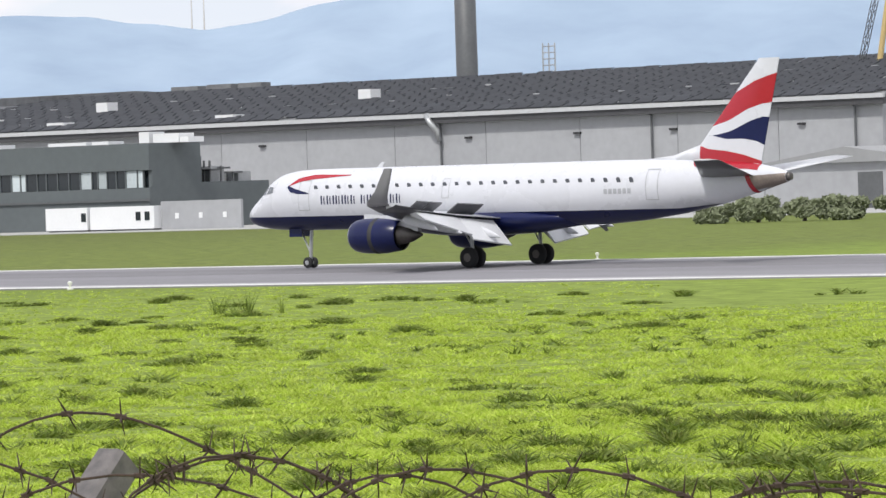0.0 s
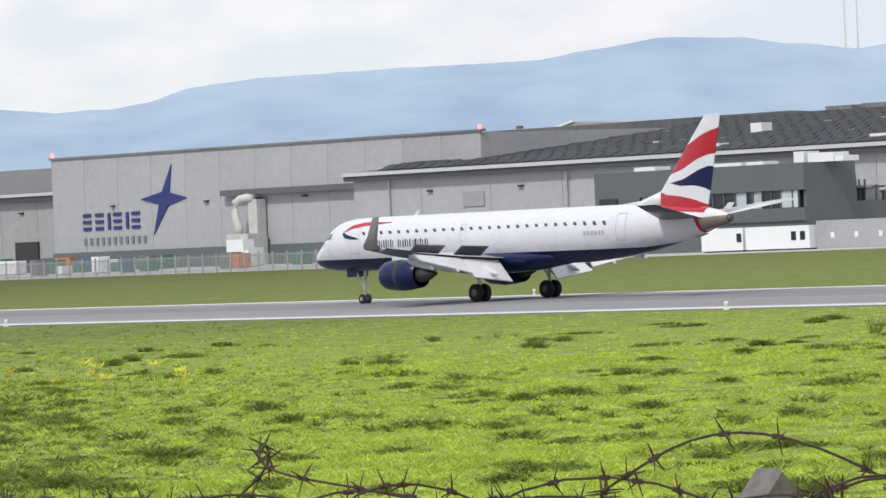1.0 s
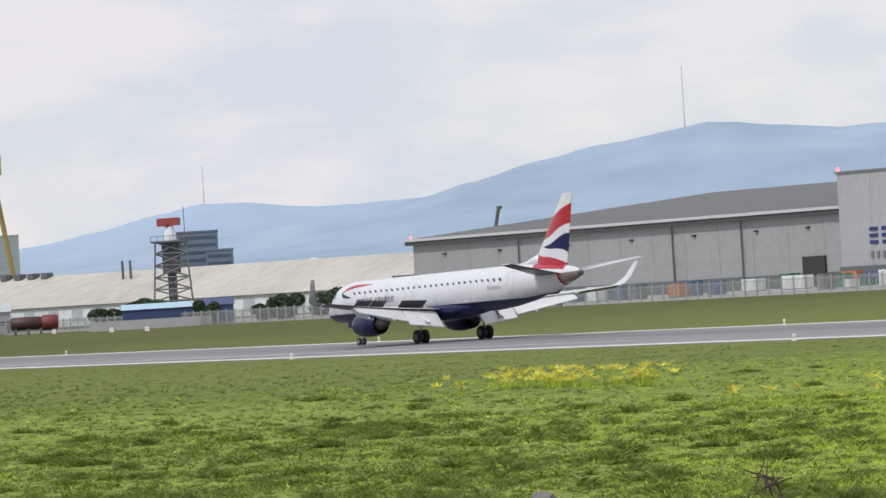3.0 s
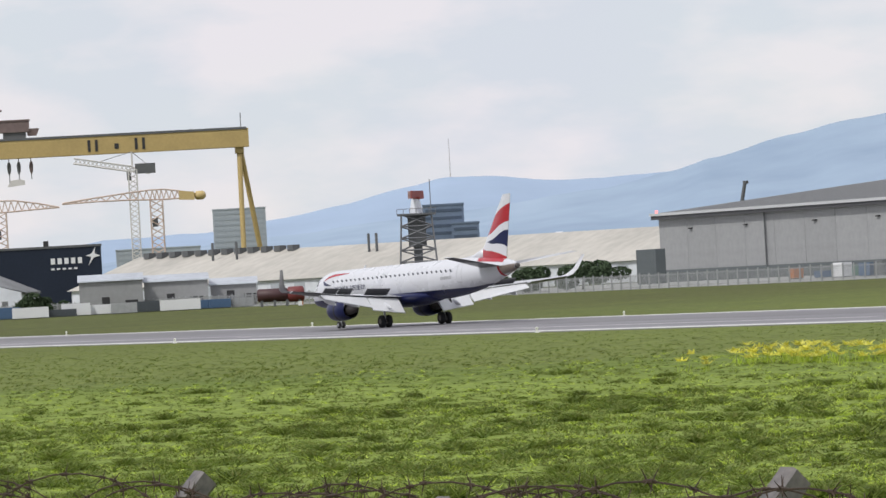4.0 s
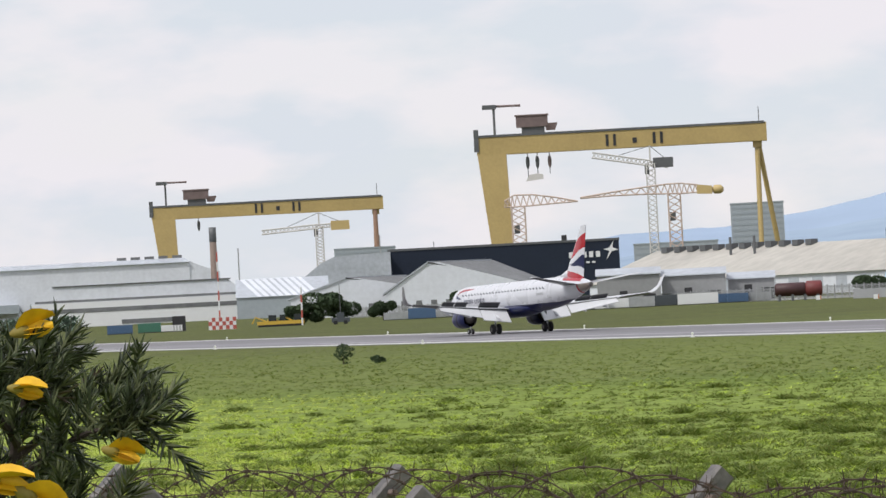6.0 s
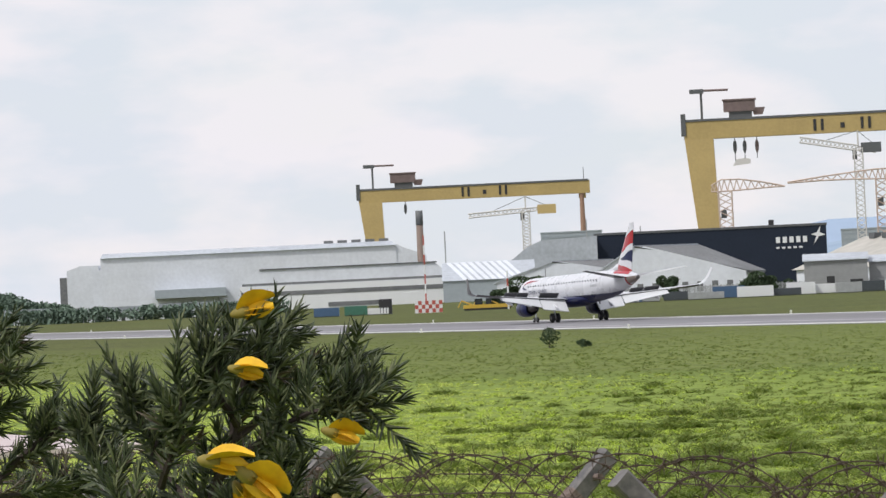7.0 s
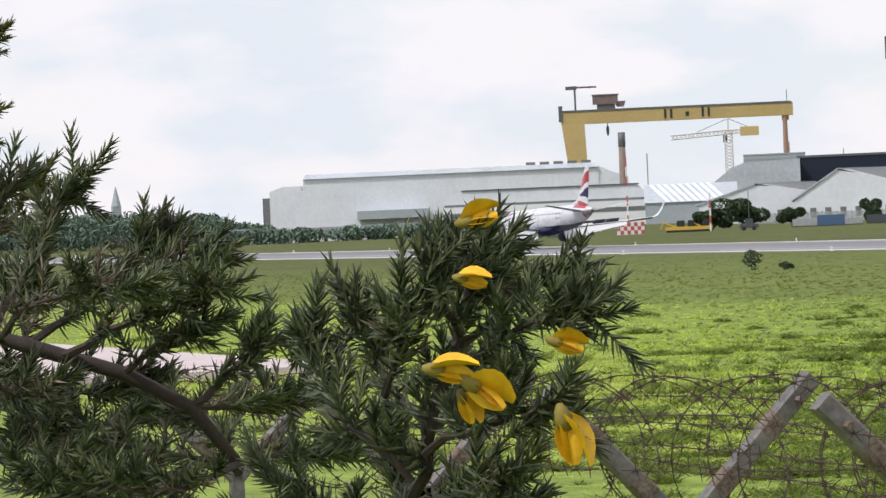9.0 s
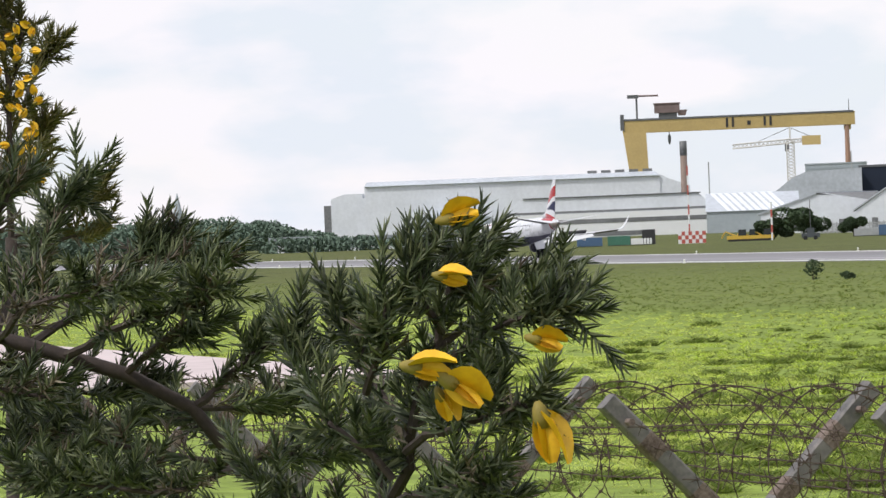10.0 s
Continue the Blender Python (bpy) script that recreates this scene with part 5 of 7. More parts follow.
def luffing_crane(b, d, zj, chord, house, mast_w, label):
    """A crane with a deep arched lattice jib; chord gives rows of place, lower and upper edge along it."""
    m, w = plot(b + 0.5, d, b - 0.5, d)
    c = empty("tower_crane", m @ Matrix.Translation((w / 2, 0, 0)), label, "crane", "tower cranes")
    part("mast", lattice(bmesh.new(), (0, 0, 0), (0, 0, zj), mast_w, 14, 0.42), M_ORANGE, c)
    jib = bmesh.new()
    for y in (-1.6, 1.6):
        low, high = [Vector((x, y, zj + a)) for x, a, t in chord], [Vector((x, y, zj + t)) for x, a, t in chord]
        tube(jib, low, 0.38, 5)
        tube(jib, high, 0.38, 5)
        for k in range(len(chord) - 1):
            n = 3
            for i in range(n):
                p, q = low[k].lerp(low[k + 1], i / n), high[k].lerp(high[k + 1], (i + 0.5) / n)
                tube(jib, [p, q], 0.26, 4, cap=False)
                tube(jib, [q, low[k].lerp(low[k + 1], (i + 1) / n)], 0.26, 4, cap=False)
    part("jib", jib, M_ORANGE, c, "arched lattice jib")
    part("cab", bx(-2.6, 0.4, -2.2, -1.0, zj - 14, zj - 9.5), M_DGREY, c)
    if house:
        x0, x1 = house
        h = part("machinery_house", prism(bmesh.new(), [(x0, zj - 0.6), (x1 - 6, zj - 1.0), (x1 - 6, zj + 3.2), (x0, zj + 4.2)], -2.2, 2.2), M_YELLOW2, c, "yellow machinery house")
        part("counterweight", loft(bmesh.new(), [[(x, r * math.cos(a), zj + 1.2 + r * math.sin(a)) for a in [2 * math.pi * i / 12 for i in range(12)]] for x, r in ((x1 - 6, 1.2), (x1 - 4.8, 2.3), (x1 - 1.5, 2.3), (x1, 0.9))]), M_YELLOW2, h, "rounded counterweight", True)


def mobile_crane():
    c = empty("mobile_crane", None, "yellow mobile crane jib raised behind the hangar", "crane")
    a, b = site(33.35, 640, 0), site(32.85, 640, up(640, 2.75))
    part("boom", tube(bmesh.new(), [(a.x, a.y, 0), b], 0.55, 8, 0.35), M_YELLOW2, c)
    a, b = site(33.75, 642, 0), site(33.0, 642, up(642, 2.6))
    part("jib", lattice(bmesh.new(), (a.x, a.y, 0), b, 0.7, 30, 0.07), M_DGREY, c)
    part("chassis", bx(a.x - 4, a.x + 5, a.y - 1.3, a.y + 1.3, 0, 2.2), M_YELLOW2, c)


tower_crane(64.727, 2400, up(2400, 1.575), 31.5, 9.5, M_TCRANE, M_DGREY, "white lattice tower crane with a dark counterweight", 4.6, 9.5, 6, 2.9)
luffing_crane(64.44, 2300, up(2300, 1.16), [(-49, 0.2, 0.6), (-32, 0.7, 2.6), (-14, 0.6, 4.4), (-3, 0.2, 5.3), (4, 0.0, 5.3), (12.6, 0.2, 4.0)], (12, 26), 6.4, "orange lattice luffing crane with a yellow machinery house")
luffing_crane(66.475, 2350, up(2350, 1.09), [(-7.4, 0.4, 3.6), (-2, 0.3, 6.6), (8, 0.6, 6.4), (20, 1.2, 4.4), (32, 1.6, 1.6)], None, 7.0, "low orange lattice crane by the gantry")
tower_crane(69.08, 2600, up(2600, 0.98), 34, 15, M_TCRANE, M_YELLOW2, "pale luffing tower crane with yellow counterweight", 4.4, 8, -2, 2.4)
mobile_crane()
for b, d, e in ((70.15, 2300, 0.75), (68.3, 2600, 0.82), (67.6, 2800, 0.7), (57.0, 1500, 0.72)):
    q = site(b, d)
    tagged(obj("light_pole", tube(bmesh.new(), [q, (q.x, q.y, up(d, e))], 0.35, 6), M_STEEL), "slim grey light pole", "pole", "far light poles")


def radar():
    m, w = plot(61.36, 880, 60.78, 880)
    r = empty("radar_tower", m, "steel lattice radar tower with red antenna", "radar tower")
    top = up(880, 0.79)
    cs = [(0.3, -4), (w - 0.3, -4), (w - 0.3, 4), (0.3, 4)]
    for x, y in cs:
        part("leg", tube(bmesh.new(), [(x, y, 0), (w / 2 + (x - w / 2) * 0.72, y * 0.72, top)], 0.2, 6), M_TOWERSTEEL, r)
    n = 7
    for j in range(n):
        z0, z1 = top * j / n, top * (j + 1) / n
        f0, f1 = 1 - 0.28 * j / n, 1 - 0.28 * (j + 1) / n
        for k in range(4):
            a, b = cs[k], cs[(k + 1) % 4]
            P = lambda c, f, z: (w / 2 + (c[0] - w / 2) * f, c[1] * f, z)
            part("brace", tube(bmesh.new(), [P(a, f0, z0), P(b, f1, z1)], 0.14, 4), M_TOWERSTEEL, r)
            part("brace", tube(bmesh.new(), [P(b, f0, z0), P(a, f1, z1)], 0.14, 4), M_TOWERSTEEL, r)
            part("brace", tube(bmesh.new(), [P(a, f1, z1), P(b, f1, z1)], 0.14, 4), M_TOWERSTEEL, r)
    part("platform", bx(0.6, w - 0.6, -3.6, 3.6, top - 0.2, top + 0.15), M_DGREY, r)
    part("equipment_room", bx(w / 2 - 1.8, w / 2 + 1.8, -1.8, 1.8, top - 6.5, top - 0.2), M_DGREY, r, "dark equipment cabin")
    part("core", bx(w / 2 - 0.9, w / 2 + 0.9, -0.9, 0.9, 0, top - 6.5), M_DGREY, r, "dark central shaft")
    for i in range(7):
        part("railing", tube(bmesh.new(), [(0.6 + i * (w - 1.2) / 6, -3.6, top), (0.6 + i * (w - 1.2) / 6, -3.6, top + 1.1)], 0.06, 4), M_TOWERSTEEL, r)
    part("railing", tube(bmesh.new(), [(0.6, -3.6, top + 1.1), (w - 0.6, -3.6, top + 1.1)], 0.06, 4), M_TOWERSTEEL, r)
    part("pedestal", loft(bmesh.new(), [[(w / 2 + q * math.cos(a), q * math.sin(a), z) for a in [2 * math.pi * i / 10 for i in range(10)]] for z, q in ((top, 1.3), (top + 1.2, 1.2), (top + 2.6, 0.9), (top + 3.2, 0.7))]), M_PALE, r, "white antenna pedestal")
    ant = part("antenna", prism(bmesh.new(), [(-3.25, 3.1), (3.25, 3.1), (3.15, 4.7), (-3.15, 4.7)], -0.5, -0.3), M_RADRED, r, "red turning bar antenna")
    part("antenna_frame", bx(-3.1, 3.1, -0.3, 0.3, 3.95, 4.55), M_RADBACK, ant, "brown antenna back frame")
    part("antenna_frame", bx(-3.0, 3.0, -0.3, 0.2, 3.2, 3.6), M_RADBACK, ant, "brown antenna back frame")
    for k in range(7):
        part("antenna_rib", bx(-2.9 + k * 0.93, -2.75 + k * 0.93, -0.3, 0.4, 3.15, 4.6), M_RADBACK, ant)
    part("antenna_feed", bx(-0.5, 0.5, -1.2, 0.4, 3.0, 3.4), M_RADRED, ant)
    part("whip_mast", tube(bmesh.new(), [(w - 1.5, -2, top), (w - 1.5, -2, top + 6.8)], 0.09, 5), M_TOWERSTEEL, r)
    ant.location = (w / 2, 0, top)
    m, w = plot(61.75, 800, 60.3, 800)
    s = empty("covered_store", m, "long low store with blue covered roofs", "store")
    part("wall", bx(0, w, 0, 8, 0, 3.5), M_TARP, s)
    part("barrier", bx(-6, w * 0.8, -6, -5.7, 0, 1.7), M_CLAD, s, "pale barrier before the store")
    part("roof", prism(bmesh.new(), [(-0.3, 3.5), (4, 4.5), (8.3, 3.5)], -0.2, w * 0.72, "x"), M_TARP2, s, "pale blue cover")
    part("roof", prism(bmesh.new(), [(-0.3, 3.52), (4, 4.75), (8.3, 3.52)], w * 0.72, w + 0.2, "x"), M_TARP, s, "blue cover")
    return ant


radar_antenna = radar()
# ---- airfield edge: fence, vehicles, trees ----
M_MESH = mat("pale_fence_steel", (0.36, 0.37, 0.38), 0.5, metal=0.2, var=0.1)
M_CARW = mat("white_vehicle_paint", (0.7, 0.71, 0.72), 0.3, var=0.04)
M_CARD = mat("dark_vehicle_paint", (0.06, 0.07, 0.08), 0.3, var=0.08)
M_VYEL = mat("yellow_vehicle_paint", (0.55, 0.36, 0.05), 0.4, var=0.1)
M_VRED = mat("red_marker_paint", (0.42, 0.09, 0.07), 0.5, var=0.1)
M_CGREEN = mat("green_container_paint", (0.05, 0.16, 0.11), 0.5, var=0.12)
M_CBLUE = mat("blue_container_paint", (0.06, 0.115, 0.21), 0.5, var=0.12)
M_CORANGE = mat("orange_container_paint", (0.45, 0.17, 0.06), 0.5, var=0.12)
M_LAMP = mat("lamp_lens", (0.75, 0.75, 0.7), 0.2, var=0.05)


def perimeter_fence():
    me_panel = me_post = None
    f = empty("perimeter_fence", None, "pale steel palisade fence along the airfield", "fence")
    x = -1010.0
    pales = bmesh.new()
    while x < -445:
        if me_post is None:
            p = part("post", bx(-0.09, 0.09, -0.09, 0.09, 0, 2.7), M_MESH, f)
            me_post = p.data
        else:
            p = new("post", me_post)
            p.parent = f
        p.location = (x, 388, 0)
        for i in range(10):
            box(pales, x + 0.1 + i * 0.29, x + 0.16 + i * 0.29, 387.95, 388.0, 0.1, 2.5)
        x += 3.0
    tagged(part("palisade", pales, M_MESH, f, "upright steel pales"), kind="stuff")
    for z in (0.35, 2.2):
        part("rail", bx(-1010, x - 3, 388.0, 388.06, z, z + 0.1), M_MESH, f)


def van(x, y, turn, material, length=5.2, height=2.3):
    v = empty("van", pose(x, y, 0, 0, 0, turn), "white panel van parked before the hangar", "van")
    h = height
    out = [(-length / 2, 0.5), (length / 2, 0.5), (length / 2, h), (-length / 2 + 1.6, h), (-length / 2 + 0.9, 1.3), (-length / 2, 1.15)]
    part("body", prism(bmesh.new(), out, -0.95, 0.95), material, v)
    for s in (-1, 1):
        part("window", prism(bmesh.new(), [(-length / 2 + 1.05, 1.35), (-length / 2 + 2.2, 1.35), (-length / 2 + 2.2, 1.9), (-length / 2 + 1.5, 1.9)], s * 0.96 - 0.01, s * 0.96 + 0.01), M_GLASS, v)
        for wx in (-length / 2 + 0.95, length / 2 - 1.0):
            w = part("wheel", loft(bmesh.new(), [[(wx + 0.34 * math.cos(a), s * 0.85 + d, 0.34 + 0.34 * math.sin(a)) for a in [2 * math.pi * i / 14 for i in range(14)]] for d in (-0.12, 0.12)]), M_TYRE, v)


def car(x, y, turn, material, label):
    c = empty("car", pose(x, y, 0, 0, 0, turn), label, "car", "parked cars")
    out = [(-2.1, 0.3), (2.1, 0.3), (2.15, 0.75), (1.95, 0.95), (1.3, 1.0), (0.75, 1.42), (-0.9, 1.46), (-1.7, 1.0), (-2.15, 0.9)]
    part("body", prism(bmesh.new(), out, -0.85, 0.85), material, c)
    for s in (-1, 1):
        part("window", prism(bmesh.new(), [(1.1, 1.0), (0.66, 1.36), (-0.85, 1.4), (-1.45, 1.0)], s * 0.86 - 0.01, s * 0.86 + 0.01), M_GLASS, c)
        for wx in (-1.3, 1.3):
            part("wheel", loft(bmesh.new(), [[(wx + 0.31 * math.cos(a), s * 0.76 + d, 0.31 + 0.31 * math.sin(a)) for a in [2 * math.pi * i / 14 for i in range(14)]] for d in (-0.11, 0.11)]), M_TYRE, c)


def crate(x, y, turn, l, h, material, label, name="container", cat="container"):
    c = empty(name, pose(x, y, 0.06, 0, 0, turn), label, cat)
    part("body", bx(0, l, 0, 2.4, 0.12, h), material, c)
    for i in range(int(l / 0.6)):
        part("rib", bx(0.2 + i * 0.6, 0.35 + i * 0.6, -0.05, 0, 0.2, h - 0.1), material, c)
    part("base_rail", bx(0, l, 0.1, 2.3, 0, 0.12), M_DGREY, c)


perimeter_fence()
van(-464, 448, 5, M_CARW)
car(-451.6, 418, 3, M_CARW, "white hatchback parked on the apron")
car(-459, 421, 4, M_CARD, "dark saloon car parked on the apron")
car(-427, 412, 4, M_CARD, "dark grey car parked beside the office")
car(-473, 432, 3, M_STEEL, "silver hatchback parked on the apron")
for x, y, l, h, m_, lb in ((-604, 470, 5, 2.4, M_CBLUE, "blue steel storage container on the apron"), (-598, 468, 4, 2.2, M_CBLUE, "blue steel storage container on the apron"), (-610, 470, 4, 2.6, M_CORANGE, "orange steel storage container on the apron"), (-622, 466, 6, 2.4, M_CARW, "white steel storage container on the apron"), (-634, 466, 4, 2.2, M_CARW, "white steel storage container on the apron"), (-590, 466, 4, 2.0, M_CARW, "white steel storage container on the apron"), (-560, 468, 6, 3.0, M_CARW, "white steel storage container on the apron"), (-583, 470, 3, 2.4, M_CGREEN, "green steel storage container on the apron"), (-628, 470, 3, 2.8, M_CGREEN, "green steel storage container on the apron"), (-756, 468, 7, 7.0, M_OFFICE, "tall dark grey plant housing"), (-545, 455, 4, 4.4, M_CARW, "tall white storage unit by the door"), (-552, 462, 3, 2.2, M_ROOF, "grey storage skip on the apron")):
    crate(x, y, 2, l, h, m_, lb)
clutter = random.Random(77)
for i in range(26):
    m_, lb = clutter.choice(((M_CARW, "small white storage box on the apron"), (M_CARW, "small white storage box on the apron"), (M_CORANGE, "small orange storage box on the apron"), (M_CGREEN, "small green storage box on the apron"), (M_CBLUE, "small blue storage box on the apron"), (M_ROOF, "small grey storage box on the apron")))
    crate(-655 + i * 5.6 + clutter.uniform(-2, 2), clutter.uniform(430, 462), clutter.uniform(-12, 12), clutter.uniform(1.2, 2.8), clutter.uniform(1.2, 2.7), m_, lb, "storage_box", "storage box")


def field_site():
    """The works site beyond the runway: marker hut, plant and mast."""
    ang = 69.9
    def at(b, d=860):
        return site(b, d)
    m, w = plot(70.58, 858, 70.22, 858)
    h = empty("marker_hut", m, "red and white chequered marker hut", "hut")
    part("body", bx(0, w, 0, 2.5, 0, 2.4), M_CARW, h)
    k = w / 8
    for i in range(8):
        for j in range(3):
            if (i + j) % 2:
                part("check_panel", bx(i * k, (i + 1) * k, -0.05, 0, 0.05 + j * 0.78, 0.83 + j * 0.78), M_VRED, h)
    p = at(70.43, 862)
    t = empty("marker_mast", None, "slim red and white banded mast", "mast")
    for j in range(8):
        part("band", tube(bmesh.new(), [(p.x, p.y, j * 1.9), (p.x, p.y, (j + 1) * 1.9)], 0.16, 8), M_VRED if j % 2 else M_CARW, t)
    p = at(69.36, 862)
    t = empty("marker_mast", None, "slim red and white banded mast", "mast")
    for j in range(5):
        part("band", tube(bmesh.new(), [(p.x, p.y, j * 1.5), (p.x, p.y, (j + 1) * 1.5)], 0.2, 8), M_VRED if j % 2 else M_CARW, t)
    for b, l, hh, m_, lb in ((71.5, 4.5, 1.9, M_CGREEN, "dark green container beyond the runway"), (71.2, 4.2, 1.3, M_CARW, "white flatbed load beyond the runway"), (71.05, 2.6, 3.0, M_BLACK, "black site cabin beyond the runway"), (71.9, 5, 1.8, M_CBLUE, "blue-grey container beyond the runway")):
        q = at(b, 870)
        crate(q.x, q.y, ang, l, hh, m_, lb)
    for b, l in ((69.95, 4.5), (69.76, 3.2), (69.6, 4.0)):
        m, w = plot(b, 866, b - 0.28, 866)
        v = empty("yellow_digger", m, "small yellow site digger beyond the runway", "digger", "site diggers")
        part("chassis", bx(0, l, 0, 1.8, 0.4, 1.1), M_VYEL, v)
        part("cab", bx(l * 0.5, l * 0.85, 0.2, 1.6, 1.1, 2.3), M_GLASS, v)
        part("boom", tube(bmesh.new(), [(l * 0.4, 0.9, 1.1), (-0.3, 0.9, 2.0), (-1.0, 0.9, 0.7)], 0.16, 6), M_VYEL, v)
        part("track", bx(0.2, l - 0.2, -0.1, 1.9, 0, 0.42), M_TYRE, v)
    m, w = plot(68.98, 830, 68.74, 830)
    v = empty("site_truck", m, "dark service truck with a tall aerial", "truck")
    part("chassis", bx(0, w, 0, 2, 0.4, 1.2), M_CARD, v)
    part("cab", bx(w * 0.3, w * 0.7, 0.1, 1.9, 1.2, 2.2), M_CARD, v)
    part("wheel", bx(0.4, 1.1, -0.05, 2.05, 0, 0.7), M_TYRE, v)
    part("wheel", bx(w - 1.2, w - 0.5, -0.05, 2.05, 0, 0.7), M_TYRE, v)
    part("aerial", tube(bmesh.new(), [(w * 0.5, 1, 2), (w * 0.5, 1, 7.5)], 0.07, 5), M_DGREY, v)
    # low clutter before the works
    rnd = random.Random(12)
    for i in range(16):
        b = 68.3 - i * 0.32
        q = at(b, 870 + rnd.uniform(-8, 12))
        c = rnd.choice((M_CARW, M_CARW, M_CBLUE, M_CARD, M_STEEL))
        crate(q.x, q.y, ang - 3, rnd.uniform(3, 8), rnd.uniform(1.3, 2.6), c, {M_CARW: "white storage unit by the works", M_CBLUE: "blue storage unit by the works", M_CARD: "dark storage unit by the works", M_STEEL: "bare metal storage unit by the works"}[c])


field_site()


def red_tank():
    """A horizontal tank on saddles beside the sheds."""
    m, w = plot(63.2, 822, 62.58, 822)
    t = empty("fuel_tank", m, "dark red horizontal steel tank on saddles", "tank")
    def drum(x0, x1, r):
        rows = ((x0, r * 0.7), (x0 + 0.3, r), (x1 - 0.3, r), (x1, r * 0.7))
        return loft(bmesh.new(), [[(x, 2 + k * math.cos(a), 2.15 + k * math.sin(a)) for a in [2 * math.pi * i / 20 for i in range(20)]] for x, k in rows])
    part("shell", drum(0, w * 0.66, 1.25), M_MAROON, t, "dark maroon shell", True)
    part("end_drum", drum(w * 0.64, w, 1.45), M_REDTANK, t, "redder round end drum", True)
    for x in (0.6, w * 0.34, w * 0.6, w - 1.2):
        part("saddle", bx(x, x + 0.5, 1.0, 3.0, 0, 1.2), M_DGREY, t)


def marker_board(x, y):
    b = empty("marker_board", pose(x, y, 0, 0, 0, 62), "small white airfield marker board with orange edge", "marker", "airfield marker boards")
    part("face", bx(-0.35, 0.35, -0.06, 0.06, 0.25, 1.0), M_CARW, b)
    part("edge_stripe", bx(0.36, 0.55, -0.06, 0.06, 0.25, 1.0), M_CORANGE, b, "orange edge stripe")
    for k in (-0.28, 0.22):
        part("leg", bx(k, k + 0.06, -0.03, 0.03, 0, 0.25), M_DGREY, b)


M_MAROON = mat("dark_maroon_tank_paint", (0.055, 0.02, 0.022), 0.55, var=0.2, scale=0.6, fine=4)
M_REDTANK = mat("faded_red_tank_paint", (0.15, 0.03, 0.03), 0.55, var=0.2, scale=0.6, fine=4)
red_tank()
for x, y in ((-626.8, 334.7), (-595.4, 324.1), (-684.8, 354.3), (-706.2, 377.2)):
    marker_board(x, y)


def leaves_mesh(bm, c, r, n, size, rnd, squash=0.8):
    """Clumps of small leaves through a crown with an uneven outline."""
    lobes = [Vector((rnd.gauss(0, 0.45), rnd.gauss(0, 0.45), rnd.uniform(-0.5, 0.75))) for _ in range(9)]
    for i in range(n):
        l = rnd.choice(lobes)
        d = Vector((rnd.gauss(0, 1), rnd.gauss(0, 1), rnd.gauss(0, 1))).normalized()
        p = c + Vector(((l.x + d.x * 0.42) * r, (l.y + d.y * 0.42) * r, (l.z + d.z * 0.42) * r * squash))
        a = Vector((rnd.gauss(0, 1), rnd.gauss(0, 1), rnd.gauss(0, 1))).normalized()
        b = a.orthogonal().normalized()
        s = size * rnd.uniform(0.5, 1.3)
        v = [bm.verts.new(p + q) for q in (a * s, b * s * 0.5, -a * s, -b * s * 0.5)]
        bm.faces.new(v)


def tree(b, d, w, h, label, seed, lm=None):
    rnd = random.Random(seed)
    p = site(b, d)
    t = empty("tree", Matrix.Translation(p), label, "tree")
    bm = tube(bmesh.new(), [(0, 0, 0), (0.1, 0, h * 0.3), (0, 0.1, h * 0.6)], 0.22, 7, 0.1)
    for k in range(5):
        a = k * 1.3
        tube(bm, [(0, 0, h * (0.2 + 0.06 * k)), (math.cos(a) * w * 0.3, math.sin(a) * w * 0.3, h * (0.5 + 0.06 * k))], 0.1, 5, 0.04)
    part("trunk", bm, M_BARK, t)
    bm = bmesh.new()
    leaves_mesh(bm, Vector((0, 0, h * 0.47)), w * 0.48, 3400, 0.38, rnd, h * 0.95 / w)
    part("crown", bm, lm or M_LEAFFAR, t, "dense green crown")


tree(60.7, 800, 4.8, 4.6, "small rounded green tree by the fence", 1)
tree(59.66, 800, 7.2, 5.4, "rounded green tree by the fence", 2)
tree(59.95, 805, 4.0, 3.4, "low green shrub tree by the fence", 12)
tree(58.95, 805, 10.5, 5.6, "broad green tree by the fence", 3)
tree(68.95, 880, 12, 6.8, "dark green tree beyond the runway", 4)
tree(69.35, 885, 7, 4.2, "dark green shrub tree beyond the runway", 5)
tree(68.3, 885, 5, 4.2, "dark green shrub tree beyond the runway", 6)
tree(67.3, 900, 5, 5.0, "dark green shrub tree beside the gabled hangar", 7)
tree(66.2, 950, 9, 5.0, "green tree between the sheds", 8)
tree(65.8, 950, 6, 4.2, "green tree between the sheds", 18)
tree(61.95, 838, 8, 4.6, "green shrub tree beside the radar tower", 9)
tree(61.5, 840, 8, 5.6, "green shrub tree beside the radar tower", 10)
for b_, w_, h_, k_ in ((35.3, 3.2, 1.7, 11), (34.7, 4.2, 2.3, 24), (34.1, 3.6, 2.0, 25), (33.5, 4.4, 2.2, 26), (32.9, 4.0, 1.9, 27)):
    tree(b_, 412, w_, h_, "grey-green scrub bush beside the pale shed", k_, M_SCRUB)


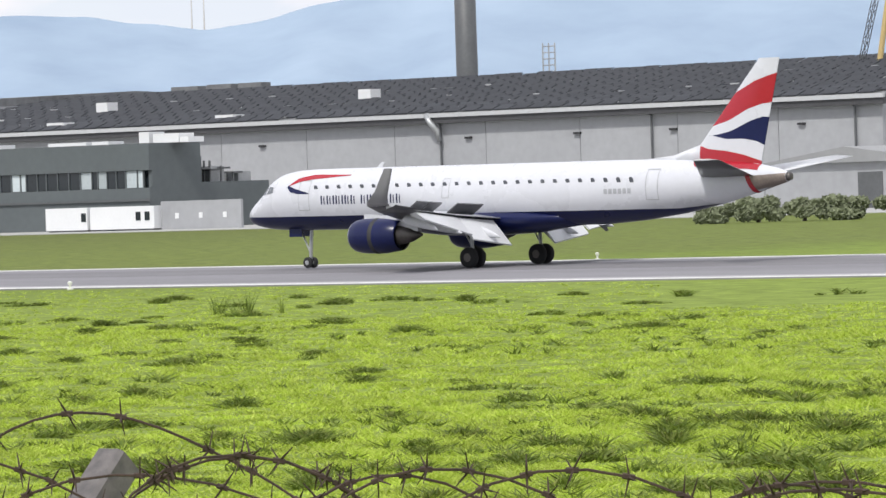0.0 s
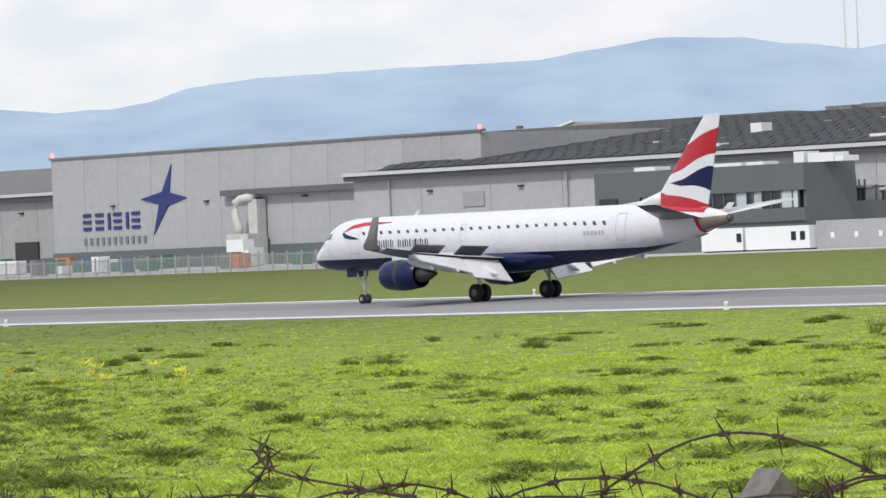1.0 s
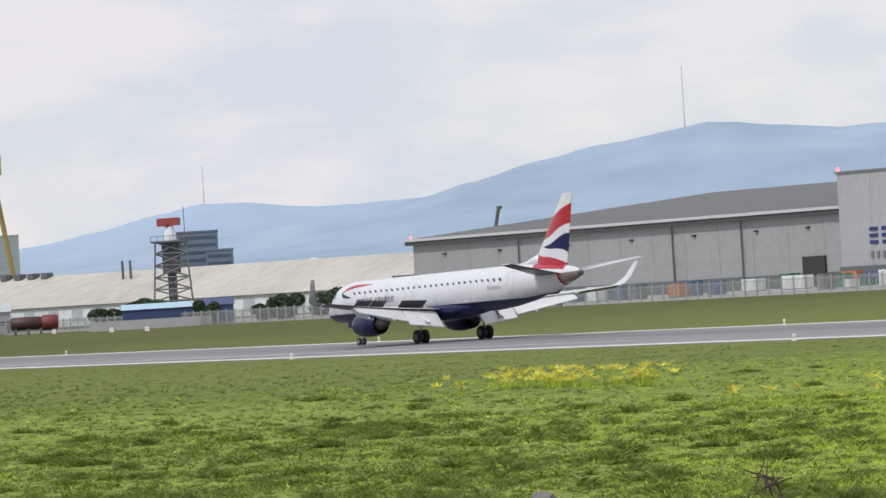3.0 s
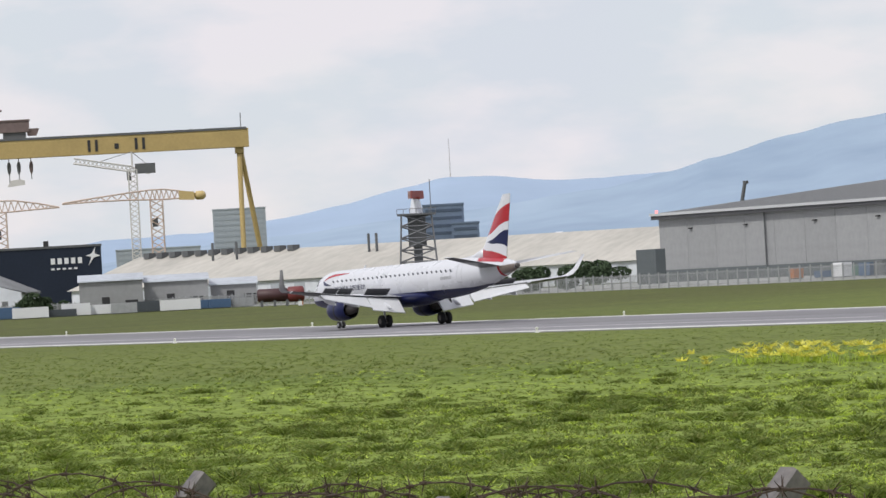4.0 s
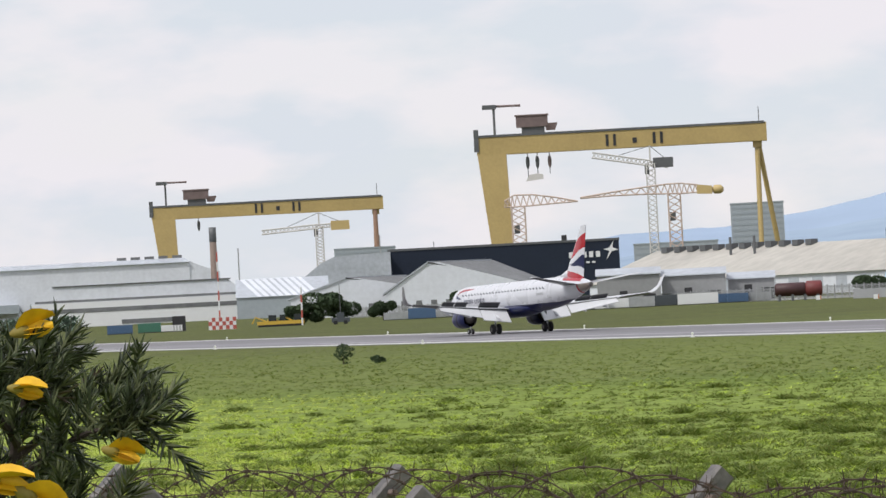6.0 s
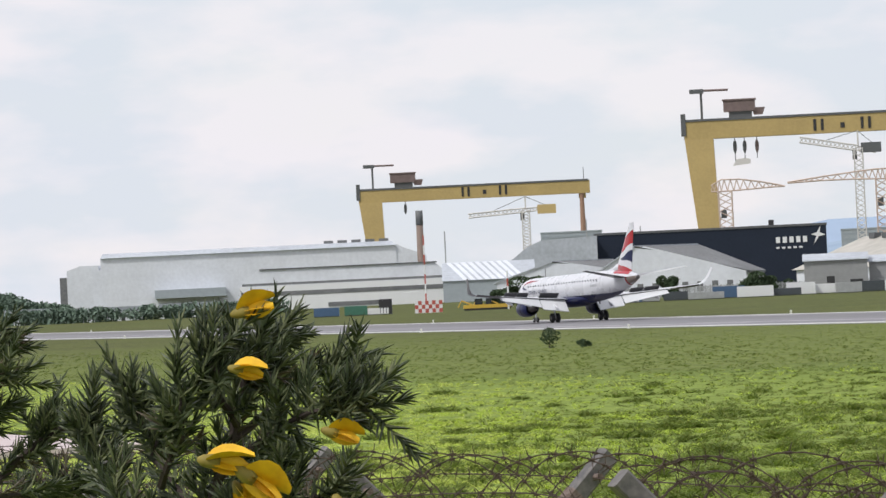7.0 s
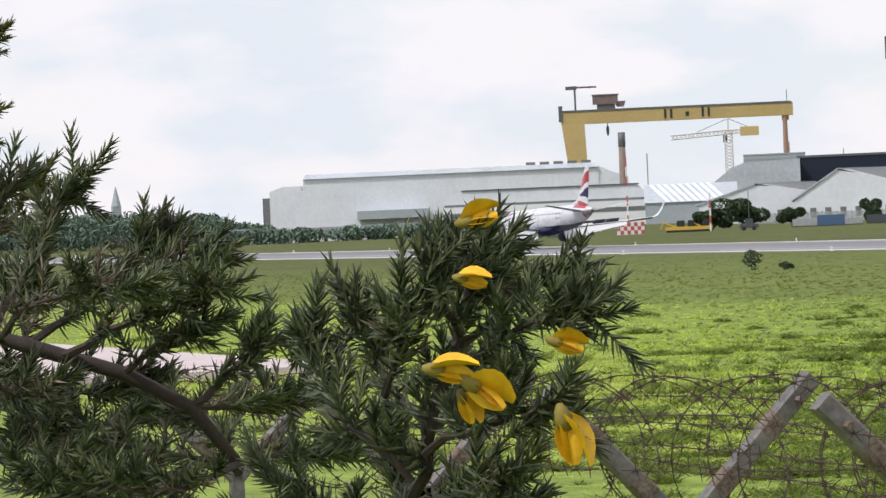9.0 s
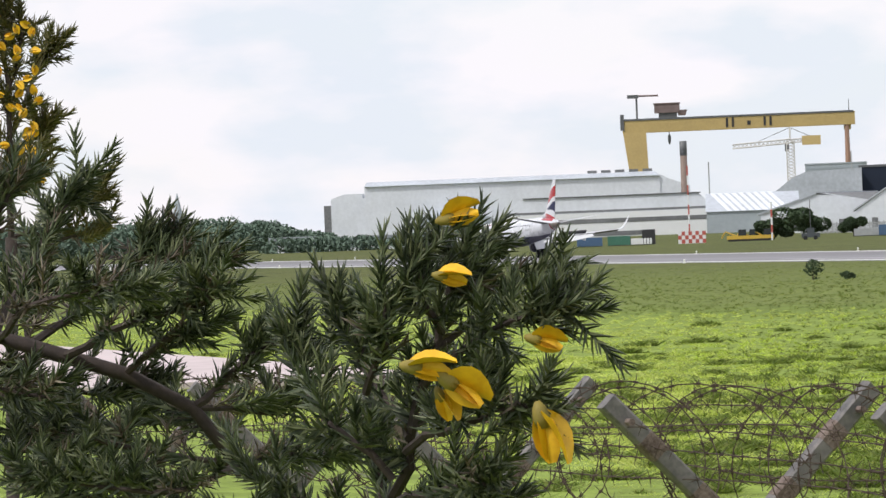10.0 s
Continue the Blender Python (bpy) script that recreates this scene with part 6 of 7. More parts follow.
def woodland():
    rnd = random.Random(31)
    bm = bmesh.new()
    for i in range(150):
        b = rnd.uniform(75.1, 81)
        h = 4.0 + 6.0 * min(1, max(0, (b - 75.0) / 1.6)) * rnd.uniform(0.7, 1.1)
        leaves_mesh(bm, site(b, rnd.uniform(1250, 1350), h * 0.5), h * 0.75, 520, 0.6, rnd, 0.7)
    for i in range(22):  # a taller stand of trees
        b = rnd.gauss(76.0, 0.26)
        leaves_mesh(bm, site(b, rnd.uniform(1250, 1330), 5.5 - 6 * abs(b - 76.0)), 4.6, 620, 0.55, rnd, 0.75)
    for i in range(60):
        b = rnd.uniform(72.3, 76)
        leaves_mesh(bm, site(b, 1180, 1.6), 3.2, 120, 0.6, rnd, 0.7)
    tagged(obj("woodland", bm, M_LEAFHAZE), "green belt of trees paled as by haze", "trees", kind="stuff")
    p = site(77.08, 2600)
    s = empty("church_spire", None, "slim grey church spire in haze", "church")
    part("tower", bx(p.x - 2.5, p.x + 2.5, p.y - 2.5, p.y + 2.5, 0, up(2600, 0.36)), M_TOWERBLK, s)
    part("spire", loft(bmesh.new(), [[(p.x + r * math.cos(a), p.y + r * math.sin(a), z) for a in [math.pi / 4 + math.pi / 4 * i for i in range(8)]] for z, r in ((up(2600, 0.36), 3.0), (up(2600, 0.62), 0.2))]), M_TOWERBLK, s)
    for bl, br, d, h in ((75.9, 75.3, 1200, 2.8), (74.6, 74.1, 1210, 2.4), (75.2, 74.7, 1190, 2.0), (73.9, 73.2, 1200, 2.6)):
        m, w = plot(bl, d, br, d)
        k = empty("low_house", m, "low pale building among dark hedges", "building", "low buildings")
        part("wall", bx(0, w, 0, 8, 0, h), M_PALE, k)
        part("roof", prism(bmesh.new(), [(-0.4, h), (4, h + 1.5), (8.4, h)], -0.3, w + 0.3, "x"), M_OFFICE, k)
        part("door", bx(w * 0.4, w * 0.5, -0.06, 0, 0, 1.9), M_BLACK, k)


woodland()


def runway_lights():
    proto = None
    for y in (155.0, 197.8):
        for i in range(16):
            x = -90 - i * 58
            if proto is None:
                proto = empty("runway_light", pose(x, y, 0), "small white raised runway edge light", "runway light", "runway edge lights")
                part("base", loft(bmesh.new(), [[(r * math.cos(a), r * math.sin(a), z) for a in [2 * math.pi * k / 10 for k in range(10)]] for z, r in ((0, 0.16), (0.06, 0.16), (0.08, 0.06), (0.25, 0.06))]), M_LAMP, proto)
                part("lens", loft(bmesh.new(), [[(r * math.cos(a), r * math.sin(a), z) for a in [2 * math.pi * k / 10 for k in range(10)]] for z, r in ((0.25, 0.11), (0.36, 0.12), (0.42, 0.05))]), M_LAMP, proto, "white glass lens")
            else:
                copy_thing(proto, pose(x, y, 0))


runway_lights()
tagged(obj("concrete_pad", bx(-215, -128, 22, 36.5, -0.2, 0.25), mat("pinkish_old_concrete", (0.5, 0.42, 0.42), 0.85, var=0.12, scale=0.1, fine=1)), "pale pinkish concrete pad beside the grass", "paving", kind="structure")
# ---- meadow ----
def blade_mat(name, c0, c1, c2):
    m = bpy.data.materials.new(name)
    m.use_nodes = True
    nt = m.node_tree
    N, L = nt.nodes.new, nt.links.new
    b = nt.nodes["Principled BSDF"]
    b.inputs["Roughness"].default_value, b.inputs["Specular IOR Level"].default_value = 0.6, 0.25
    geo, r = N("ShaderNodeNewGeometry"), N("ShaderNodeValToRGB")
    r.color_ramp.elements[0].color, r.color_ramp.elements[1].color = (*c0, 1), (*c2, 1)
    e = r.color_ramp.elements.new(0.5)
    e.color = (*c1, 1)
    tc, n, mr, mx = N("ShaderNodeTexCoord"), N("ShaderNodeTexNoise"), N("ShaderNodeMapRange"), N("ShaderNodeMix")
    n.inputs["Scale"].default_value, n.inputs["Detail"].default_value = 0.7, 7
    mr.inputs[1].default_value, mr.inputs[2].default_value, mr.inputs[3].default_value, mr.inputs[4].default_value = 0.3, 0.7, 0.7, 1.3
    mx.data_type, mx.blend_type = 'RGBA', 'MULTIPLY'
    mx.inputs[0].default_value = 1
    L(geo.outputs["Random Per Island"], r.inputs[0])
    L(tc.outputs["Object"], n.inputs["Vector"])
    L(n.outputs["Fac"], mr.inputs[0])
    L(r.outputs[0], mx.inputs[6])
    L(mr.outputs[0], mx.inputs[7])
    L(mx.outputs[2], b.inputs["Base Color"])
    tr, ms = N("ShaderNodeBsdfTranslucent"), N("ShaderNodeMixShader")
    L(mx.outputs[2], tr.inputs["Color"])
    ms.inputs[0].default_value = 0.4
    L(b.outputs[0], ms.inputs[1])
    L(tr.outputs[0], ms.inputs[2])
    L(ms.outputs[0], nt.nodes["Material Output"].inputs[0])
    return m


M_BLADE = blade_mat("grass_blades", (0.31, 0.42, 0.04), (0.42, 0.54, 0.06), (0.56, 0.64, 0.15))
M_PALEBLADE = blade_mat("pale_grass_blades", (0.40, 0.48, 0.08), (0.50, 0.58, 0.12), (0.60, 0.64, 0.2))
M_DULL = blade_mat("dull_grass_blades", (0.085, 0.125, 0.019), (0.13, 0.18, 0.03), (0.225, 0.24, 0.068))
M_WEED = blade_mat("dark_weed_leaves", (0.09, 0.135, 0.021), (0.15, 0.21, 0.035), (0.27, 0.33, 0.07))
M_FLOWER = blade_mat("yellow_flower_heads", (0.60, 0.55, 0.06), (0.75, 0.70, 0.12), (0.82, 0.78, 0.22))


def blades(name, label, material, pos, height, width, count, lean, seed, category="grass"):
    """One object of many separate three-cornered blades, count of them at each place."""
    rng = np.random.default_rng(seed)
    n = len(pos) * count
    base = np.repeat(pos, count, axis=0) + np.concatenate([rng.normal(0, 0.07, (n, 2)), np.zeros((n, 1))], 1)
    h = np.repeat(height, count) * rng.uniform(0.55, 1.15, n)
    w = width * rng.uniform(0.6, 1.4, n)
    a = rng.uniform(0, 2 * np.pi, n)
    side = np.stack([np.cos(a), np.sin(a), np.zeros(n)], 1) * w[:, None]
    l = rng.normal(0, lean, (n, 2)) * h[:, None]
    tip = base + np.concatenate([l, h[:, None]], 1)
    v = np.stack([base - side, base + side, tip], 1).reshape(-1, 3)
    me = bpy.data.meshes.new(name)
    me.vertices.add(3 * n)
    me.vertices.foreach_set("co", v.ravel())
    me.loops.add(3 * n)
    me.loops.foreach_set("vertex_index", np.arange(3 * n))
    me.polygons.add(n)
    me.polygons.foreach_set("loop_start", np.arange(n) * 3)
    me.update(calc_edges=True)
    me.materials.append(material)
    return tagged(new(name, me), label, category, kind="stuff")


def scatter(n, b0, b1, d0, d1, seed):
    rng = np.random.default_rng(seed)
    b = np.radians(rng.uniform(b0, b1, n))
    d = np.exp(rng.uniform(np.log(d0), np.log(d1), n))
    return np.stack([-np.sin(b) * d, np.cos(b) * d, np.zeros(n)], 1)


def clumpy(p, s, z=0.0):
    return np.array([noise.noise((x * s, y * s, z)) for x, y, _ in p])


def meadow():
    p = np.concatenate([scatter(74000, 31, 83, 56, 150, 1), scatter(42000, 36, 83, 140, 420, 4)])
    p = p[p[:, 1] < 153]
    k, k2 = clumpy(p, 0.22), clumpy(p, 0.7, 5.0)
    big = clumpy(p, 0.018, 3.0)
    mown = np.clip((152 - p[:, 1]) / 45, 0.5, 1)
    lush = np.clip(1.1 + 1.3 * k + 0.8 * k2, 0.25, 2.4) * mown
    bearing = np.degrees(np.arctan2(-p[:, 0], p[:, 1]))
    mix = np.random.default_rng(5).normal(0, 9, len(p)) + 45 * big
    depth = 0.5 * p[:, 1] - 0.87 * p[:, 0] - np.clip((p[:, 0] + 200) / 75, 0, 1) * 140 - np.clip((105 - p[:, 1]) / 45, 0, 1) * 90
    dull = depth + mix > 165
    west = ~dull & (bearing + 0.1 * mix > 69)
    share = 0.88 * np.clip((bearing + 0.12 * mix - 50) / 9, 0, 1) * np.clip((71.5 - bearing) / 5, 0, 1)
    dull_near = ~dull & (np.random.default_rng(6).random(len(p)) < share)
    dull, west = dull | dull_near, west & ~dull_near
    near = ~dull & ~west
    blades("pale_grass", "pale yellow-green meadow grass at the western end", M_PALEBLADE, p[west], 0.085 * lush[west], 0.022, 9, 1.5, 6)
    blades("meadow_grass", "bright green uneven meadow grass", M_BLADE, p[near], 0.085 * lush[near], 0.02, 9, 1.5, 2)
    blades("rough_grass", "duller olive rough grass on the airfield", M_DULL, p[dull], 0.085 * lush[dull], 0.02, 8, 1.5, 3)
    q = scatter(2600, 31, 83, 58, 140, 7)
    q = q[(q[:, 1] < 140)]
    q = q[clumpy(q, 0.09, 9.0) > 0.08]
    blades("weed_clumps", "dark green dock and thistle clumps", M_WEED, q, np.full(len(q), 0.2) * (0.6 + np.abs(clumpy(q, 1.3, 2.0))), 0.04, 18, 1.6, 8, "weeds")
    # hummocks of coarse weeds, drawn out across the slope of the view
    rng = np.random.default_rng(19)
    c = np.concatenate([scatter(520, 31, 83, 60, 190, 20), scatter(420, 52, 74, 62, 150, 23)])
    c = c[c[:, 1] < 138]
    hum, tall = [], []
    for x, y, _ in c:
        n = int(rng.integers(6, 20))
        w = rng.uniform(0.1, 0.5) if rng.random() < 0.85 else rng.uniform(0.5, 1.2)
        a = math.atan2(y, x) + math.pi / 2
        u, v = rng.normal(0, w, n), rng.normal(0, 0.35, n)
        hum.append(np.stack([x + u * math.cos(a) - v * math.sin(a), y + u * math.sin(a) + v * math.cos(a), np.zeros(n)], 1))
        tall.append(rng.uniform(0.09, 0.26) * np.exp(-(u / (1.6 * w)) ** 2))
    hum, tall = np.concatenate(hum), np.concatenate(tall)
    blades("weed_hummocks", "dark coarse weed hummocks in the grass", M_WEED, hum, tall, 0.04, 16, 1.7, 21, "weeds")
    blades("weed_tops", "lighter leaf tips on the weed hummocks", M_DULL, hum + np.stack([np.zeros(len(hum)), np.zeros(len(hum)), tall * 0.55], 1), tall * 0.6, 0.03, 6, 1.7, 22, "weeds")
    rng = np.random.default_rng(11)
    # flowers in loose clusters of uneven density
    f = [np.stack([rng.normal(cx, w, n), rng.normal(cy, 0.9, n), np.zeros(n)], 1) for cx, cy, w, n in
         ((-154.8, 102.3, 0.9, 16), (-152.2, 101.8, 1.2, 26), (-148.6, 101.6, 0.8, 18), (-147.0, 102.4, 0.5, 9), (-143.6, 100.6, 1.6, 8), (-157.8, 102.4, 0.5, 4), (-149.0, 95.0, 1.2, 4), (-112, 86, 9, 12))]
    f = np.concatenate(f)
    blades("yellow_flower_stems", "green stalks of yellow wild flowers", M_BLADE, f, np.full(len(f), 0.5), 0.02, 7, 0.35, 12, "flowers")
    top = f + np.stack([np.zeros(len(f)), np.zeros(len(f)), rng.uniform(0.2, 0.75, len(f))], 1)
    blades("yellow_wild_flowers", "drift of yellow wild flower heads", M_FLOWER, top, np.full(len(f), 0.2), 0.06, 14, 1.2, 13, "flowers")
    t = np.stack([rng.normal(-106.8, 1.1, 7), rng.normal(121, 0.6, 7), np.zeros(7)], 1)
    blades("tall_weeds", "tall dark weeds standing in the grass", M_WEED, t, np.full(7, 0.85), 0.018, 14, 0.35, 14, "weeds")
    for x, y, w, hh, sd in ((-287, 111, 1.3, 1.3, 21), (-283, 112, 0.6, 0.5, 22)):
        rnd = random.Random(sd)
        s = empty("shrub", pose(x, y, 0), "small dark green shrub in the grass", "shrub")
        part("stem", tube(bmesh.new(), [(0, 0, 0), (0.1, 0, hh * 0.5)], 0.05, 6, 0.02), M_BARK, s)
        bm = bmesh.new()
        leaves_mesh(bm, Vector((0, 0, hh * 0.5)), w * 0.6, 500, 0.1, rnd, hh / w * 0.9)
        part("crown", bm, M_LEAFFAR, s)


meadow()
# ---- boundary fence with barbed wire ----
M_WIRE = mat("rusty_barbed_wire", (0.055, 0.035, 0.026), 0.8, metal=0.1, var=0.4, scale=30, fine=200)
M_POST = mat("weathered_galvanised_post", (0.115, 0.11, 0.112), 0.6, metal=0.2, var=0.3, scale=9, fine=60, tint=(0.2, 0.18, 0.175), bump=0.002)
M_RUSTY = mat("rust_on_steel", (0.10, 0.06, 0.045), 0.85, var=0.4, scale=25, fine=120, tint=(0.22, 0.17, 0.15))
FENCE_Y = 3.55


def arm_top(x):
    """The fence falls slightly along the path."""
    return 4.215 + 0.015 * x


def fence_post(x, jitter):
    p = empty("fence_post", pose(x, FENCE_Y, 0, 0, 0, jitter), "weathered steel fence post with forked arms", "fence post", "boundary fence posts")
    g = ground_height(x, FENCE_Y)
    ARM_Z = arm_top(x)
    def angle_iron(bm, a, b, w=0.045):
        a, b = Vector(a), Vector(b)
        d = (b - a).normalized()
        s = Vector((1, 0, 0))
        n = d.cross(s).normalized()
        h, e = w / 2, w * 0.12
        ring = [(-h + e, -h), (h - e, -h), (h, -h + e), (h, h - e), (h - e, h), (-h + e, h), (-h, h - e), (-h, -h + e)]
        loft(bm, [[c + s * u + n * v for u, v in ring] for c in (a, b)])
        return bm
    part("upright", angle_iron(bmesh.new(), (0, 0, g - 0.1), (0, 0, ARM_Z - 0.30)), M_POST, p)
    for s in (-1, 1):
        arm = part("arm", angle_iron(bmesh.new(), (0, 0, ARM_Z - 0.34), (0, s * 0.335, ARM_Z)), M_POST, p, "slanting steel arm")
        part("bolt", tube(bmesh.new(), [(-0.04, s * 0.29, ARM_Z - 0.05), (0.05, s * 0.29, ARM_Z - 0.05)], 0.009, 6), M_RUSTY, arm, "rusty bolt")
        for q in (0.25, 0.62):
            part("rust_band", angle_iron(bmesh.new(), (0, s * 0.335 * q, ARM_Z - 0.34 + 0.34 * q), (0, s * 0.335 * (q + 0.12), ARM_Z - 0.34 + 0.34 * (q + 0.12)), 0.0475), M_RUSTY, arm, "rusty patch on the arm")


for x, j in ((-1.45, 1), (-3.65, -2), (-5.82, 2), (-7.97, -1), (-9.68, 1.5), (-11.8, 0), (-13.9, -2), (-16.1, 1)):
    fence_post(x, j)


def barbed(name, label, pts, gap, seed, r=0.0013):
    """Two twisted strands through pts, with four-pointed barbs."""
    rnd = random.Random(seed)
    bm, barbs = bmesh.new(), bmesh.new()
    tube(bm, pts, r * 1.25, 5)
    acc = 0.0
    for a, b in zip(pts, pts[1:]):
        d = b - a
        acc += d.length
        if acc > gap:
            acc = rnd.uniform(-0.02, 0.02)
            t = d.normalized()
            n = t.orthogonal().normalized()
            n.rotate(Matrix.Rotation(rnd.uniform(0, 6.28), 3, t))
            m = t.cross(n)
            c = a.lerp(b, rnd.random())
            tube(barbs, [c - t * 0.006, c + t * 0.007], r * 2.6, 5)
            for v in (n, -n, m, -m):
                w = (v + t * rnd.uniform(-0.5, 0.5)).normalized()
                tube(barbs, [c, c + w * 0.023], r * 1.25, 4, r * 0.4)
    ob = tagged(obj(name, bm, M_WIRE), label, "barbed wire", "boundary fence wires")
    tagged(part("barb_set", barbs, M_WIRE, ob, "pointed rusty barbs"), kind="stuff")
    return ob


def fence_wires():
    rnd = random.Random(3)
    k = 0
    for s, f in ((-1, 0.85), (-1, 0.66), (-1, 0.45), (1, 0.85), (1, 0.66), (1, 0.45)):
        pts, x = [], 0.0
        y = FENCE_Y + s * 0.335 * f
        ph = rnd.random() * 6
        while x > -16.5:
            pts.append(Vector((x, y + 0.008 * math.sin(x * 3 + ph), arm_top(x) - 0.34 + 0.34 * f + 0.012 * math.sin(x * 2.1 + ph) - 0.012 * math.sin(math.pi * (x % 2.15) / 2.15))))
            x -= 0.03
        barbed("barbed_wire_strand", "rusty straight strand of barbed wire", pts, 0.09, k)
        k += 1
    # loose coils lying between the arms
    for turns, r0, pitch, ph, zc, yc in ((60, 0.165, 0.27, 0.0, -0.155, -0.02), (30, 0.15, 0.285, 2.1, -0.15, 0.05)):
        pts = []
        n = turns * 26
        for i in range(n):
            a = 2 * math.pi * i / 26 + ph
            x = -0.2 - pitch * i / 26
            wob = 1 + 0.2 * noise.noise((x * 1.1, ph, 0.3)) + 0.08 * noise.noise((i * 0.13, ph, 4))
            pts.append(Vector((x + 0.13 * math.sin(a * 0.37 + ph) + 0.09 * math.cos(a + 0.8) + 0.06 * noise.noise((i * 0.05, 9, ph)), FENCE_Y + yc + 0.95 * r0 * wob * math.cos(a) + 0.03 * noise.noise((x * 2, 7, ph)),
                               arm_top(x) + zc + 0.03 * noise.noise((x * 0.7, 1, ph)) + r0 * wob * math.sin(a))))
        barbed("barbed_wire_coil", "rusty tangled coil of barbed wire", pts, 0.032, k)
        k += 1
    pts = [Vector((-3.0 - 0.02 * i, FENCE_Y + 0.1 * math.sin(i * 0.21), 4.08 + 0.13 * abs(math.sin(i * 0.083)) + 0.05 * noise.noise((i * 0.09, 3, 3)))) for i in range(95)]
    barbed("barbed_wire_strand", "loose bent length of barbed wire", pts, 0.06, 77)


fence_wires()
# ---- gorse beside the path ----
def spine_mat(name, c0, c1, c2):
    m = blade_mat(name, c0, c1, c2)
    m.node_tree.nodes["Principled BSDF"].inputs["Roughness"].default_value = 0.45
    m.node_tree.nodes["Principled BSDF"].inputs["Specular IOR Level"].default_value = 0.5
    for n in m.node_tree.nodes:
        if n.bl_idname == "ShaderNodeMixShader":
            n.inputs[0].default_value = 0.12
        if n.bl_idname == "ShaderNodeTexNoise":
            n.inputs["Scale"].default_value = 25
    return m


M_SPINE = spine_mat("gorse_spines", (0.02, 0.03, 0.013), (0.05, 0.07, 0.026), (0.16, 0.175, 0.085))
M_SPINE2 = spine_mat("yellowish_gorse_spines", (0.05, 0.055, 0.016), (0.09, 0.085, 0.022), (0.14, 0.115, 0.03))
M_DEAD = spine_mat("dead_gorse_spines", (0.05, 0.035, 0.022), (0.10, 0.075, 0.05), (0.18, 0.15, 0.11))
M_STEM = mat("dark_gorse_stem", (0.035, 0.024, 0.02), 0.85, var=0.35, scale=60, fine=300, bump=0.001)
M_PETAL = mat("yellow_gorse_petal", (0.62, 0.33, 0.004), 0.55, var=0.12, scale=60, fine=300, tint=(0.78, 0.47, 0.008))
M_CALYX = mat("olive_gorse_calyx", (0.22, 0.17, 0.03), 0.7, var=0.2, scale=80, fine=300)


def spike(bm, p, d, ln, w):
    """A slightly bent three-sided spine."""
    a = d.orthogonal().normalized()
    b = d.cross(a)
    r0 = [bm.verts.new(p + w * (math.cos(k) * a + math.sin(k) * b)) for k in (0, 2.09, 4.19)]
    q = p + d * ln * 0.55 + a * ln * 0.05
    r1 = [bm.verts.new(q + w * 0.8 * (math.cos(k) * a + math.sin(k) * b)) for k in (0, 2.09, 4.19)]
    t = bm.verts.new(p + d * ln + a * ln * 0.02)
    for j in range(3):
        bm.faces.new((r0[j], r0[(j + 1) % 3], r1[(j + 1) % 3], r1[j]))
        bm.faces.new((r1[j], r1[(j + 1) % 3], t))


def sprig(bm, p, d, ln, leaf, rnd, n):
    """Spines set spirally round a shoot, closing to a tuft at its tip."""
    d = d.normalized()
    a = d.orthogonal().normalized()
    b = d.cross(a)
    for i in range(n):
        u = (i + rnd.random()) / n
        k = i * 2.4 + rnd.uniform(-0.4, 0.4)
        out = math.cos(k) * a + math.sin(k) * b
        ang = radians(62 - 42 * u + rnd.uniform(-9, 9))
        v = (d * math.cos(ang) + out * math.sin(ang)).normalized()
        spike(bm, p + d * ln * u, v, leaf * rnd.uniform(0.6, 1.15) * (1 - 0.25 * u), leaf * 0.056)


def along(pts, u):
    x = u * (len(pts) - 1)
    i = min(int(x), len(pts) - 2)
    return pts[i].lerp(pts[i + 1], x - i), (pts[i + 1] - pts[i]).normalized()


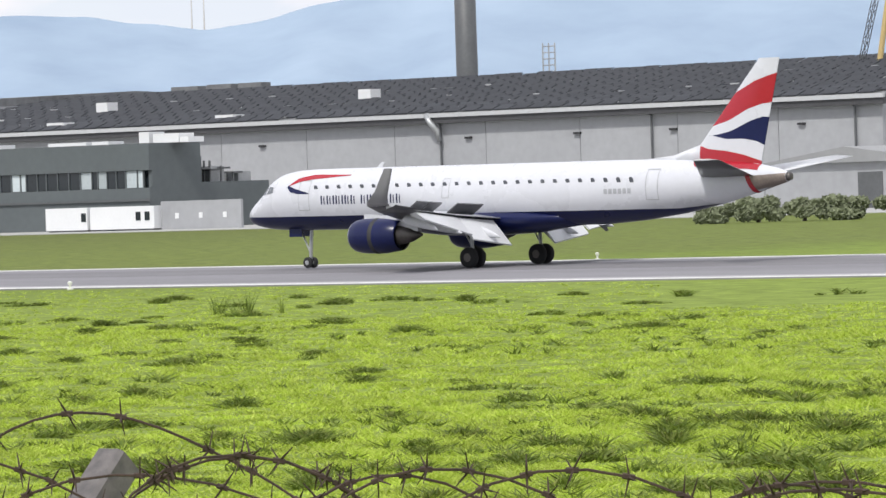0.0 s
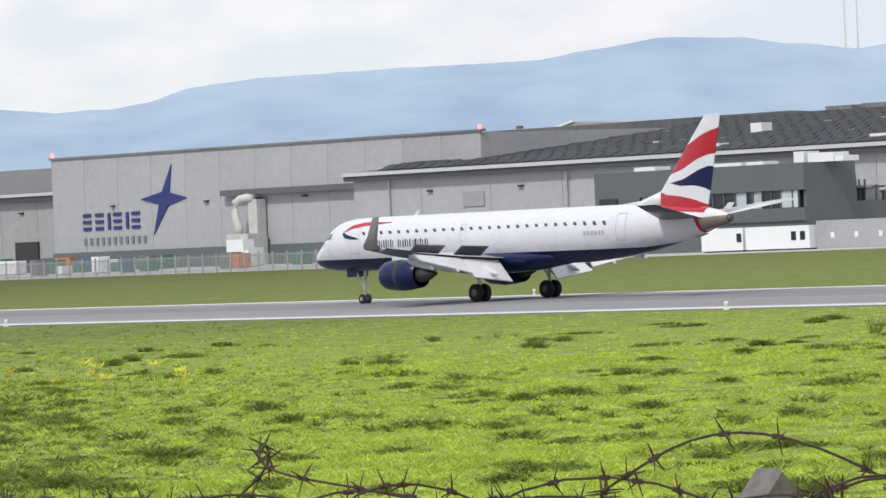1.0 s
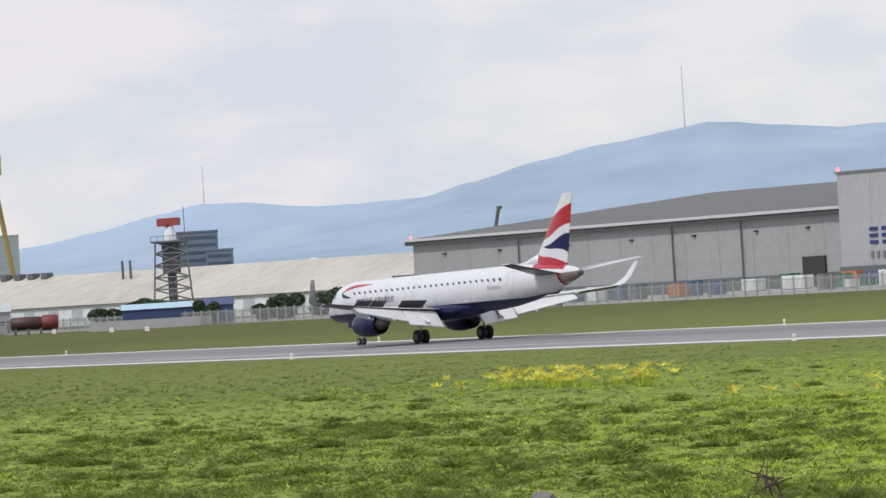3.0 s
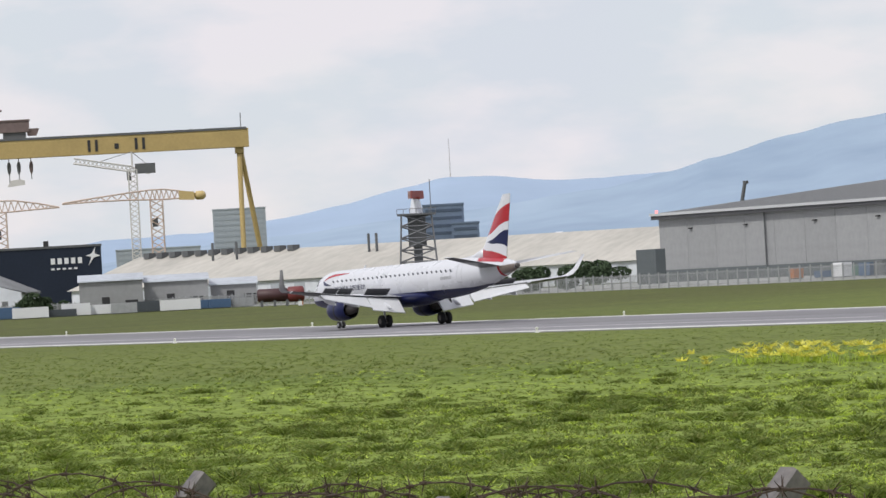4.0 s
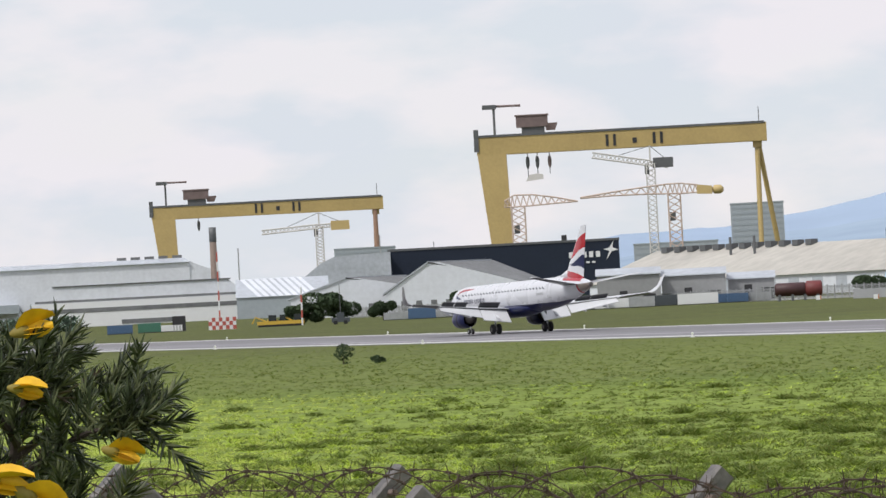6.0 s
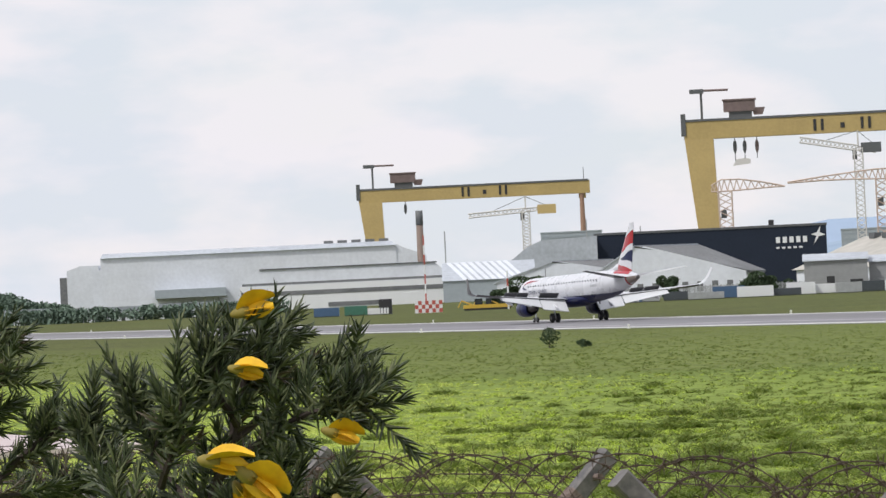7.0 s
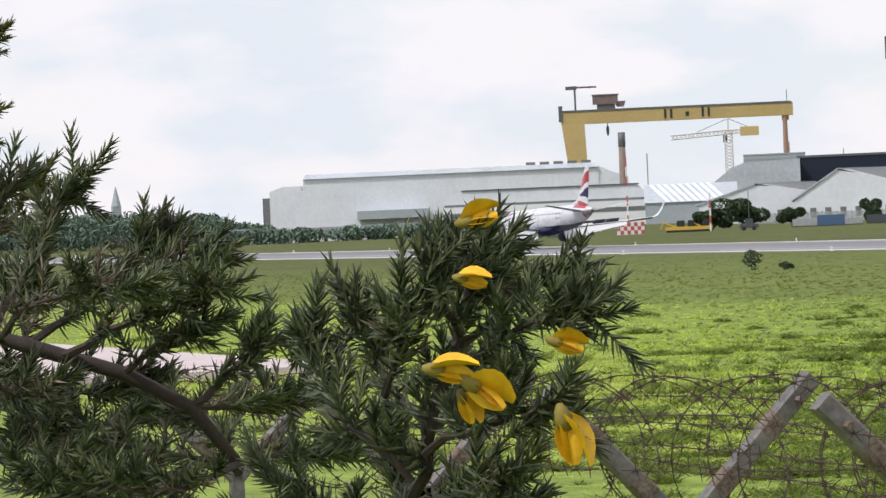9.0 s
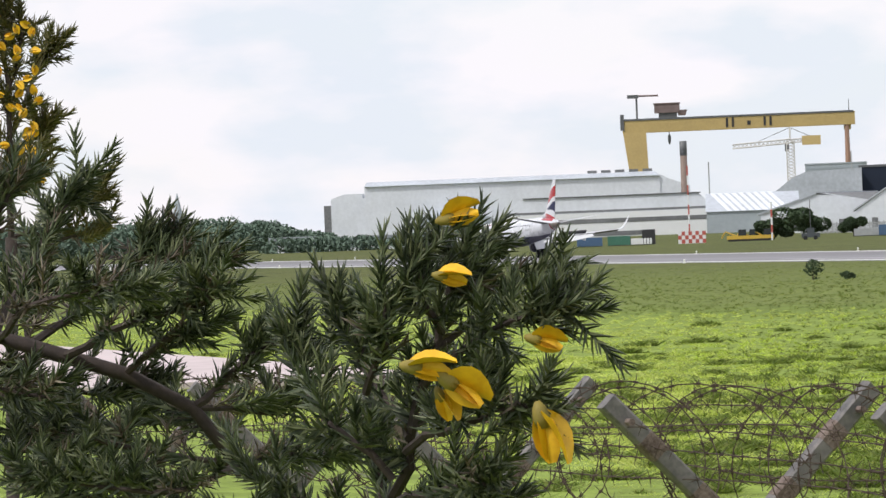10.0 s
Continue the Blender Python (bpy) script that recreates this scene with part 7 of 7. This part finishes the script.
def gorse(name, label, m, trunk, branches, leaf, thick, seed, dens, leafmat, deadfrac, flowers):
    rnd = random.Random(seed)
    g = empty(name, m, label, "gorse bush")
    part("main_stem", tube(bmesh.new(), [Vector(p) for p in trunk], thick, 8, thick * 0.6), M_STEM, g, "dark woody stem", True)
    for pts, weight in branches:
        pts = [Vector(p) for p in pts]
        wob = [pts[0]]
        for a, b in zip(pts, pts[1:]):
            for k in (1, 2, 3):
                wob.append(a.lerp(b, k / 3) + Vector((rnd.gauss(0, 1), rnd.gauss(0, 1), rnd.gauss(0, 1))) * leaf * (0.12 if k < 3 else 0))
        br = part("branch", tube(bmesh.new(), wob, leaf * 0.16 * weight, 6, leaf * 0.07), M_STEM, g)
        bm, dead = bmesh.new(), bmesh.new()
        length = sum((b - a).length for a, b in zip(wob, wob[1:]))
        n = max(4, int(length / leaf * dens))
        for i in range(n):
            u = 0.12 + 0.88 * (i + rnd.random()) / n
            p, d = along(wob, min(u, 1))
            side = Vector((rnd.gauss(0, 1), rnd.gauss(0, 0.8), rnd.gauss(0.35, 0.8))).normalized()
            v = (d * rnd.uniform(0.5, 1.1) + side * 0.9 + Vector((0, 0, 0.25))).normalized()
            ln = leaf * rnd.uniform(1.2, 2.5) * (0.75 + 0.25 * u)
            if rnd.random() < deadfrac * (1.3 - u):
                sprig(dead, p, v, ln * 0.8, leaf * 0.9, rnd, 12)
                tube(dead, [p, p + v * ln * 0.8], leaf * 0.05, 4, leaf * 0.02)
            else:
                sprig(bm, p, v, ln, leaf, rnd, 32)
                tube(bm, [p, p + v * ln], leaf * 0.06, 4, leaf * 0.03)
        p, d = along(wob, 1.0)
        for k in range(3):
            sprig(bm, p - d * leaf * (0.5 + k * 0.8), (d + Vector((rnd.gauss(0, 0.3), rnd.gauss(0, 0.3), rnd.gauss(0.1, 0.3)))).normalized(), leaf * 1.9, leaf, rnd, 34)
        tagged(part("foliage", bm, leafmat, br, "dense spiny shoots"), kind="stuff")
        if len(dead.verts):
            tagged(part("dead_foliage", dead, M_DEAD, br, "dry brown spines"), kind="stuff")
        else:
            dead.free()
    for (x, y, z), size, turn, droop in flowers:
        flower(g, Vector((x, y, z)), 0.85 * size, turn, droop)
    return g


def petal(bm, m, ln, w, curl):
    rows = []
    for i in range(6):
        u = i / 5
        h = w * math.sin(math.pi * (0.12 + 0.8 * u)) ** 0.8
        rows.append([bm.verts.new(m @ Vector((ln * u, h * v, curl * ln * u * u + 0.25 * h * v * v * 2))) for v in (-1, -0.5, 0, 0.5, 1)])
    for A, B in zip(rows, rows[1:]):
        for j in range(4):
            bm.faces.new((A[j], A[j + 1], B[j + 1], B[j]))


def flower(g, p, s, turn, droop):
    base = Matrix.Translation(p) @ Matrix.Rotation(radians(turn), 4, 'Y') @ Matrix.Rotation(radians(droop), 4, 'X')
    f = None
    for k, (ln, w, roll, lift, curl) in enumerate(((1.0, 0.42, 0, -28, -0.25), (0.9, 0.24, 75, 8, 0.1), (0.9, 0.24, -75, 8, 0.1), (0.8, 0.2, 180, 10, 0.25))):
        bm = bmesh.new()
        petal(bm, base @ Matrix.Rotation(radians(roll), 4, 'X') @ Matrix.Rotation(radians(lift), 4, 'Y'), ln * s, w * s, curl)
        ob = part("flower" if f is None else "petal", bm, M_PETAL, f or g, "bright yellow pea flower" if f is None else "", True)
        f = f or ob
    rings = []
    for u, r in ((-0.22, 0.05), (-0.1, 0.13), (0.1, 0.17), (0.28, 0.12)):
        rings.append([base @ Vector((u * s, r * s * math.cos(a), r * s * math.sin(a))) for a in [2 * math.pi * i / 8 for i in range(8)]])
    part("calyx", loft(bmesh.new(), rings), M_CALYX, f, "hairy olive calyx", True)


GORSE = Matrix.Translation((0, 0, EYE.z)) @ Matrix.Rotation(radians(73.2), 4, 'Z')
near_gorse = gorse("gorse_bush", "dark green spiny gorse branch with yellow flowers", GORSE,
    [(-0.30, 1.5, -1.75), (-0.16, 1.42, -0.9), (-0.05, 1.34, -0.3), (-0.012, 1.32, -0.095)],
    [([(-0.012, 1.32, -0.095), (-0.003, 1.3, -0.062), (0.006, 1.3, -0.036), (0.01, 1.3, -0.02), (0.012, 1.3, -0.012)], 1.5),
     ([(0.0, 1.3, -0.05), (0.018, 1.28, -0.036), (0.034, 1.27, -0.030), (0.046, 1.27, -0.031)], 1),
     ([(0.005, 1.3, -0.039), (0.022, 1.32, -0.027), (0.034, 1.33, -0.02), (0.044, 1.33, -0.021)], 1),
     ([(-0.005, 1.3, -0.069), (0.013, 1.27, -0.06), (0.027, 1.26, -0.056), (0.034, 1.26, -0.055)], 1),
     ([(-0.004, 1.3, -0.065), (-0.016, 1.33, -0.046), (-0.021, 1.34, -0.034), (-0.024, 1.34, -0.026)], 1),
     ([(0.007, 1.3, -0.034), (0.002, 1.28, -0.02), (0.0, 1.28, -0.013)], 1),
     ([(-0.009, 1.3, -0.077), (-0.027, 1.3, -0.06), (-0.035, 1.32, -0.046), (-0.038, 1.33, -0.03)], 1),
     ([(-0.01, 1.3, -0.085), (0.006, 1.27, -0.079), (0.018, 1.26, -0.077)], 1),
     ([(0.009, 1.3, -0.022), (0.017, 1.32, -0.013), (0.023, 1.33, -0.011)], 1),
     ([(-0.012, 1.32, -0.095), (-0.03, 1.31, -0.088), (-0.05, 1.31, -0.076)], 1),
     ([(-0.02, 1.33, -0.13), (-0.004, 1.31, -0.1), (0.008, 1.3, -0.088), (0.02, 1.3, -0.086)], 1),
     ([(-0.03, 1.33, -0.14), (-0.03, 1.32, -0.11), (-0.04, 1.31, -0.095), (-0.055, 1.3, -0.09)], 1),
     ([(-0.012, 1.33, -0.1), (-0.014, 1.35, -0.08), (-0.02, 1.36, -0.066)], 1),
     ([(-0.003, 1.3, -0.062), (0.008, 1.33, -0.055), (0.02, 1.35, -0.046)], 1),
     ([(-0.016, 1.3, -0.051), (-0.009, 1.28, -0.036), (-0.009, 1.28, -0.024)], 1)],
    0.0086, 0.0045, 41, 2.5, M_SPINE, 0.12,
    [((0.009, 1.28, -0.001), 0.0135, -10, -25), ((0.007, 1.27, -0.017), 0.011, 15, 20), ((0.033, 1.26, -0.036), 0.012, 20, -30), ((-0.002, 1.24, -0.042), 0.0155, 12, 10), ((0.008, 1.24, -0.046), 0.0165, 38, -40), ((0.0345, 1.25, -0.057), 0.019, 78, 15), ((0.006, 1.245, -0.05), 0.011, 70, 30)])
wide_gorse = gorse("gorse_bush", "dense dark green gorse with bare woody stems", GORSE,
    [(-0.45, 1.95, -1.75), (-0.34, 1.9, -0.8), (-0.26, 1.84, -0.2), (-0.211, 1.8, -0.03), (-0.17, 1.8, -0.044), (-0.131, 1.8, -0.057), (-0.104, 1.8, -0.072), (-0.086, 1.8, -0.096)],
    [([(-0.17, 1.8, -0.044), (-0.143, 1.83, -0.024), (-0.115, 1.84, -0.014), (-0.094, 1.84, -0.012)], 1.2),
     ([(-0.156, 1.8, -0.049), (-0.126, 1.77, -0.036), (-0.1, 1.77, -0.03), (-0.089, 1.76, -0.026)], 1.2),
     ([(-0.183, 1.8, -0.038), (-0.171, 1.83, -0.011), (-0.159, 1.84, 0.01), (-0.15, 1.85, 0.022)], 1.2),
     ([(-0.148, 1.8, -0.028), (-0.127, 1.85, -0.01), (-0.112, 1.86, -0.003)], 1),
     ([(-0.197, 1.8, -0.033), (-0.186, 1.8, -0.003), (-0.178, 1.8, 0.014), (-0.171, 1.8, 0.02)], 1.2),
     ([(-0.104, 1.8, -0.072), (-0.084, 1.8, -0.056), (-0.072, 1.8, -0.046), (-0.05, 1.82, -0.049)], 1.3),
     ([(-0.131, 1.8, -0.057), (-0.112, 1.77, -0.043), (-0.096, 1.77, -0.042)], 1),
     ([(-0.086, 1.8, -0.096), (-0.116, 1.8, -0.09), (-0.148, 1.8, -0.082), (-0.171, 1.8, -0.078)], 1),
     ([(-0.086, 1.8, -0.096), (-0.107, 1.75, -0.103), (-0.14, 1.75, -0.1), (-0.166, 1.74, -0.096)], 1),
     ([(-0.104, 1.8, -0.072), (-0.08, 1.83, -0.076), (-0.06, 1.84, -0.074)], 1),
     ([(-0.086, 1.8, -0.096), (-0.067, 1.84, -0.094), (-0.046, 1.85, -0.098)], 1),
     ([(-0.17, 1.8, -0.044), (-0.177, 1.82, -0.06), (-0.165, 1.83, -0.08)], 1),
     ([(-0.2, 1.84, -0.04), (-0.175, 1.86, -0.06), (-0.145, 1.87, -0.068), (-0.125, 1.87, -0.066)], 1),
     ([(-0.2, 1.86, -0.06), (-0.18, 1.88, -0.072), (-0.15, 1.89, -0.084), (-0.125, 1.9, -0.082)], 1),
     ([(-0.21, 1.8, -0.05), (-0.19, 1.78, -0.058), (-0.16, 1.77, -0.064)], 1),
     ([(-0.21, 1.8, -0.08), (-0.18, 1.78, -0.09), (-0.15, 1.77, -0.096), (-0.12, 1.77, -0.1)], 1),
     ([(-0.086, 1.8, -0.1), (-0.1, 1.84, -0.085), (-0.12, 1.86, -0.073)], 1),
     ([(-0.09, 1.8, -0.12), (-0.13, 1.82, -0.112), (-0.17, 1.83, -0.105)], 1),
     ([(-0.12, 1.82, -0.12), (-0.15, 1.86, -0.09), (-0.18, 1.88, -0.085)], 1),
     ([(-0.17, 1.82, -0.05), (-0.178, 1.84, -0.03), (-0.168, 1.85, -0.012)], 1),
     ([(-0.183, 1.8, -0.041), (-0.164, 1.75, -0.027), (-0.138, 1.74, -0.021), (-0.118, 1.74, -0.022)], 1)],
    0.0100, 0.0042, 43, 2.7, M_SPINE, 0.36, [])
tall_gorse = gorse("gorse_bush", "tall yellow-flowered gorse further along the path", GORSE,
    [(-0.42, 3.5, -1.76), (-0.39, 3.42, -0.8), (-0.36, 3.4, 0.008)],
    [([(-0.36, 3.4, 0.008), (-0.358, 3.4, 0.104), (-0.358, 3.4, 0.166), (-0.357, 3.4, 0.2)], 1.5),
     ([(-0.359, 3.4, 0.083), (-0.338, 3.45, 0.14), (-0.326, 3.45, 0.155)], 1),
     ([(-0.361, 3.4, 0.048), (-0.345, 3.5, 0.079), (-0.338, 3.5, 0.096)], 1),
     ([(-0.36, 3.4, 0.008), (-0.32, 3.4, 0.02), (-0.294, 3.4, 0.034), (-0.288, 3.4, 0.042)], 1),
     ([(-0.358, 3.4, 0.104), (-0.376, 3.4, 0.149)], 1),
     ([(-0.36, 3.4, 0.0), (-0.329, 3.4, 0.002), (-0.303, 3.4, 0.008), (-0.285, 3.4, 0.016)], 1),
     ([(-0.36, 3.4, 0.061), (-0.342, 3.3, 0.046), (-0.33, 3.3, 0.054)], 1),
     ([(-0.358, 3.4, 0.122), (-0.346, 3.4, 0.16), (-0.346, 3.4, 0.17)], 1)],
    0.0125, 0.008, 47, 2.4, M_SPINE2, 0.15,
    [((-0.348 + 0.016 * math.sin(i * 2.1), 3.36 + 0.02 * math.cos(i * 1.7), 0.045 + 0.0105 * (i % 13) + 0.003 * math.sin(i * 5)), 0.009, 37 * i % 360, 50 * i % 180 - 90) for i in range(46)])
# ---- what moves: the airliner rolls out, the gorse sways in the wind ----
def motions():
    rows = [(0.0, -162.5), (0.5, -187.7), (1.0, -212.4), (1.7, -246.5), (2.5, -284.7), (3.8, -344.9), (4.5, -376.8), (5.5, -421.8), (6.2, -452.4), (7.5, -507.5), (8.5, -549.5), (9.0, -570.2), (9.5, -590.2), (10.0, -610.0)]
    # it settles on its nose wheel under braking, turning about the main wheels; the nose strut gives way
    dip = {0.0: -0.3, 0.5: -0.15, 1.0: 0.1, 1.7: 0.7, 2.5: 1.15}
    walk(plane, [(t, pose(x + 18.1, 185, 0.058, 0, -dip.get(t, 1.2), 0) @ Matrix.Translation((-18.1, 0, 0))) for t, x in rows])
    walk(nose_gear, [(t, Matrix.Translation((0, 0, 13.83 * math.tan(radians(max(0, dip.get(t, 1.2))))))) for t, x in rows])
    home = Vector(radar_antenna.location)
    walk(radar_antenna, [(0.3 * i if i < 34 else 10.0, Matrix.Translation(home) @ Matrix.Rotation(radians(180 + 115 * ((0.3 * i if i < 34 else 10.0) - 4.98)), 4, 'Z')) for i in range(35)])
    sway = [(0, 0, 0), (5.5, -0.004, -0.003), (6.2, -0.006, -0.0035), (7.5, 0.0013, -0.003), (8.5, 0.0027, -0.005), (9.0, 0.0048, 0), (9.5, 0, 0), (10.0, -0.0185, 0.004)]
    walk(near_gorse, [(t, GORSE @ Matrix.Translation((u, 0, w))) for t, u, w in sway])
    sway = [(0, 0, 0), (7.5, 0.0053, -0.003), (8.5, 0.0049, -0.003), (9.0, 0.009, 0), (9.5, 0, 0), (10.0, -0.0153, 0.0035)]
    walk(wide_gorse, [(t, GORSE @ Matrix.Translation((u, 0, w))) for t, u, w in sway])


motions()
